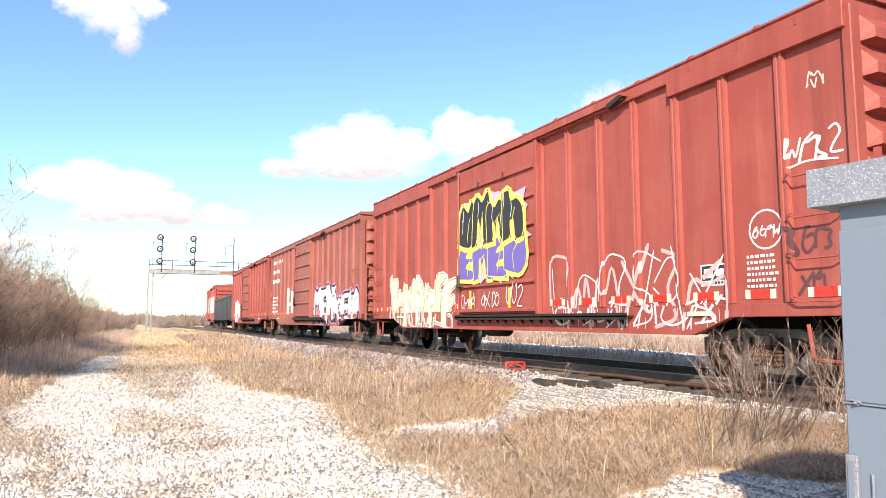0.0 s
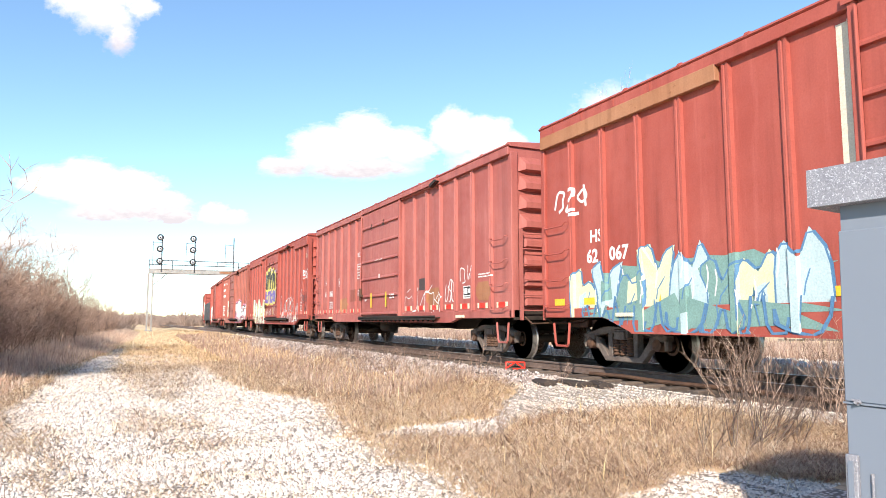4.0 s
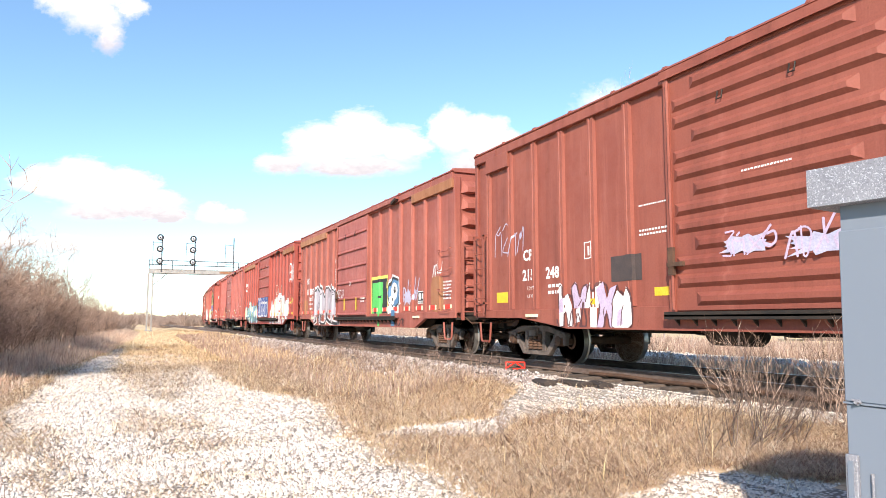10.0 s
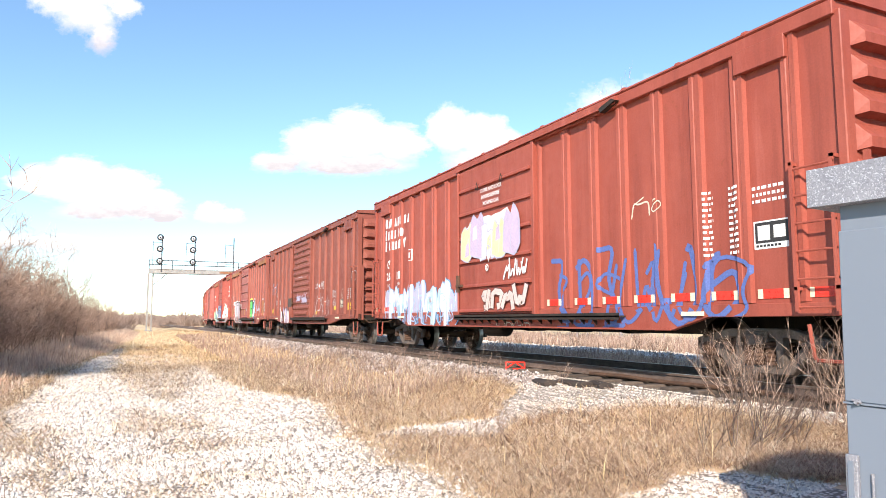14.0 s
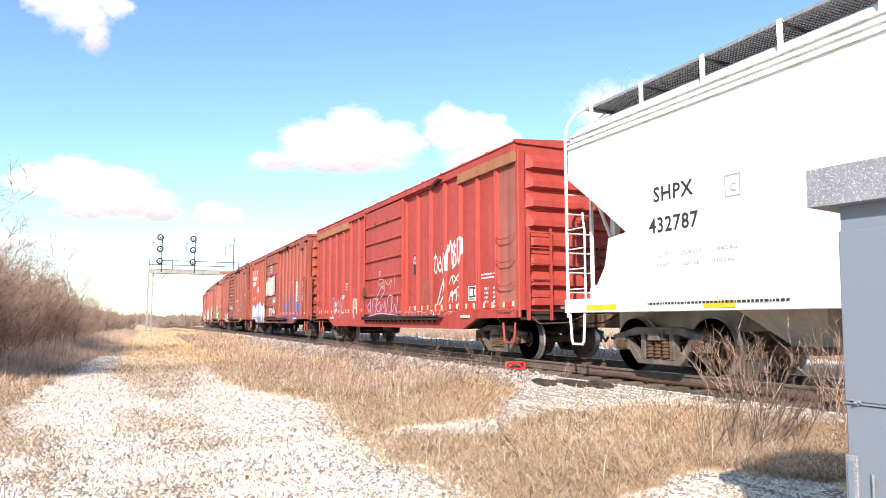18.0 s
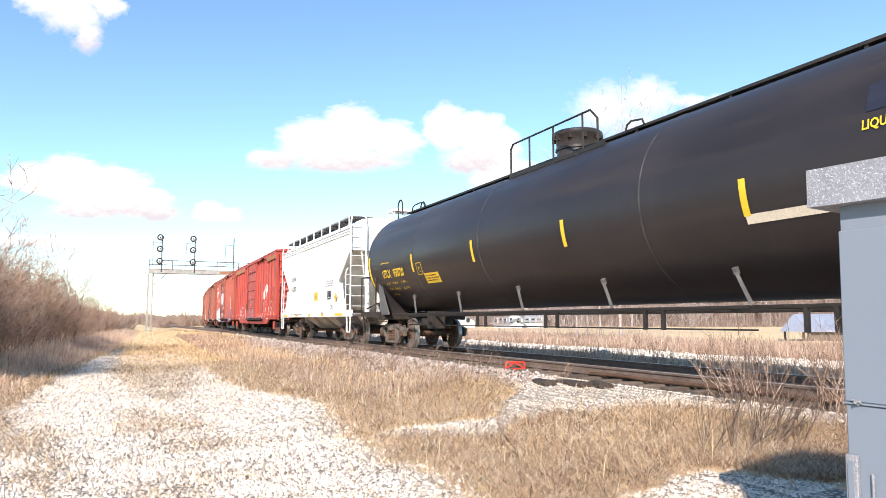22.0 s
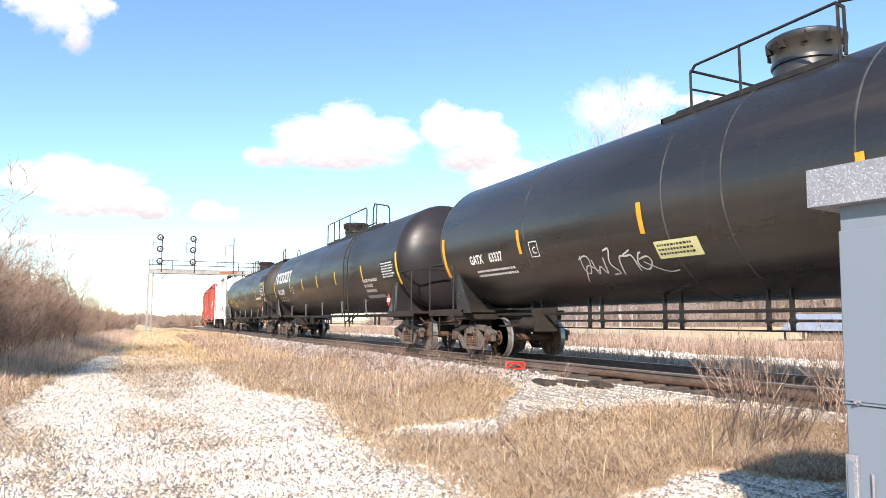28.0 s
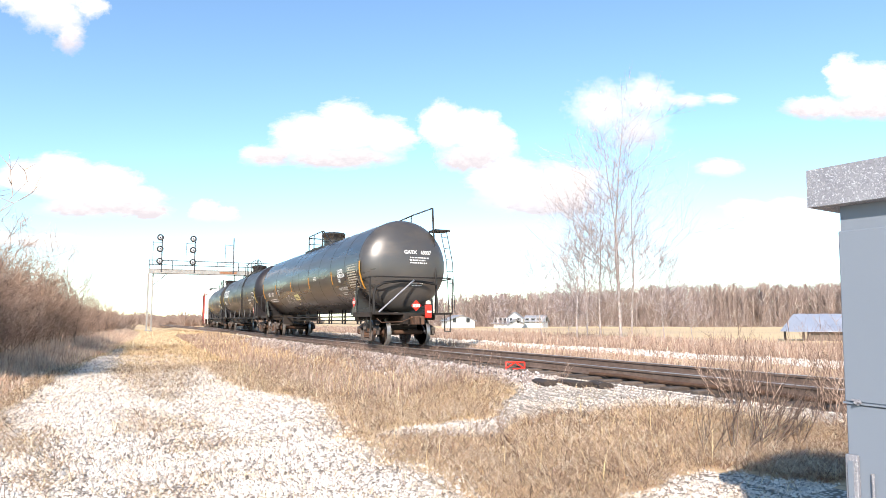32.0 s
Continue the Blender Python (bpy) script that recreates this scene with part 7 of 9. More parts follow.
def house(x, y, w, d, h, rh, turn, label):
    root = thing("farmhouse", label, "house", group="farm houses", at=pose(x, y, -0.75, 0, 0, turn))
    part("wall", Shape().prism([(-w / 2, 0), (w / 2, 0), (w / 2, h), (0, h + rh * 0.98), (-w / 2, h)], "y", -d / 2, d / 2), WALL_PAINT, root)
    for s in (-1, 1):
        part("roof", Shape().add([(0, -d / 2 - 0.4, h + rh), (0, d / 2 + 0.4, h + rh), (s * (w / 2 + 0.4), d / 2 + 0.4, h - 0.25), (s * (w / 2 + 0.4), -d / 2 - 0.4, h - 0.25),
                                  (0, -d / 2 - 0.4, h + rh + 0.15), (0, d / 2 + 0.4, h + rh + 0.15), (s * (w / 2 + 0.4), d / 2 + 0.4, h - 0.1), (s * (w / 2 + 0.4), -d / 2 - 0.4, h - 0.1)],
                                 [(0, 1, 2, 3), (4, 5, 6, 7), (0, 3, 7, 4), (1, 2, 6, 5), (2, 3, 7, 6), (0, 1, 5, 4)]), ROOF_GREY, root)
    for k in range(3):
        u = -d / 2 + d * (k + 0.5) / 3
        wd = part("window", Shape().box(-w / 2 - 0.05, -w / 2 + 0.02, u - 0.5, u + 0.5, 1.0, 2.1), WALL_PAINT, root)
        part("pane", Shape().box(-w / 2 - 0.06, -w / 2 - 0.05, u - 0.4, u + 0.4, 1.1, 2.0), GLASS, wd)
    for u in (-w / 4, w / 4):
        wd = part("window", Shape().box(u - 0.5, u + 0.5, -d / 2 - 0.05, -d / 2 + 0.02, 1.0, 2.1), WALL_PAINT, root)
        part("pane", Shape().box(u - 0.4, u + 0.4, -d / 2 - 0.06, -d / 2 - 0.05, 1.1, 2.0), GLASS, wd)


def build_farm():
    house(70.6, 121.2, 4.5, 3.5, 1.1, 0.7, 20, "small pale shed with grey roof across the field")
    house(81.0, 127.0, 4.0, 4.0, 1.5, 1.0, 40, "white farmhouse with grey roof behind bare trees")
    house(74.2, 124.3, 3.4, 4.0, 1.9, 1.3, -35, "white farmhouse with grey gable roof across the field")
    house(83.3, 131.3, 3.5, 4.5, 1.3, 0.9, -35, "low white house with grey roof beyond the birches")
    house(65.7, 134.0, 6.0, 5.0, 1.6, 1.0, -10, "distant white house with pale roof")
    root = thing("open_shed", "low open shelter with blue-grey metal roof", "shed", at=pose(49.2, 37.0, -0.78, 0, 0, -114.9))
    part("roof", Shape().prism([(-2.2, 0.75), (0, 2.05), (2.2, 0.75), (2.2, 0.82), (0, 2.13), (-2.2, 0.82)], "y", -1.6, 4.8), METAL_ROOF, root)
    part("hip", Shape().add([(-2.2, -1.6, 0.80), (0, -1.6, 2.1), (2.2, -1.6, 0.80), (0, -2.7, 0.76), (-2.2, -1.65, 0.74), (2.2, -1.65, 0.74)], [(0, 1, 3), (1, 2, 3), (0, 3, 4), (3, 2, 5), (4, 3, 5)]), METAL_ROOF, root)
    for k in range(5):
        for x in (-1.9, 1.9):
            part("post", Shape().box(x - 0.07, x + 0.07, -1.4 + k * 1.5 - 0.07, -1.4 + k * 1.5 + 0.07, 0, 0.95), BOARD, root)
    part("back_wall", Shape().box(1.7, 1.8, -1.5, 4.7, 0, 0.95), BOARD, root)


build_farm()
# ---------------------------------------------------------------- sprayed paint
def spray(name, c):
    return plain("spray_" + name, tuple(v * 0.86 for v in c), c, 5, 0.6, 0, 0.1, 40)


S_WHITE, S_BLACK = spray("white", (0.74, 0.73, 0.72)), spray("black", (0.035, 0.033, 0.035))
S_YELLOW, S_PURPLE, S_LIME = spray("yellow", (0.80, 0.68, 0.14)), spray("purple", (0.17, 0.13, 0.42)), spray("pale_lime", (0.62, 0.66, 0.42))
S_GREEN, S_BLUE, S_SKY = spray("green", (0.10, 0.55, 0.13)), spray("blue", (0.06, 0.10, 0.32)), spray("pale_blue", (0.36, 0.55, 0.78))
S_GREY, S_PINK, S_BEIGE = spray("grey", (0.36, 0.32, 0.35)), spray("pink", (0.62, 0.24, 0.38)), spray("beige", (0.66, 0.58, 0.46))
S_TEAL, S_LILAC, S_MAROON, S_STEEL = spray("teal", (0.18, 0.32, 0.29)), spray("lilac", (0.52, 0.42, 0.56)), spray("maroon", (0.12, 0.05, 0.05)), spray("steel_blue", (0.09, 0.22, 0.38))
S_GREYED = spray("light_grey", (0.42, 0.40, 0.39))
S_LIGHT = spray("pale_grey", (0.60, 0.59, 0.60))
S_VIVID, S_HAZE = spray("vivid_blue", (0.10, 0.15, 0.38)), spray("thin_white", (0.56, 0.40, 0.38))
S_CREAM = spray("cream", (0.74, 0.64, 0.44))
S_SILVER = spray("silver", (0.46, 0.43, 0.47))
S_SKYGREY = spray("pale_blue_grey", (0.46, 0.45, 0.58))
S_CREAM2 = spray("pale_yellow", (0.76, 0.72, 0.36))
S_BLUSH = spray("blush", (0.66, 0.52, 0.48))
S_SEA = spray("pale_sea_green", (0.44, 0.58, 0.60))
S_MIST = spray("pale_green", (0.64, 0.69, 0.53))
S_OLIVE = spray("olive", (0.30, 0.34, 0.16))
S_DEEP = spray("navy", (0.016, 0.019, 0.036))


def wild(w, h, rnd, n, base, line, fills, drip=0.0, spiky=0.1):
    """A burner of interlocked strokes that cannot be read: a patch, dark outlines and filled bars."""
    out = []
    if base is not None:
        out.append(blob(w, h, rnd, base, 34, 0.2, spiky))
    cell = w / n
    for i in range(n):
        for k in range(3):
            cx, cy = cell * (i + rnd.uniform(0.2, 0.8)), h * rnd.uniform(0.4, 0.6)
            ln, wd = h * rnd.uniform(0.55, 0.95) if k < 2 else cell * rnd.uniform(0.7, 1.2), min(cell, h) * rnd.uniform(0.16, 0.30)
            a = (math.pi / 2 + rnd.uniform(-0.45, 0.45)) if k < 2 else rnd.uniform(-0.5, 0.5)
            c, s = math.cos(a), math.sin(a)
            taper = rnd.uniform(0.5, 1.5)

            def quad(g, slot):
                pts = [(-ln / 2 - g, -wd / 2 - g), (ln / 2 + g, -wd / 2 * taper - g), (ln / 2 + g + wd * 0.4, 0), (ln / 2 + g, wd / 2 * taper + g), (-ln / 2 - g, wd / 2 + g)]
                return ([(min(max(cx + x * c - y * s, -0.05 * w), 1.05 * w), min(max(cy + x * s + y * c, -0.05), h * 1.08)) for x, y in pts], [(0, 1, 2, 3, 4)], slot)
            if line is not None:
                out.append(quad(0.028, line))
            out.append(quad(0.0, fills[(i + k) % len(fills)]))
    return out


BODIES = [[(0.0, 0.0), (0.36, 0.02), (0.40, 0.35), (0.58, 0.36), (0.62, 0.0), (1.0, 0.04), (0.96, 0.55), (0.72, 0.80), (0.42, 0.70), (0.40, 1.0), (0.06, 0.92)],
          [(0.05, 0.05), (0.95, -0.04), (0.86, 0.28), (0.45, 0.30), (0.50, 0.44), (0.84, 0.50), (0.80, 0.68), (0.42, 0.66), (0.46, 0.80), (1.02, 0.90), (0.90, 1.06), (0.08, 0.98), (-0.04, 0.5)],
          [(0.02, 0.0), (0.34, -0.06), (0.50, 0.42), (0.66, -0.02), (1.04, 0.06), (0.80, 0.55), (1.0, 1.0), (0.64, 0.94), (0.50, 0.68), (0.34, 1.08), (-0.02, 0.96), (0.20, 0.5)],
          [(-0.04, 0.1), (0.30, 0.0), (0.70, -0.05), (1.03, 0.22), (0.98, 0.85), (0.70, 1.10), (0.52, 0.82), (0.22, 1.02), (0.0, 0.80)],
          [(0.0, -0.04), (0.30, 0.02), (0.34, 0.60), (0.48, 0.30), (0.60, 0.62), (0.66, 0.0), (1.0, 0.0), (0.94, 0.9), (0.74, 1.1), (0.48, 0.84), (0.20, 1.04), (0.02, 0.86)]]


def piece(w, h, rnd, n, rims, fills, inner=None, streak=None):
    """A sprayed burner: n interlocked bodies with rims [(slot, width)] from the widest in, fills by turns, thin inner lines and pale streaks."""
    out, shapes = [], []
    for i in range(n):
        form, cell = rnd.choice(BODIES), w / n * 1.28
        lean, k, low = rnd.uniform(-0.18, 0.22), rnd.uniform(0.78, 1.08), rnd.uniform(-0.02, 0.10) * h
        pts = [(w / n * (i + 0.5) + (u - 0.5) * cell + lean * (v - 0.5) * h * 0.6 + rnd.uniform(-0.05, 0.05) * cell, low + v * h * k * 0.94 + rnd.uniform(-0.03, 0.03) * h) for u, v in form]
        shapes.append([(min(max(u, -0.04 * w), 1.04 * w), min(max(v, 0.0), h * 1.1)) for u, v in pts])

    def face(pts, slot):
        return (list(pts), [tuple(range(len(pts)))], slot)
    for slot, wide in rims:
        for pts in shapes:
            out.append(ribbon(pts + [pts[0], pts[1]], wide, slot, 1, True))
            out.append(face(pts, slot))
    for i, pts in enumerate(shapes):
        out.append(face(pts, fills[i % len(fills)]))
        u0, u1 = min(p[0] for p in pts), max(p[0] for p in pts)
        v0, v1 = min(p[1] for p in pts), max(p[1] for p in pts)
        if len(fills) > 1 and rnd.random() < 0.8:
            a, b = u0 + (u1 - u0) * rnd.uniform(0.15, 0.4), v0 + (v1 - v0) * rnd.uniform(0.1, 0.5)
            out.append(([(a, b), (a + (u1 - u0) * 0.3, b + 0.04 * h), (a + (u1 - u0) * 0.26, b + h * 0.34), (a + (u1 - u0) * 0.05, b + h * 0.28)], [(0, 1, 2, 3)], fills[(i + 1) % len(fills)]))
        if inner is not None:
            q = pts + [pts[0]]
            out.append(ribbon(q, 0.028, inner, 1))
            out.append(ribbon([(u0 + (u1 - u0) * 0.45, v0 + (v1 - v0) * 0.12), (u0 + (u1 - u0) * rnd.uniform(0.35, 0.6), v0 + (v1 - v0) * 0.45), (u0 + (u1 - u0) * 0.62, v0 + (v1 - v0) * 0.62)], 0.022, inner, 1))
        if streak is not None:
            for _ in range(2):
                a, b = rnd.uniform(u0, u1), v0 + (v1 - v0) * rnd.uniform(0.55, 0.95)
                out.append(ribbon([(a, b), (a + 0.03, b - 0.12 * h), (a - 0.02, b - 0.3 * h)], 0.025, streak, 1))
    return out


def drips(w, h, rnd, n, slot):
    return [ribbon([(u, h * rnd.uniform(0.3, 1.0)), (u + rnd.uniform(-0.01, 0.01), 0.0)], 0.014, slot, 0) for u in (rnd.uniform(0, w) for _ in range(n))]


def capacity_box(w=0.48, h=0.30):
    return [bar(0, w, 0, h, 0), bar(0.02, w - 0.02, 0.075, h - 0.02, 1), bar(0.06, w * 0.45, 0.11, h - 0.06, 0), bar(0.055 + w * 0.45, w - 0.07, 0.13, h - 0.07, 0)] + [bar(0.03 + k * 0.055, 0.07 + k * 0.055, 0.025, 0.055, 1) for k in range(7)]


def frame_box(w, h, t=0.018, slot=0):
    return [bar(0, w, 0, t, slot), bar(0, w, h - t, h, slot), bar(0, t, t, h - t, slot), bar(w - t, w, t, h - t, slot)]


def block_row(w, h, kinds):
    """A row of plain slanted block figures: rings, wedges, bars and half discs; the first is the largest."""
    out, step = [], w / len(kinds)
    for k, kind in enumerate(kinds):
        g = h * (1.25 if k == 0 else 1.0)
        u, t, b = k * step, 0.06, step * 0.80
        if kind == "o":
            out.append(([(u + b / 2 + b / 2 * math.cos(a), g / 2 + g / 2 * math.sin(a)) for a in np.linspace(0.4, 5.9, 12)], [tuple(range(12))], 0))
        elif kind == "a":
            out.append(([(u, 0), (u + b * 0.95, 0), (u + b * 0.62, g), (u + b * 0.38, g)], [(0, 1, 2, 3)], 0))
        elif kind == "i":
            out.append(bar(u + b * 0.3, u + b * 0.3 + t * 1.2, 0, g))
        elif kind == "v":
            out.append(([(u + b * 0.4, 0), (u + b * 0.7, 0), (u + b * 1.25, g * 1.2), (u, g)], [(0, 1, 2, 3)], 0))
        elif kind != " ":
            out.append(([(u, 0), (u + b * 0.72, 0), (u + b * 0.86, g), (u + b * 0.10, g)], [(0, 1, 2, 3)], 0))
    return out


def shifted(pieces, du, dv):
    return [([(u + du, v + dv) for u, v in vs], fs, s) for vs, fs, s in pieces]


def diamond(s, slot=0):
    return ([(0, s), (s, 0), (2 * s, s), (s, 2 * s)], [(0, 1, 2, 3)], slot)


def disc(r, cx, cy, slot, n=18):
    return ([(cx + r * math.cos(2 * math.pi * i / n), cy + r * math.sin(2 * math.pi * i / n)) for i in range(n)], [tuple(range(n))], slot)


LW, LB = LETTER_WHITE, LETTER_BLACK


def door_stencils(paint, rnd, white=True):
    paint("stencil", shifted(frame_box(0.62, 0.14), 0, 0.75) + shifted(bars(rnd, 0.52, 0.08, 2), 0.05, 0.78) + frame_box(0.62, 0.50) + shifted(bars(rnd, 0.5, 0.40, 4), 0.06, 0.05), 5.45, 2.28, LW, "white stencilled warning")


def build_train():
    rnd = random.Random(11)
    # far ahead
    _, paint, _ = boxcar("boxcar", "red boxcar with large white lettering far ahead", 90.2, 16.6, RED, 6, 6, (6.4, 9.6), top=4.35)
    paint("paint_panel", [bar(0, 9.0, 0, 1.7)], 7.0, 1.6, S_BLUSH, "pale painted panel")
    paint("lettering", bars(rnd, 7.5, 1.2, 3), 7.8, 1.85, LW)
    gondola("gondola", "dark grey steel gondola car", 72.6, 15.6)
    # rusty red, small graffiti
    _, paint, _ = boxcar("boxcar", "rusty red boxcar with a pale graffiti patch", 55.7, 16.0, RED, 6, 6, (6.4, 9.6))
    paint("graffiti", wild(2.6, 1.6, rnd, 4, 0, None, [0, 1]), 2.0, 0.7, [S_WHITE, S_BEIGE], "pale sprayed graffiti")
    # black and white burner
    _, paint, _ = boxcar("boxcar", "red boxcar with black and white graffiti", 38.5, 16.0, RUST_RED, 7, 8, (6.3, 9.3), top=4.5)
    paint("lettering", bars(rnd, 2.2, 0.36, 1), 0.9, 3.7, LW)
    paint("lettering", bars(rnd, 1.5, 0.36, 1), 0.9, 3.2, LW)
    paint("lettering", bars(rnd, 1.6, 0.36, 1), 0.9, 2.7, LW)
    paint("stencil", bars(rnd, 1.1, 0.9, 5), 0.9, 1.2, LW)
    paint("graffiti", shifted(piece(5.9, 1.45, rnd, 6, [(0, 0.30), (1, 0.16)], [2], 1, 2), 0.1, 0.05), 9.7, 0.66, [S_PINK, S_BLACK, S_WHITE], "black and white graffiti with pink rim")
    paint("graffiti", wild(1.8, 1.7, rnd, 2, None, None, [0, 1]), 4.0, 0.75, [S_WHITE, S_BEIGE])
    # deep red, yellow and purple door panel
    _, paint, _ = boxcar("boxcar", "deep red boxcar with a yellow and purple graffiti panel", 21.06, 16.15, RED, 7, 7, (6.30, 9.80), top=4.58, plate=RED)
    paint("graffiti", piece(4.4, 1.45, rnd, 8, [(0, 0.10)], [1, 2], 3, 0), 1.5, 0.62, [S_WHITE, S_LIME, S_MIST, S_OLIVE], "pale lime graffiti with white rims")
    p = [blob(3.2, 2.1, rnd, 0, 44, 0.25, 0.08)] + shifted(piece(2.85, 1.0, rnd, 4, [(1, 0.16)], [2], 1), 0.15, 0.1) + shifted(piece(2.7, 1.15, rnd, 4, [(1, 0.20)], [3], 1, 4), 0.2, 0.85)
    paint("graffiti", p, 6.36, 1.62, [S_LILAC, S_YELLOW, S_PURPLE, S_BLACK, S_LIGHT], "yellow, black and purple graffiti panel")
    paint("graffiti", hand(4, 0.75, 0.34, rnd, 0.022) + shifted(hand(4, 0.85, 0.40, rnd, 0.026), 1.0, 0) + shifted(hand(3, 0.7, 0.42, rnd, 0.024), 2.1, 0.02), 6.5, 1.12, S_WHITE, "small white tags")
    for u in (6.95, 8.7):
        paint("door_handle", [bar(0, 0.11, 0, 0.42)], u, 1.1, YELLOW, "yellow door handle")
    paint("graffiti", hand(6, 4.2, 1.2, rnd, 0.07, 0, 0.1, 0.16) + shifted(hand(6, 4.2, 1.15, rnd, 0.030, 1, 0.05, 0.14), 0.08, 0.02) + shifted(hand(7, 4.0, 0.45, rnd, 0.04, 1, 0.3, 0.2), 0.1, 0.05) + drips(4.2, 0.5, rnd, 9, 1), 10.0, 0.72, [S_HAZE, S_WHITE], "white outline graffiti")
    paint("capacity_plate", capacity_box(), 13.8, 1.32, [LW, LB])
    paint("graffiti", [disc(0.26, 0.29, 0.2, 0), disc(0.235, 0.29, 0.2, 1)] + shifted(hand(4, 0.44, 0.2, rnd, 0.024, 2), 0.07, 0.1), 14.62, 1.80, [S_WHITE, RED, S_WHITE], "white round tag")
    paint("graffiti", hand(4, 0.75, 0.34, rnd, 0.035) + [ribbon([(0.05, -0.05), (0.3, 0.0), (0.7, -0.06)], 0.025)], 15.25, 2.76, S_WHITE, "white sprayed tag")
    paint("graffiti", scrawl(0.26, 0.34, rnd, 3, 0.02), 15.55, 3.6, S_BEIGE)
    paint("stencil", bars(rnd, 0.48, 0.46, 6, 0), 14.6, 1.24, LW)
    paint("graffiti", hand(3, 0.6, 0.34, rnd, 0.05) + shifted(hand(2, 0.35, 0.3, rnd, 0.045), 0.15, -0.5), 15.2, 1.65, S_MAROON, "dark sprayed scrawl")
    # faded pinkish
    _, paint, _ = boxcar("boxcar", "faded pinkish red boxcar with yellow door handles", 3.5, 15.95, PINK, 7, 7, (6.2, 9.75), top=4.55, sill=(0.79, 2.95, 2.45))
    paint("lettering", [text_at("HS", 0.30, bold=0.008)], 1.35, 2.2, LW)
    paint("lettering", [text_at("61", 0.30, bold=0.008), text_at("086", 0.30, 0.62, bold=0.008)], 1.3, 1.76, LW)
    paint("stencil", bars(rnd, 0.5, 0.30, 4), 1.95, 1.28, LW)
    door_stencils(paint, rnd)
    paint("stencil", frame_box(0.6, 0.18) + shifted(bars(rnd, 0.5, 0.1, 2), 0.05, 0.04), 5.5, 1.7, LW)
    paint("rust_patch", [blob(0.95, 0.55, rnd, 0, 16, 0.1)], 3.55, 1.12, RUST, "orange rust patch")
    paint("repair_patch", [bar(0, 0.72, 0, 0.42)], 4.66, 1.5, BROWN, "darker red repair patch")
    paint("stencil", frame_box(0.22, 0.30) + [bar(0.08, 0.14, 0.06, 0.22)], 3.15, 2.1, LW)
    for u in (7.31, 8.66):
        paint("door_handle", [bar(0, 0.13, 0, 0.46)], u, 1.25, YELLOW, "yellow door handle")
    paint("stencil", [text_at("PULL", 0.09)] + bars(rnd, 0.3, 0.08, 1), 6.72, 1.46, LW)
    paint("stencil", bars(rnd, 0.4, 0.18, 2), 9.05, 1.47, LW)
    paint("stencil", [disc(0.075, 0, 0, 0), disc(0.05, 0, 0, 1), bar(-0.012, 0.012, -0.03, 0.03, 2)], 8.12, 2.22, [LW, PINK, LW])
    paint("stencil", bars(rnd, 0.75, 0.06, 1), 7.7, 2.7, LW)
    paint("graffiti", hand(5, 2.6, 0.8, rnd, 0.026), 9.9, 1.05, S_WHITE, "thin white sprayed lines")
    paint("repair_patch", [bar(0, 0.42, 0, 0.32)], 10.95, 1.66, PRIMER)
    paint("rust_patch", [blob(0.9, 0.6, rnd, 0, 16, 0.1)], 11.55, 1.1, RUST)
    paint("graffiti", hand(3, 0.6, 0.55, rnd, 0.026), 12.6, 1.3, S_WHITE)
    paint("graffiti", hand(2, 0.6, 0.42, rnd, 0.026), 13.5, 1.75, S_WHITE)
    paint("capacity_plate", capacity_box(), 13.65, 1.36, [LW, LB])
    paint("stencil", bars(rnd, 0.7, 0.12, 2), 14.43, 1.8, LW)
    paint("rust_patch", [blob(0.8, 0.45, rnd, 0, 14, 0.08)], 14.3, 1.28, RUST)
    # red with rusty top plates
    _, paint, _ = boxcar("boxcar", "red boxcar with white tag and pale graffiti", -13.7, 15.95, RED, 7, 7, (6.35, 9.85), plate=RUST, top=4.55, reflectors="yellow")
    paint("graffiti", hand(3, 1.0, 0.45, rnd, 0.055, 0, 0.25, 0.08) + [bar(0.45, 0.75, -0.12, -0.06)], 0.35, 2.85, S_WHITE, "white sprayed tag")
    paint("lettering", [text_at("HS", 0.30, bold=0.008)], 1.4, 2.2, LW)
    paint("lettering", [text_at("62", 0.32, bold=0.01), text_at("067", 0.32, 0.62, bold=0.01)], 1.3, 1.85, LW)
    paint("paint_strip", [bar(0, 0.2, 0, 3.3)], 6.12, 0.95, S_BEIGE, "pale yellow unpainted strip")
    paint("graffiti", [blob(5.0, 1.2, rnd, 0, 44, 0.3, 0.1)] + piece(4.9, 1.25, rnd, 8, [(1, 0.05)], [2, 3, 0], 1, 4), 0.95, 0.65, [S_TEAL, S_STEEL, S_LIME, S_SEA, S_WHITE], "teal and olive graffiti")
    paint("graffiti", [bar(0, 3.3, 0.02, 1.12, 0)] + shifted(piece(3.1, 1.0, rnd, 4, [(1, 0.12)], [0], 1, 1), 0.08, 0.06) + hand(4, 3.2, 1.0, rnd, 0.05, 1), 6.45, 1.02, [S_BLUE, S_WHITE], "dark blue graffiti with white strokes")
    paint("graffiti", shifted(piece(4.5, 1.4, rnd, 5, [(0, 0.16)], [1, 2, 1, 3], 4, 0), 0.1, 0.0), 9.95, 0.66, [S_LIGHT, S_WHITE, S_CREAM, S_BEIGE, S_GREY], "beige and white graffiti lettering")
    paint("graffiti", hand(4, 1.15, 0.55, rnd, 0.028), 11.6, 2.15, S_BEIGE, "pale sprayed tag")
    paint("graffiti", hand("IBONE", 1.1, 0.95, rnd, 0.05, 0, 0.02, 0.07), 14.75, 2.72, S_WHITE, "tall thin white tag")
    paint("graffiti", hand(4, 0.6, 0.34, rnd, 0.03), 15.1, 1.62, S_YELLOW, "yellow sprayed scrawl")
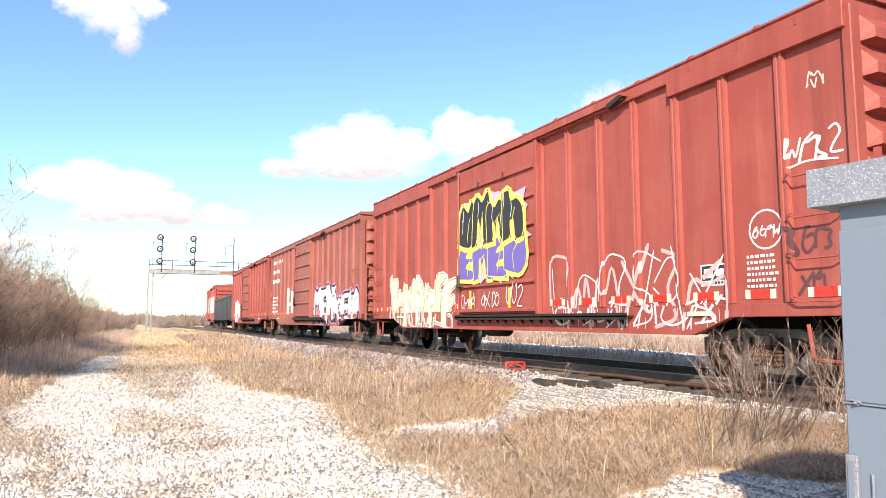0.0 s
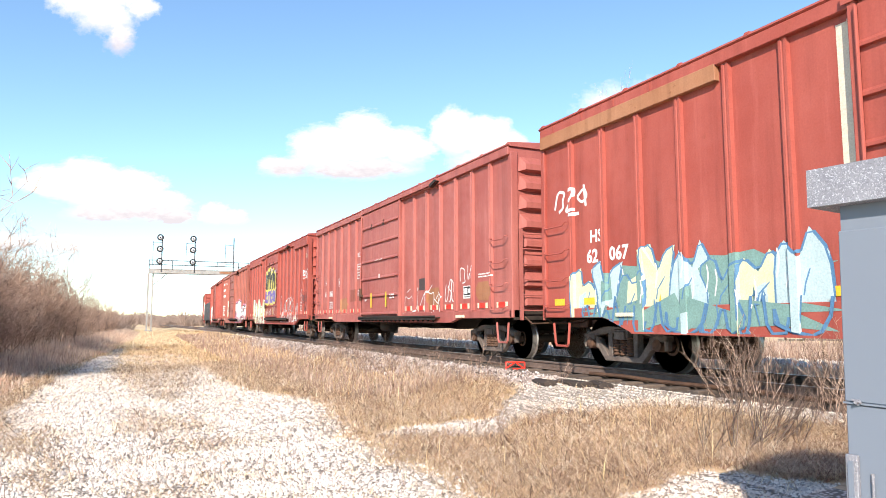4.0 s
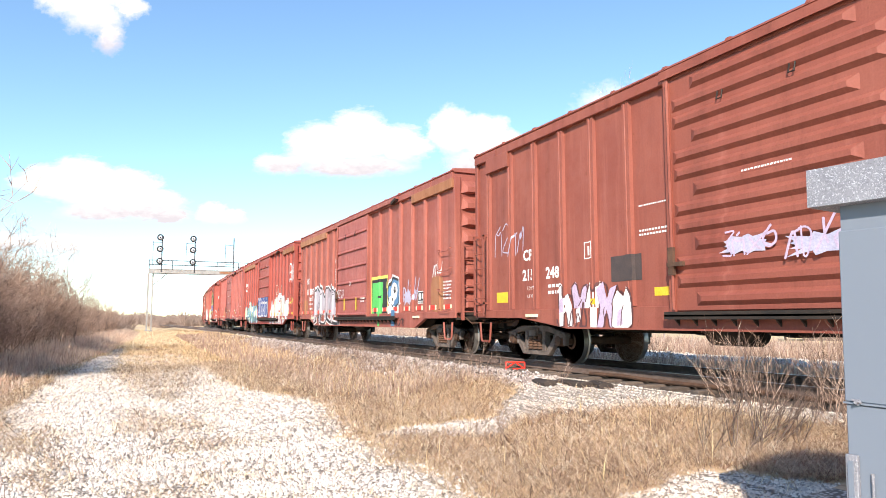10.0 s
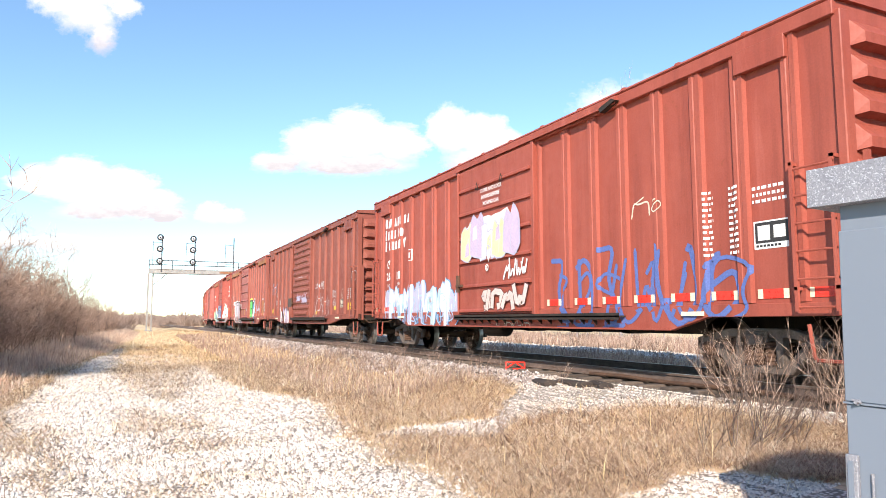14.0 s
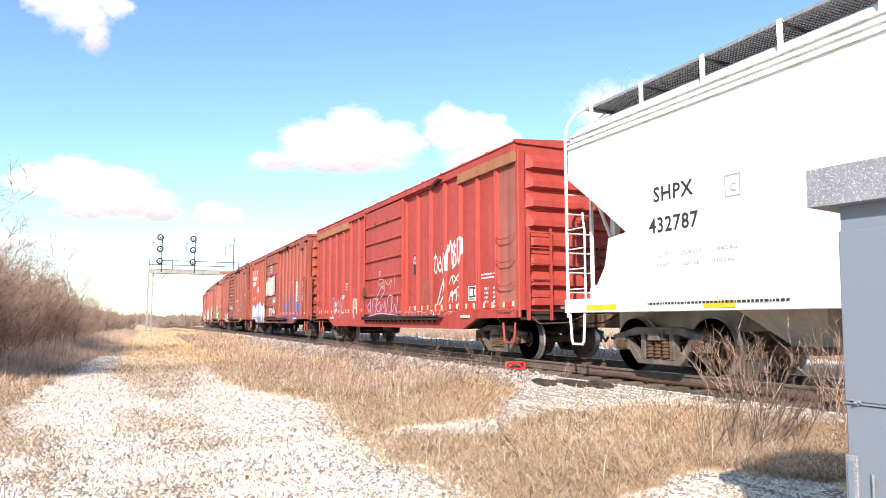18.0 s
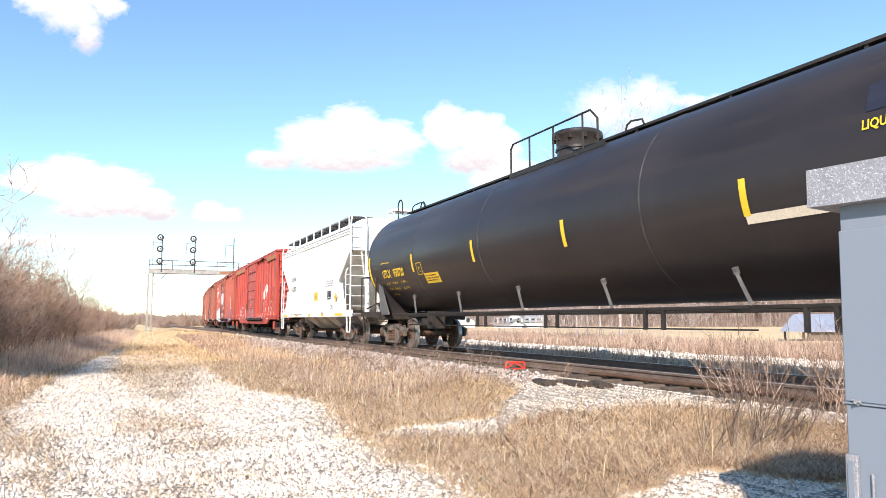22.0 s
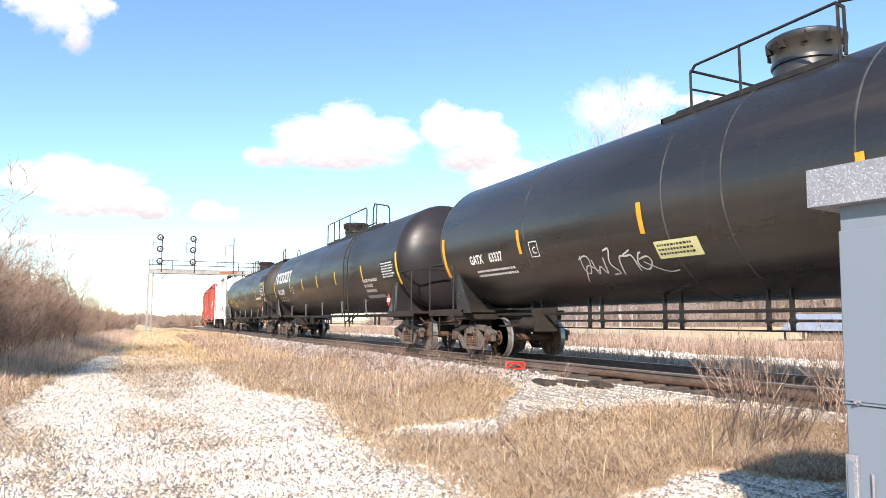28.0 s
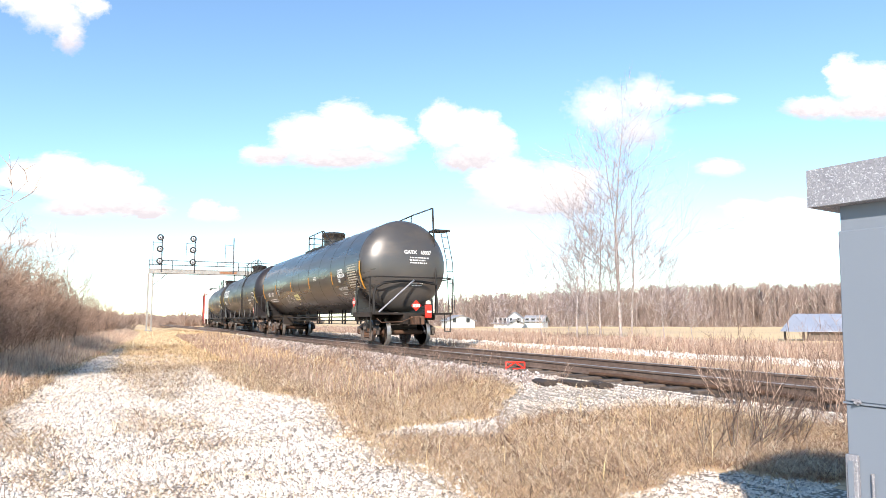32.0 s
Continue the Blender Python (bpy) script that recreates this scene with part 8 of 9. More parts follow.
    paint("faded_patch", [bar(0, 0.8, 0, 0.95)], 14.1, 1.05, RUST_RED, "faded red patch")
    paint("stencil", bars(rnd, 0.6, 0.8, 7, 0), 14.2, 1.15, LW)
    # rusty, green and grey
    _, paint, _ = boxcar("boxcar", "rusty red boxcar with green and grey graffiti", -31.05, 16.0, RUST_RED, 7, 7, (6.1, 9.65), plate=RUST, door_colour=PINK, top=4.53)
    paint("lettering", [text_at("HS", 0.34, bold=0.01)], 1.02, 2.42, LW)
    paint("lettering", [text_at("61", 0.34, bold=0.01), text_at("197", 0.34, 0.72, bold=0.01)], 1.02, 1.95, LW)
    paint("rust_patch", [bar(0, 0.7, 0, 0.62)], 0.55, 1.1, RUST)
    paint("stencil", [text_at("204300", 0.12, 0, 0, bold=0.002), text_at("63700", 0.12, 0.07, -0.2, bold=0.002)], 1.72, 1.50, LW)
    paint("graffiti", hand(5, 0.55, 0.22, rnd, 0.022), 1.62, 1.68, S_WHITE, "small white tag")
    paint("graffiti", hand(4, 0.42, 0.16, rnd, 0.022) + shifted(hand("REKO", 0.4, 0.16, rnd, 0.022), 0.02, -0.2), 2.02, 1.05, S_WHITE, "small white tag")
    door_stencils(paint, rnd)
    p = shifted(piece(3.45, 1.5, rnd, 4, [(0, 0.24), (1, 0.12)], [2, 2, 3], 1), 0.12, 0.02) + shifted(hand("BURN", 0.75, 0.2, rnd, 0.022, 4, 0.05, 0.06), 0.55, 0.28) + shifted(hand("ONE", 0.6, 0.2, rnd, 0.022, 4, 0.05, 0.06), 0.6, 0.04)
    paint("graffiti", p, 2.55, 0.66, [S_WHITE, S_BLACK, S_SILVER, S_GREY, S_BLACK], "grey graffiti with black and white outlines")
    paint("graffiti", hand(4, 0.8, 0.3, rnd, 0.026), 6.3, 1.66, S_WHITE)
    for u in (7.13, 8.49):
        paint("door_handle", [bar(0, 0.14, 0, 0.42)], u, 1.2, YELLOW, "yellow door handle")
    paint("stencil", bars(rnd, 0.5, 0.2, 2), 9.0, 1.42, LW)
    paint("stencil", [disc(0.075, 0, 0, 0), disc(0.05, 0, 0, 1)], 7.85, 2.12, [LW, PINK])
    p = [bar(0, 1.55, 0, 1.62, 0), bar(0.06, 1.50, 0, 1.52, 1), bar(0.10, 1.10, -0.02, 1.42, 2)]
    p += [([(0.25, 0.38), (0.5, 0.38), (0.38, 0.68)], [(0, 1, 2)], 3), ([(0.7, 0.95), (0.98, 1.02), (0.94, 0.92)], [(0, 1, 2)], 3), ([(0.95, 0.3), (1.5, 0.3), (1.5, 0.42), (1.2, 0.9), (1.12, 0.9)], [(0, 1, 2, 3, 4)], 3)]
    paint("graffiti", p, 9.72, 0.62, [S_YELLOW, S_BLACK, S_GREEN, S_BLACK], "bright green block letter with yellow outline")
    pent = [(0.02, 0.62), (0.42, 1.12), (1.05, 0.98), (1.12, 0.30), (0.45, 0.10)]
    mid = (0.6, 0.6)
    p = [([(mid[0] + (a - mid[0]) * k, mid[1] + (b - mid[1]) * k) for a, b in pent], [(0, 1, 2, 3, 4)], s) for k, s in ((1.12, 0), (1.0, 1), (0.84, 2))]
    p += [disc(0.27, 0.56, 0.66, 3), disc(0.17, 0.42, 0.42, 3), disc(0.10, 0.60, 0.70, 4), disc(0.05, 0.42, 0.42, 4), disc(0.04, 0.63, 0.73, 5), bar(0.42, 0.72, -0.45, 0.1, 2)]
    paint("graffiti", p, 11.25, 1.05, [S_WHITE, S_BLACK, S_STEEL, S_WHITE, S_BLACK, S_WHITE], "blue and white many-sided emblem")
    paint("graffiti", [blob(0.75, 0.42, rnd, 0, 20, 0.3, 0.2)] + hand(4, 0.95, 0.7, rnd, 0.05), 12.55, 1.30, S_SKYGREY, "pale lilac tag")
    paint("graffiti", hand(3, 0.34, 0.3, rnd, 0.022), 11.0, 1.8, S_YELLOW)
    paint("graffiti", hand(5, 0.85, 0.2, rnd, 0.028), 11.9, 0.70, S_BLACK)
    paint("graffiti", [disc(0.13, 0.1 + k * 0.16, 0.1 + 0.04 * (k % 2), 0, 12) for k in range(6)], 11.2, 1.02, S_WHITE, "white bubble marks")
    paint("capacity_plate", capacity_box(0.5, 0.34), 13.63, 1.30, [LW, LB])
    paint("rust_patch", [blob(0.85, 0.95, rnd, 0, 14, 0.05)], 14.5, 1.05, RUST)
    paint("graffiti", hand(3, 0.6, 0.45, rnd, 0.03), 14.6, 1.95, S_WHITE, "white sprayed tag")
    paint("stencil", bars(rnd, 0.5, 0.5, 6), 15.3, 1.35, LW)
    # dark brown
    _, paint, _ = boxcar("boxcar", "dark brown boxcar with a ribbed door", -48.25, 16.0, BROWN, (0.55, 1.5, 2.43, 3.37, 4.3, 5.24), (10.77, 11.71, 12.64, 13.56, 14.5, 15.43), (6.2, 9.7), door_kind="ribs", reflectors="", ribs=9, top=4.6, plate=BROWN, plates=((0.55, 1.5), (14.5, 15.43)), plate_drop=0.36, side_ladder=True, sill=(0.70, 3.5, 1.9), post_w=0.15)
    paint("graffiti", hand(4, 1.2, 0.7, rnd, 0.028), 0.8, 2.2, S_SKYGREY, "pale blue sprayed tag")
    paint("lettering", [text_at("CP", 0.30, bold=0.01)], 1.95, 2.05, LW)
    paint("lettering", [text_at("215", 0.30, bold=0.01), text_at("248", 0.30, 0.85, bold=0.01)], 1.92, 1.65, LW)
    paint("stencil", [text_at("LD LMT", 0.10), text_at("LT WT", 0.10, 0.0, -0.16)] + shifted(bars(rnd, 0.5, 0.24, 2), 0.75, -0.14), 2.1, 1.45, LW)
    for u, z, w, h in ((0.85, 1.22, 0.5, 0.22), (4.0, 1.12, 0.46, 0.10), (5.75, 1.22, 0.46, 0.13), (10.2, 1.1, 0.5, 0.12), (13.0, 1.25, 0.5, 0.14), (14.8, 1.22, 0.55, 0.26)):
        paint("reflector_plate", [bar(0, w, 0, h)], u, z, YELLOW, "yellow reflector plate")
    paint("graffiti", piece(2.0, 0.85, rnd, 5, [(0, 0.05)], [1, 2], 0), 3.25, 0.66, [S_MAROON, S_WHITE, S_LILAC], "white graffiti with dark outlines")
    paint("repair_patch", [bar(0, 0.75, 0, 0.42)], 4.73, 1.48, PRIMER)
    paint("stencil", frame_box(0.28, 0.30) + [bar(0.1, 0.18, 0.06, 0.22)], 4.0, 1.92, LW)
    paint("stencil", bars(rnd, 0.7, 0.05, 1), 5.45, 2.62, LW)
    paint("stencil", bars(rnd, 0.7, 0.13, 2), 5.45, 2.15, LW)
    paint("graffiti", [blob(0.8, 0.24, rnd, 0, 22, 0.3, 0.15)] + hand(4, 0.85, 0.34, rnd, 0.03, 1), 7.2, 1.7, [S_SKYGREY, S_LILAC], "pale lilac tag")
    paint("graffiti", [blob(1.1, 0.26, rnd, 0, 24, 0.3, 0.15)] + hand(6, 1.15, 0.44, rnd, 0.03, 1), 8.2, 1.6, [S_SKYGREY, S_LILAC], "pale lilac tag")
    paint("stencil", bars(rnd, 0.9, 0.05, 1), 7.6, 2.75, LW)
    paint("graffiti", hand(5, 2.4, 1.1, rnd, 0.022, 0, 0.0, 0.2) + shifted(hand(7, 1.7, 0.32, rnd, 0.02), 0.1, 1.18), 10.0, 0.95, S_WHITE, "thin white scrawled drawing")
    paint("graffiti", hand("ROOD", 0.65, 0.26, rnd, 0.022) + shifted(hand(4, 0.65, 0.24, rnd, 0.02), 0.05, -0.32), 12.8, 1.72, S_WHITE)
    paint("graffiti", [disc(0.17, 0.18, 0.16, 0), disc(0.15, 0.18, 0.16, 1), disc(0.02, 0.12, 0.2, 2), disc(0.02, 0.24, 0.2, 2), bar(0.1, 0.26, 0.08, 0.10, 2)], 13.98, 1.68, [S_BEIGE, BROWN, S_BEIGE], "pale round doodle")
    paint("capacity_plate", capacity_box(0.48, 0.32), 13.87, 1.32, [S_BEIGE, LB])
    paint("stencil", bars(rnd, 0.6, 0.40, 6), 14.8, 1.6, LW)
    paint("graffiti", hand(1, 0.3, 0.4, rnd, 0.02), 15.45, 2.2, S_WHITE)
    # orange red
    _, paint, half = boxcar("boxcar", "orange red boxcar with pale blue graffiti", -66.1, 15.95, OXIDE, (0.65, 1.44, 2.2, 3.0, 3.81, 4.58, 5.4), (10.55, 11.37, 12.14, 12.96, 13.77, 14.51, 15.3), (6.2, 9.6), top=4.57, post_w=0.19, plate=OXIDE, plates=((0.65, 1.44), (14.51, 15.3)), plate_drop=0.34, side_ladder=True, sill=(0.70, 2.8, 2.1))
    for v, w, row in ((3.66, 2.05, "oa/abi/a"), (3.30, 1.55, "pabib io"), (2.96, 1.7, "p aib//v")):
        paint("lettering", block_row(w, 0.25, row), 0.85, v, LW, "row of white block shapes")
    paint("lettering", [text_at("CP", 0.34, bold=0.01)], 1.02, 2.42, LW)
    paint("lettering", [text_at("216", 0.32, bold=0.01), text_at("198", 0.32, 0.80, bold=0.01)], 0.98, 2.06, LW)
    paint("stencil", [text_at("LD LMT", 0.11, bold=0.002), text_at("LT WT", 0.11, 0.0, -0.18, bold=0.002), text_at("217900", 0.12, 0.84, 0.02, bold=0.002), text_at("68100", 0.12, 0.88, -0.16, bold=0.002)], 1.02, 1.86, LW)
    paint("stencil", frame_box(0.31, 0.33) + [bar(0.11, 0.2, 0.08, 0.24)], 2.8, 2.52, LW)
    p = piece(5.1, 1.15, rnd, 10, [(0, 0.06)], [1, 2, 3, 5, 1], 4, 5) + shifted(hand(8, 4.9, 0.8, rnd, 0.03, 4), 0.1, 0.15)
    paint("graffiti", p, 0.95, 0.68, [S_STEEL, S_SKYGREY, S_LIGHT, S_SEA, S_SKY, S_WHITE], "pale blue and white graffiti")
    paint("stencil", [text_at("CLOSE AND LOCK", 0.115, bold=0.003), text_at("DOORS BEFORE", 0.115, 0.05, -0.15, bold=0.003), text_at("MOVING CAR", 0.115, 0.13, -0.30, bold=0.003)], 7.42, 3.70, LW, "white stencilled warning")
    p = [blob(2.6, 1.1, rnd, 0, 44, 0.3, 0.1)] + shifted(piece(2.5, 1.0, rnd, 5, [(1, 0.03)], [2, 3, 0], 1), 0.05, 0.05)
    paint("graffiti", p, 6.5, 2.12, [S_WHITE, S_SKYGREY, S_CREAM2, S_LILAC], "white and yellow graffiti")
    paint("graffiti", hand(4, 0.95, 0.42, rnd, 0.05), 8.45, 1.72, S_WHITE, "white sprayed tag")
    paint("graffiti", burner(4, 1.9, 0.5, rnd, 0.13, 0.02, 0, [1]), 7.45, 1.08, [S_MAROON, S_BLUSH], "pale graffiti lettering")
    paint("graffiti", hand(6, 1.5, 0.16, rnd, 0.02), 7.8, 0.68, S_BEIGE)
    paint("stencil", [disc(0.075, 0, 0, 0), disc(0.05, 0, 0, 1), bar(-0.015, 0.015, -0.035, 0.035, 2)], 7.72, 2.0, [LW, OXIDE, LW])
    paint("graffiti", hand(6, 4.3, 1.3, rnd, 0.085, 0, 0.0, 0.12) + hand(7, 4.4, 1.0, rnd, 0.07, 0, 0.1, 0.15), 10.1, 0.72, S_VIVID, "blue outline graffiti")
    paint("graffiti", hand(2, 0.8, 0.3, rnd, 0.025), 12.3, 2.45, S_BEIGE)
    paint("capacity_plate", capacity_box(0.54, 0.36), 14.65, 1.75, [LW, LB])
    paint("stencil", bars(rnd, 0.14, 0.95, 12) + shifted(bars(rnd, 0.2, 0.95, 12), 0.42, 0), 13.85, 1.7, LW)
    paint("stencil", bars(rnd, 0.55, 0.26, 3), 14.65, 2.32, LW)
    # bright red
    _, paint, _ = boxcar("boxcar", "bright red boxcar with white scrawled tags", -83.75, 16.05, SCARLET, 7, 7, (6.4, 9.85), plate=RUST, tall_rear_panel=RUST_RED, top=4.55)
    paint("graffiti", hand(5, 1.7, 0.85, rnd, 0.035), 2.1, 0.95, S_SILVER, "grey sprayed tag")
    paint("graffiti", [blob(0.6, 0.75, rnd, 0, 16, 0.2)] + shifted(scrawl(0.5, 0.6, rnd, 4, 0.03, 1), 0.05, 0.05), 4.75, 0.9, [S_BEIGE, S_MAROON])
    paint("stencil", bars(rnd, 0.22, 0.3, 3), 3.9, 1.9, LW)
    paint("graffiti", hand(6, 2.7, 0.6, rnd, 0.035) + [ribbon([(0.9, 0.5), (1.5, 0.95), (1.7, 0.7), (1.3, 0.5)], 0.035), ribbon([(0.1, -0.05), (1.2, 0.05), (2.6, -0.02)], 0.03)], 6.8, 1.02, S_LILAC, "pale lilac tag")
    paint("graffiti", hand("RMI", 1.7, 0.40, rnd, 0.028), 7.9, 1.75, S_HAZE, "faint pink tag")
    paint("stencil", [disc(0.075, 0, 0, 0), disc(0.05, 0, 0, 1)], 8.0, 2.3, [LW, SCARLET])
    paint("graffiti", [disc(0.17, 0.17, 0.40, 0), disc(0.13, 0.17, 0.40, 1), bar(0.10, 0.24, 0.0, 0.3, 0), disc(0.04, 0.17, 0.4, 2)], 10.3, 2.1, [S_BLACK, S_PINK, S_BLACK], "small face-like mark")
    paint("repair_patch", [bar(0, 0.8, 0, 0.82)], 10.9, 1.08, OXIDE)
    paint("graffiti", hand(3, 0.85, 0.55, rnd, 0.05) + [ribbon([(0.15, -0.95), (0.3, -0.7), (0.55, -0.25), (0.75, -0.15), (0.78, -0.4), (0.5, -0.7), (0.25, -0.9), (0.12, -0.75), (0.1, -1.1)], 0.05)], 11.75, 2.05, S_WHITE, "white scrawled tags")
    paint("graffiti", hand(3, 0.85, 0.75, rnd, 0.055, 0, 0.1, 0.16) + shifted(hand(2, 0.6, 0.32, rnd, 0.04), 0.1, -0.42) + shifted(hand(3, 0.65, 0.40, rnd, 0.04), 0.12, -0.9), 12.55, 2.15, S_WHITE, "white scrawled tags")
    paint("capacity_plate", capacity_box(0.5, 0.34), 13.75, 1.30, [LW, LB])
    paint("stencil", bars(rnd, 0.72, 0.16, 2), 14.4, 1.75, LW)
    paint("stencil", bars(rnd, 0.18, 0.5, 5) + shifted(bars(rnd, 0.2, 0.5, 5), 0.4, 0), 14.55, 1.1, LW)
    paint("graffiti", hand(15, 3.6, 0.13, rnd, 0.016), 9.4, 0.98, S_HAZE)
    build_tail(rnd)


def on_head(root, pieces, x, z, r, zc, seam, mats, name="lettering"):
    """Lays lettering on the rounded rear head; u runs to the right as seen from behind."""
    sh = Shape()
    for vs, fs, slot in pieces:
        pts = []
        for u, v in vs:
            a, b = x + u, z + v
            k = max(1 - (a * a + (b - zc) ** 2) / (r * r), 0.0)
            pts.append((a, -seam - 0.74 * math.sqrt(k) - 0.008 - 0.002 * slot, b))
        sh.add(pts, fs, slot)
    return part(name, sh, mats, root)




def placard(root, x, y, z, s, mats, text, face="side", label="red diamond placard"):
    """A diamond hazard placard on its holder."""
    pcs = [diamond(s, 0), ([(s * 0.34, s * 0.72), (s * 1.66, s * 0.72), (s * 1.66, s * 1.28), (s * 0.34, s * 1.28)], [(0, 1, 2, 3)], 1), text_at(text, s * 0.55, s * 0.42, s * 0.80, 2)]
    sh = Shape()
    for vs, fs, slot in pcs:
        for f in fs:
            if face == "side":
                sh.add([(x - 0.012 - 0.0015 * slot, y - vs[i][0], z + vs[i][1]) for i in f], [tuple(range(len(f)))], slot)
            else:
                sh.add([(x + vs[i][0], y - 0.012 - 0.0015 * slot, z + vs[i][1]) for i in f], [tuple(range(len(f)))], slot)
    back = Shape().box(x - 0.01, x, y - 2 * s, y, z, z + 2 * s) if face == "side" else Shape().box(x, x + 2 * s, y - 0.01, y, z, z + 2 * s)
    pl = part("placard_holder", Shape().prism([(y, z + s), (y - s, z), (y - 2 * s, z + s), (y - s, z + 2 * s)], "x", x - 0.01, x) if face == "side" else Shape().prism([(x, z + s), (x + s, z), (x + 2 * s, z + s), (x + s, z + 2 * s)], "y", y - 0.01, y), GALV, root)
    part("placard", sh, mats, pl, label)


def ladder(root, name, pts, width_vec, rungs, material, r=0.022):
    """Two rails through pts, side by side, with rungs."""
    w = Vector(width_vec)
    a = [Vector(p) for p in pts]
    lad = part(name, Shape().tube(a, r, 6).tube([p + w for p in a], r, 6), material, root)
    total = sum((q - p).length for p, q in zip(a, a[1:]))
    for k in range(rungs):
        d = total * (k + 0.5) / rungs
        for p, q in zip(a, a[1:]):
            if d <= (q - p).length:
                m = p.lerp(q, d / (q - p).length)
                break
            d -= (q - p).length
        part("rung", Shape().rod(m, m + w, r * 0.7, n=6), material, lad)
    return lad


def build_tail(rnd):
    # white hopper
    root, paint = hopper_car("covered_hopper", "white covered hopper car with roof walkway", -107.4)
    paint("lettering", [text_at("SHPX", 0.32, bold=0.004, width=1.0, space=1.08)], 2.36, 2.65, LB)
    paint("lettering", [text_at("432787", 0.32, bold=0.004, width=0.98, space=1.08)], 2.25, 2.18, LB)
    paint("stencil", [text_at("LD LMT", 0.09), text_at("222400 LB", 0.09, 0.5), text_at("100400 KG", 0.09, 1.1), text_at("LT WT", 0.09, 0, -0.16), text_at("53600 LB", 0.09, 0.5, -0.16), text_at("24300 KG", 0.09, 1.1, -0.16)], 2.4, 1.80, S_GREY)
    paint("stencil", frame_box(0.26, 0.30, 0.014) + [text_at("C", 0.16, 0.08, 0.07)], 3.75, 2.5, S_GREY)
    paint("notice", [bar(0, 0.62, 0, 0.36, 0)] + shifted(bars(rnd, 0.4, 0.2, 3, 1), 0.1, 0.08), 6.6, 1.65, [YELLOW, LB], "yellow notice")
    paint("stencil", bars(rnd, 1.3, 0.26, 3), 8.35, 2.15, S_GREY)
    paint("capacity_plate", [bar(0, 0.5, 0, 0.34, 0), bar(0.23, 0.25, 0.1, 0.34, 1), bar(0.04, 0.46, 0.06, 0.08, 1)], 8.7, 1.66, [LB, LW])
    paint("stencil", bars(rnd, 0.5, 0.18, 3), 9.1, 1.27, S_GREY)
    paint("stencil", bars(rnd, 3.0, 0.07, 1), 2.2, 1.06, LB)
    for u, w in ((0.66, 0.8), (3.32, 0.55), (5.7, 0.45), (7.85, 0.45), (9.92, 1.0)):
        paint("reflector_plate", [bar(0, w, 0, 0.09)], u, 1.02, YELLOW, "yellow reflector strip")
    paint("stencil", bars(rnd, 0.3, 0.1, 1), 7.9, 1.08, LB)
    placard(root, -1.56, 5.93 - 9.79, 1.52, 0.19, [YELLOW, YELLOW, LB], "1495", label="yellow diamond placard")
    # first tank car, with the long roof walkway
    root, paint, railing, (r, zc, seam, top) = tank_car("tank_car", "black tank car with yellow lettering and roof walkway", -124.55, 9.2, 8.4, marks=YELLOW, stripes=(0.05, 3.64, 7.3, 10.95, 15.03, 18.4), r=1.6, zc=2.74, rear_end=TAN_BLACK, seams=(0.0, 3.8, 7.66, 13.1, 18.4))
    railing(-0.82, 1.3, -1.92, 4.90, (0.5, -0.43, -1.45), (0.10, 0.22))
    railing(0.82, 1.35, 0.2, 4.75, ())
    paint("lettering", [text_at("UTLX", 0.34, bold=0.01, width=0.8), text_at("950720", 0.34, 0.93, bold=0.01, width=0.8)], 1.2, 2.15, YELLOW)
    paint("stencil", bars(rnd, 0.9, 0.07, 1), 1.2, 2.55, YELLOW)
    paint("stencil", [text_at("LD LMT", 0.105), text_at("161100 LB", 0.105, 0.50), text_at("73 050 KG", 0.105, 1.22), text_at("LT WT", 0.105, 0.05, -0.20), text_at("101900 LB", 0.105, 0.50, -0.20), text_at("46 250 KG", 0.105, 1.22, -0.20), text_at("NEW 8-97", 0.105, 0.12, -0.40)], 1.25, 1.95, YELLOW)
    paint("stencil", shifted(frame_box(0.34, 0.34), 0, 0) + [text_at("C", 0.2, 0.1, 0.08)], 3.95, 2.1, YELLOW)
    paint("notice", [bar(0, 0.9, 0, 0.30, 0)] + shifted(bars(rnd, 0.8, 0.22, 3, 1), 0.05, 0.04), 4.32, 1.85, [YELLOW, LB], "yellow emergency notice")
    paint("lettering", [text_at("LIQUEFIED PETROLEUM GAS", 0.155, bold=0.004, width=0.82)], 16.72, 2.92, YELLOW)
    paint("notice", [bar(0, 1.15, 0, 0.62, 0)] + shifted(bars(rnd, 1.05, 0.52, 6, 1), 0.05, 0.05), 17.0, 2.18, [LB, LW], "white printed panel")
    paint("notice", [bar(0, 0.5, 0, 0.15, 0)] + shifted(bars(rnd, 0.42, 0.08, 1, 1), 0.04, 0.035), 17.6, 1.98, [LW, MARK_RED], "white and red notice")
    paint("paint_panel", [bar(0, 1.75, 0, 0.36, 0)], 16.75, 3.12, S_DEEP, "dark blue painted panel")
    paint("paint_panel", [bar(0, 1.75, 0, 0.13, 0)], 15.05, 2.1, S_BEIGE, "pale painted bar")
    paint("capacity_plate", capacity_box(0.5, 0.38), 16.4, 1.62, [LW, LB])
    part("walkway", Shape().box(-0.32, 0.32, -seam - 0.25, seam - 0.2, top + 0.05, top + 0.10), TANK_IRON, root)
    for y in np.linspace(-seam + 0.2, seam - 0.6, 9):
        part("walkway_support", Shape().box(-0.30, 0.30, y - 0.03, y + 0.03, top - 0.05, top + 0.05), TANK_IRON, root)
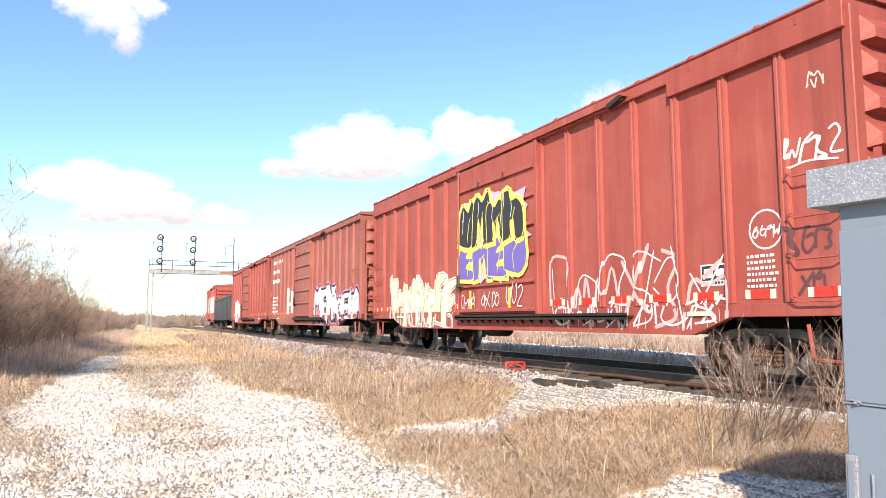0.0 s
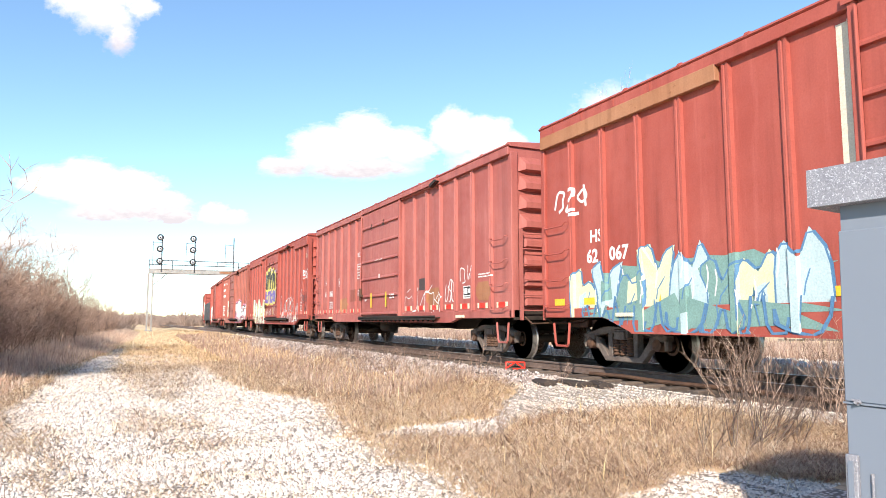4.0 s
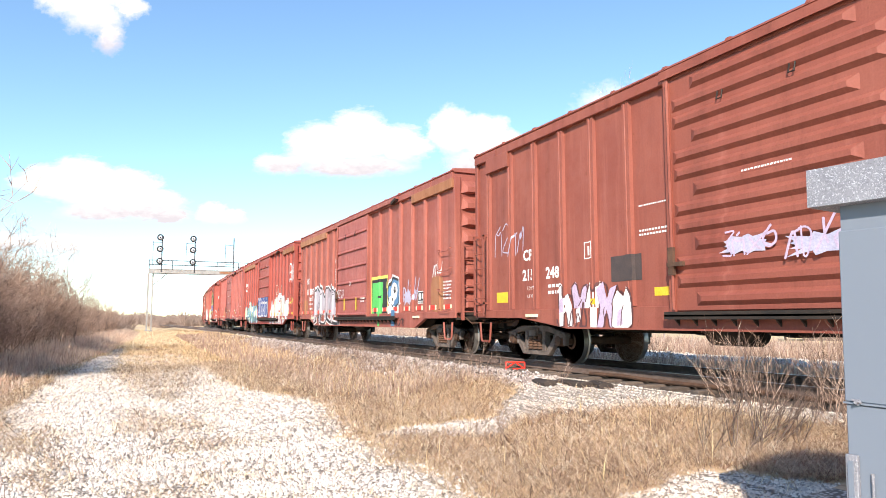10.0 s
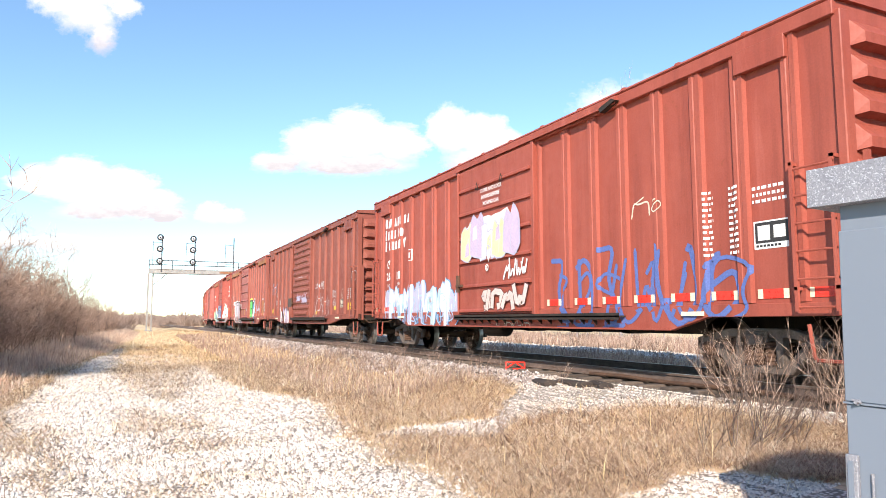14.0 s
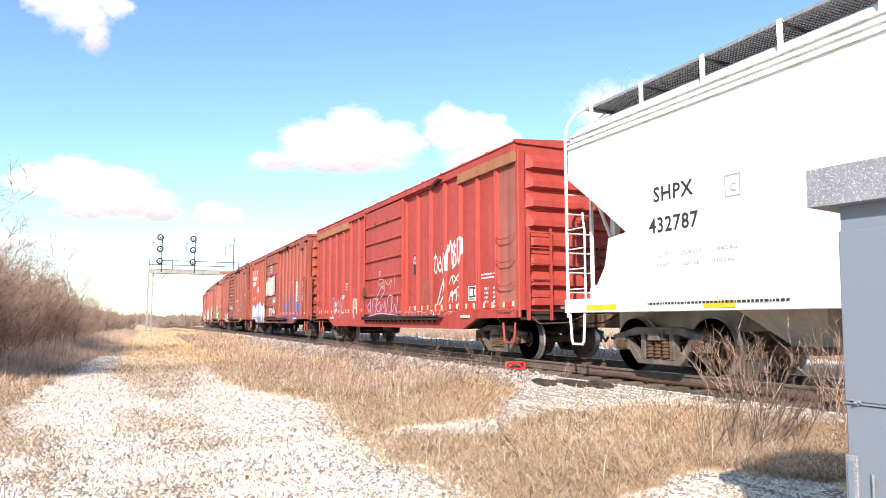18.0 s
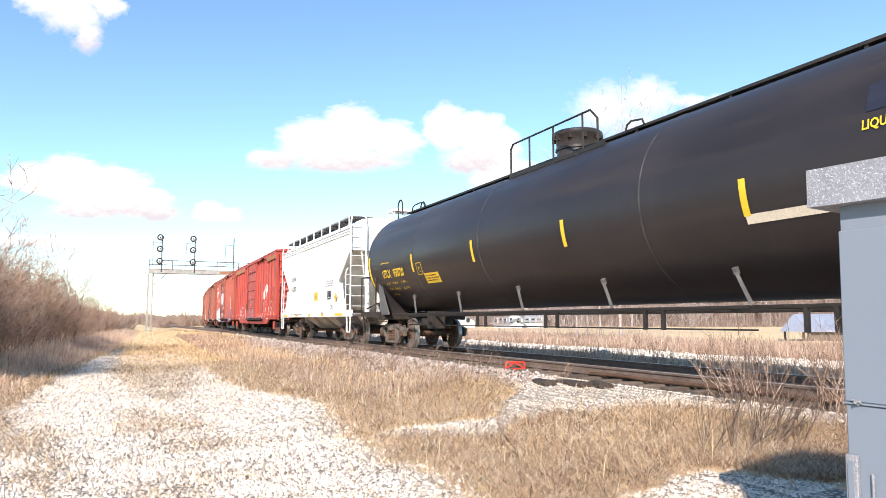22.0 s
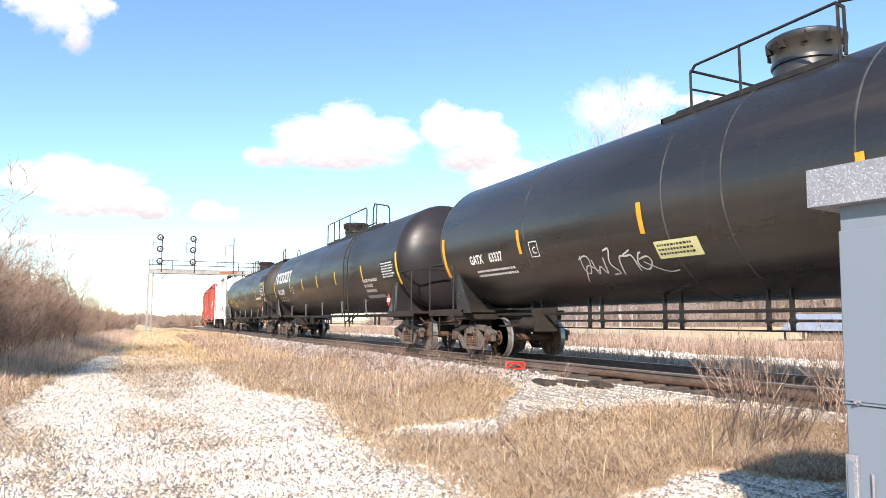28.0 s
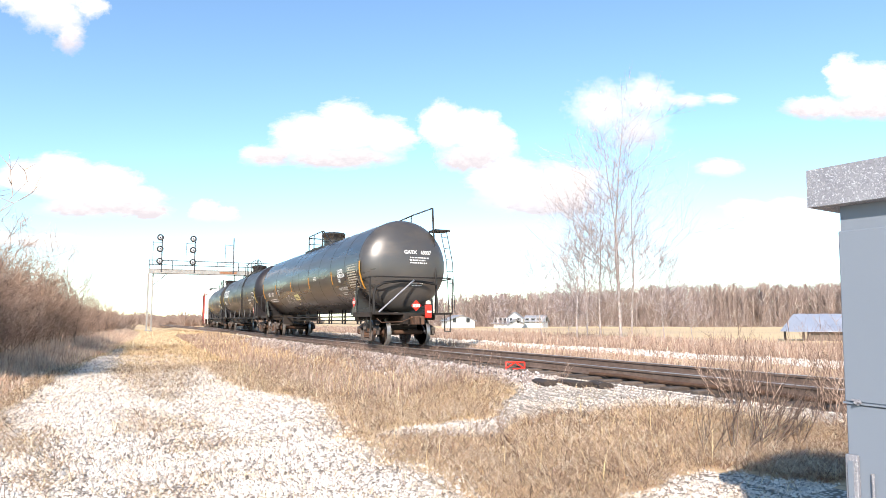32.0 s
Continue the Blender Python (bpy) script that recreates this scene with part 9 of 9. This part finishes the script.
    for x in (-0.42, 0.42):
        part("grab_hoop", Shape().tube([(x, -seam + 0.45, top + 0.05), (x, -seam + 0.45, top + 0.50), (x, -seam + 0.35, top + 0.62), (x, -seam - 0.15, top + 0.62), (x, -seam - 0.25, top + 0.50), (x, -seam - 0.25, top - 0.1)], 0.026, 7), TANK_IRON, root)
        part("grab_hoop", Shape().tube([(x, seam + 0.35, top - 0.28), (x, seam + 0.38, top + 0.42), (x, seam + 0.28, top + 0.56), (x, seam + 0.12, top + 0.58), (x, seam - 0.02, top + 0.46), (x, seam - 0.05, top + 0.05)], 0.024, 6), TANK_IRON, root)
        part("grab_hoop", Shape().tube([(x, 8.3, top + 0.05), (x, 8.25, top + 0.17), (x, 8.05, top + 0.22), (x, 7.5, top + 0.22), (x, 7.35, top + 0.15), (x, 7.3, top + 0.05)], 0.02, 6), TANK_IRON, root)
        part("grab_hoop", Shape().tube([(x, -2.25, top + 0.05), (x, -2.28, top + 0.15), (x, -2.4, top + 0.2), (x, -2.7, top + 0.16), (x, -2.75, top + 0.05)], 0.02, 6), TANK_IRON, root)
    part("end_step", Shape().box(-0.55, 0.55, -seam - 0.55, -seam - 0.1, top - 0.02, top + 0.03), TANK_IRON, root)
    ladder(root, "end_ladder", [(0.1, -seam - 0.52, top - 0.03), (0.1, -seam - 0.80, 3.6), (0.1, -seam - 0.92, 2.7), (0.1, -seam - 0.98, 1.1)], (0.42, 0, 0), 9, TANK_IRON)
    on_head(root, [text_at("UTLX", 0.17, bold=0.006)], -0.35, 3.02, r, zc, seam, YELLOW)
    on_head(root, [text_at("950", 0.16, bold=0.004)], 0.62, 3.0, r, zc, seam, YELLOW)
    placard(root, -1.47, -8.03, 1.28, 0.19, [MARK_RED, LETTER_WHITE, MARK_RED], "1075")
    # second tank car, large white letters
    root, paint, railing, (r, zc, seam, top) = tank_car("tank_car", "black tank car with large white lettering", -146.05, 9.15, 8.75, marks=YELLOW, r=1.6, zc=2.74, stripes=(0.05, 3.75, 6.3, 8.9, 11.65, 14.9, 18.2), seams=(0.0, 3.83, 9.5, 13.15, 18.3), deck=(1.35, -6.0))
    railing(-0.82, 1.3, -4.05, 5.0, (0.3, -0.45, -1.95))
    railing(0.82, 1.3, -1.0, 4.9, (0.2,))
    part("platform_railing", Shape().tube([(-0.82, -4.75, top - 0.25), (-0.82, -4.78, 4.85), (-0.82, -4.95, 5.0), (-0.82, -6.3, 4.72), (-0.82, -6.45, 4.6), (-0.82, -6.5, 4.05)], 0.024, 6).rod((-0.82, -5.15, top - 0.3), (-0.82, -5.15, 4.96), 0.022, n=6), TANK_IRON, root)
    word = []
    for k in range(6):
        u, w, h, c = k * 0.585, 0.525, 0.56, 0.10
        t, low = 0.12, 0.0 if k in (2, 3, 4) else -1.0
        outer = [(u + c, 0), (u + w - c, 0), (u + w, c), (u + w, h - c), (u + w - c, h), (u + c, h), (u, h - c), (u, c)]
        inner = [(u + t + 0.03, t), (u + w - t - 0.03, t), (u + w - t, t + 0.03), (u + w - t, h - t - 0.03), (u + w - t - 0.03, h - t), (u + t + 0.03, h - t), (u + t, h - t - 0.03), (u + t, t + 0.03)]
        if low < 0:
            outer[0], outer[1], inner[0], inner[1] = (u, 0), (u + w, 0), (u + t, 0), (u + w - t, 0)
        for i in range(8):
            j = (i + 1) % 8
            if not (low < 0 and i == 0):
                word.append(([outer[i], outer[j], inner[j], inner[i]], [(0, 1, 2, 3)], 0))
    emblem = paint("emblem", [([(p + 0.22 * q, q) for p, q in vs], fs, s) for vs, fs, s in word], 0.46, 2.70, LW, "row of large white rounded hoops")
    tagged(emblem, "row of large white rounded hoops", kind="stuff")
    paint("lettering", [text_at("PROX", 0.36, bold=0.01, width=0.72), text_at("35985", 0.36, 0.78, bold=0.01, width=0.72)], 1.0, 2.15, LW)
    paint("stencil", [text_at("LD LMT", 0.095), text_at("163400 LB", 0.095, 0.48), text_at("74 100 KG", 0.095, 1.14), text_at("LT WT", 0.095, 0.05, -0.16), text_at("93600 LB", 0.095, 0.52, -0.16), text_at("45 200 KG", 0.095, 1.14, -0.16)], 0.92, 1.96, LW)
    paint("stencil", frame_box(0.3, 0.32) + [text_at("C", 0.2, 0.09, 0.07)], 4.16, 2.1, LW)
    paint("lettering", [text_at("LIQUEFIED PETROLEUM GAS", 0.14, bold=0.003, width=0.8), text_at("NOT-ODORIZED", 0.14, 0, -0.18, bold=0.003, width=0.8)], 14.9, 2.12, LW)
    paint("paint_panel", [bar(0, 1.0, 0, 0.11, 0)], 14.85, 1.79, S_GREYED, "grey painted bar")
    paint("paint_panel", [bar(0, 1.7, 0, 0.13, 0)], 14.6, 1.60, S_GREYED, "grey painted bar")
    paint("notice", [bar(0, 1.15, 0, 0.6, 0)] + shifted(bars(rnd, 1.05, 0.5, 6, 1), 0.05, 0.05), 16.9, 2.1, [LB, LW], "white printed panel")
    yl = seam - 13.4
    side = [(-(r + 0.16) * math.cos(a), yl, zc + (r + 0.16) * math.sin(a)) for a in np.linspace(1.15, 0.05, 8)] + [(-r - 0.12, yl, 1.5), (-r - 0.05, yl, 0.62)]
    ladder(root, "side_ladder", side, (0, -0.5, 0), 11, TANK_IRON)
    part("ladder_brace", Shape().rod((-r - 0.05, yl - 0.5, 0.75), (-1.2, yl - 1.3, 1.5), 0.022, n=6).rod((-r - 0.05, yl, 0.75), (-1.2, yl - 0.9, 1.5), 0.022, n=6), TANK_IRON, root)
    placard(root, -1.47, -8.03, 1.28, 0.19, [MARK_RED, LETTER_WHITE, MARK_RED], "1075")
    # last tank car
    root, paint, railing, (r, zc, seam, top) = tank_car("tank_car", "black tank car with orange stripes, last of the train", -167.45, 9.05, 8.45, r=1.6, zc=2.74, body=SHINY_BLACK, rear_end=GLOSS_LIT_BLACK, seams=(0.0, 3.9, 7.85, 9.0, 10.9, 12.75, 14.5, 16.4, 18.1), deck=(1.95, -1.2), hung=True)
    railing(-0.82, 1.28, -1.3, 4.86, (0.32, -1.22))
    railing(0.82, 1.28, 0.0, 4.80, (0.3,))
    part("cross_rail", Shape().rod((-0.82, 1.28, 4.80), (0.82, 1.28, 4.76), 0.022, n=6).rod((-0.82, 1.28, 4.5), (0.82, 1.28, 4.5), 0.018, n=6), TANK_IRON, root)
    part("platform_railing", Shape().tube([(-0.82, -1.25, 4.86), (-0.82, -1.5, 4.80), (-0.82, -2.9, 4.14), (-0.82, -2.97, 4.05)], 0.024, 6), TANK_IRON, root)
    paint("lettering", [text_at("GATX", 0.28, bold=0.009, width=0.82), text_at("63337", 0.28, 0.92, bold=0.009, width=0.82)], 1.42, 2.14, LW)
    paint("stencil", bars(rnd, 2.0, 0.22, 2), 1.6, 1.82, LW)
    paint("stencil", frame_box(0.3, 0.32) + [text_at("C", 0.2, 0.09, 0.07)], 4.05, 2.1, LW)
    paint("graffiti", hand(5, 1.9, 0.48, rnd, 0.03) + [ribbon([(0.0, -0.12), (0.25, 0.3), (0.5, 0.1)], 0.03), ribbon([(1.7, 0.2), (2.1, -0.05), (2.35, -0.02)], 0.025)], 5.4, 1.64, S_LIGHT, "pale grey sprayed tag")
    paint("notice", [bar(0, 0.9, 0, 0.30, 0)] + shifted(bars(rnd, 0.8, 0.22, 3, 1), 0.05, 0.04), 7.5, 1.80, [S_CREAM2, LB], "pale yellow emergency notice")
    paint("lettering", [text_at("LIQUIFIED", 0.18, 0, 0.34, bold=0.010, width=0.85), text_at("PETROLEUM", 0.18, 0, 0.17, bold=0.010, width=0.85), text_at("GAS", 0.18, 0, 0, bold=0.010, width=0.85)], 15.5, 2.26, LW)
    paint("lettering", [text_at("NON ODORIZED", 0.16, bold=0.004, width=0.85)], 15.3, 1.97, LW)
    paint("stencil", bars(rnd, 0.65, 0.14, 2), 15.45, 1.78, LW)
    paint("notice", frame_box(1.15, 0.80, 0.015) + shifted(bars(rnd, 1.05, 0.7, 8), 0.05, 0.05), 16.75, 2.02, S_BEIGE, "tan printed panel")
    paint("stencil", frame_box(0.5, 0.32) + [bar(0.06, 0.22, 0.08, 0.25), bar(0.27, 0.43, 0.08, 0.25)], 16.75, 1.62, LW)
    paint("stencil", bars(rnd, 0.5, 0.20, 3), 11.85, 2.46, LW)
    paint("lettering", [text_at("N", 0.16, bold=0.004)], 16.9, 2.62, LW)
    on_head(root, [text_at("GATX", 0.17, bold=0.007), text_at("63337", 0.17, 0.62, bold=0.007)], -0.2, 3.12, r, zc, seam, LW)
    on_head(root, bars(rnd, 0.75, 0.27, 3), 0.0, 2.76, r, zc, seam, LW)
    on_head(root, bars(rnd, 0.45, 0.14, 2), 0.1, 2.0, r, zc, seam, LW)
    placard(root, -1.47, -8.03, 1.28, 0.19, [MARK_RED, LETTER_WHITE, MARK_RED], "1075")
    placard(root, -0.09, -10.12, 1.15, 0.19, [MARK_RED, LETTER_WHITE, MARK_RED], "1075", "rear")
    part("tail_railing", Shape().tube([(0.05, -8.3, top - 0.02), (0.09, -8.5, top + 0.07), (0.5, -8.9, top + 0.27), (1.0, -9.25, top + 0.47), (1.05, -9.32, top + 0.49)], 0.024, 6)
         .tube([(1.05, -9.32, 4.84), (1.05, -9.45, 3.6), (1.03, -9.8, 1.1)], 0.034, 6).rod((0.42, -8.85, 4.15), (0.42, -8.85, 4.55), 0.02, n=5), TANK_IRON, root)
    part("brace_arch", Shape().tube([(-1.30, -9.86, 1.1), (-1.31, -9.86, 1.7), (-1.24, -9.86, 1.95), (-0.95, -9.86, 2.10), (-0.4, -9.86, 2.17), (0.3, -9.86, 2.18), (1.0, -9.86, 2.08)], 0.045, 6), TANK_IRON, root)
    part("corner_platform", Shape().box(1.08, 1.66, -9.5, -8.9, 4.0, 4.06), TANK_IRON, root)
    ladder(root, "corner_ladder", [(1.28, -9.52, 3.98), (1.40, -9.75, 2.9), (1.45, -9.85, 1.1)], (0.30, 0.15, 0), 7, TANK_IRON, 0.014)
    part("strut", Shape().rod((-1.15, -9.92, 1.12), (0.11, -9.92, 2.21), 0.03, n=7), GALV, root, "pale diagonal strut")
    eot = part("tail_marker", Shape().box(-0.10, 0.10, -0.08, 0.08, 0.0, 0.44), MARK_RED, root, "red end-of-train marker box", bevel=0.02, at=(0.34, -10.6, 0.92))
    part("marker_lamp", Shape().lathe([(0.09, 0.0), (0.08, 0.10), (0.0, 0.13)], (0, 0, 0.46), "z", 14), PALE, eot)
    part("marker_label", Shape().box(-0.08, 0.08, -0.086, -0.08, 0.18, 0.24), LETTER_WHITE, eot)


build_train()
# ---------------------------------------------------------------- motion
def motions():
    for ob, rows in CLOUDS:
        walk(ob, rows)
    times = [k * 0.5 for k in range(65)]
    for root, s0, base, sets in MOVERS:
        rows = []
        for t in times:
            s = s0 + SPEED * t
            xf, yf, _ = track_at(s + base / 2)
            xr, yr, _ = track_at(s - base / 2)
            rows.append((t, pose((xf + xr) / 2, (yf + yr) / 2, 0, 0, 0, -math.degrees(math.atan2(xf - xr, yf - yr)))))
        walk(root, rows)
        spin = [(k * 0.1, -math.degrees(SPEED * k * 0.1 / WHEEL_R) % 360) for k in range(321)]
        for ws, y in sets:
            turn = y * 50 % 360
            walk(ws, [(t, pose(0, y, WHEEL_R, (a + turn) % 360)) for t, a in spin])


motions()
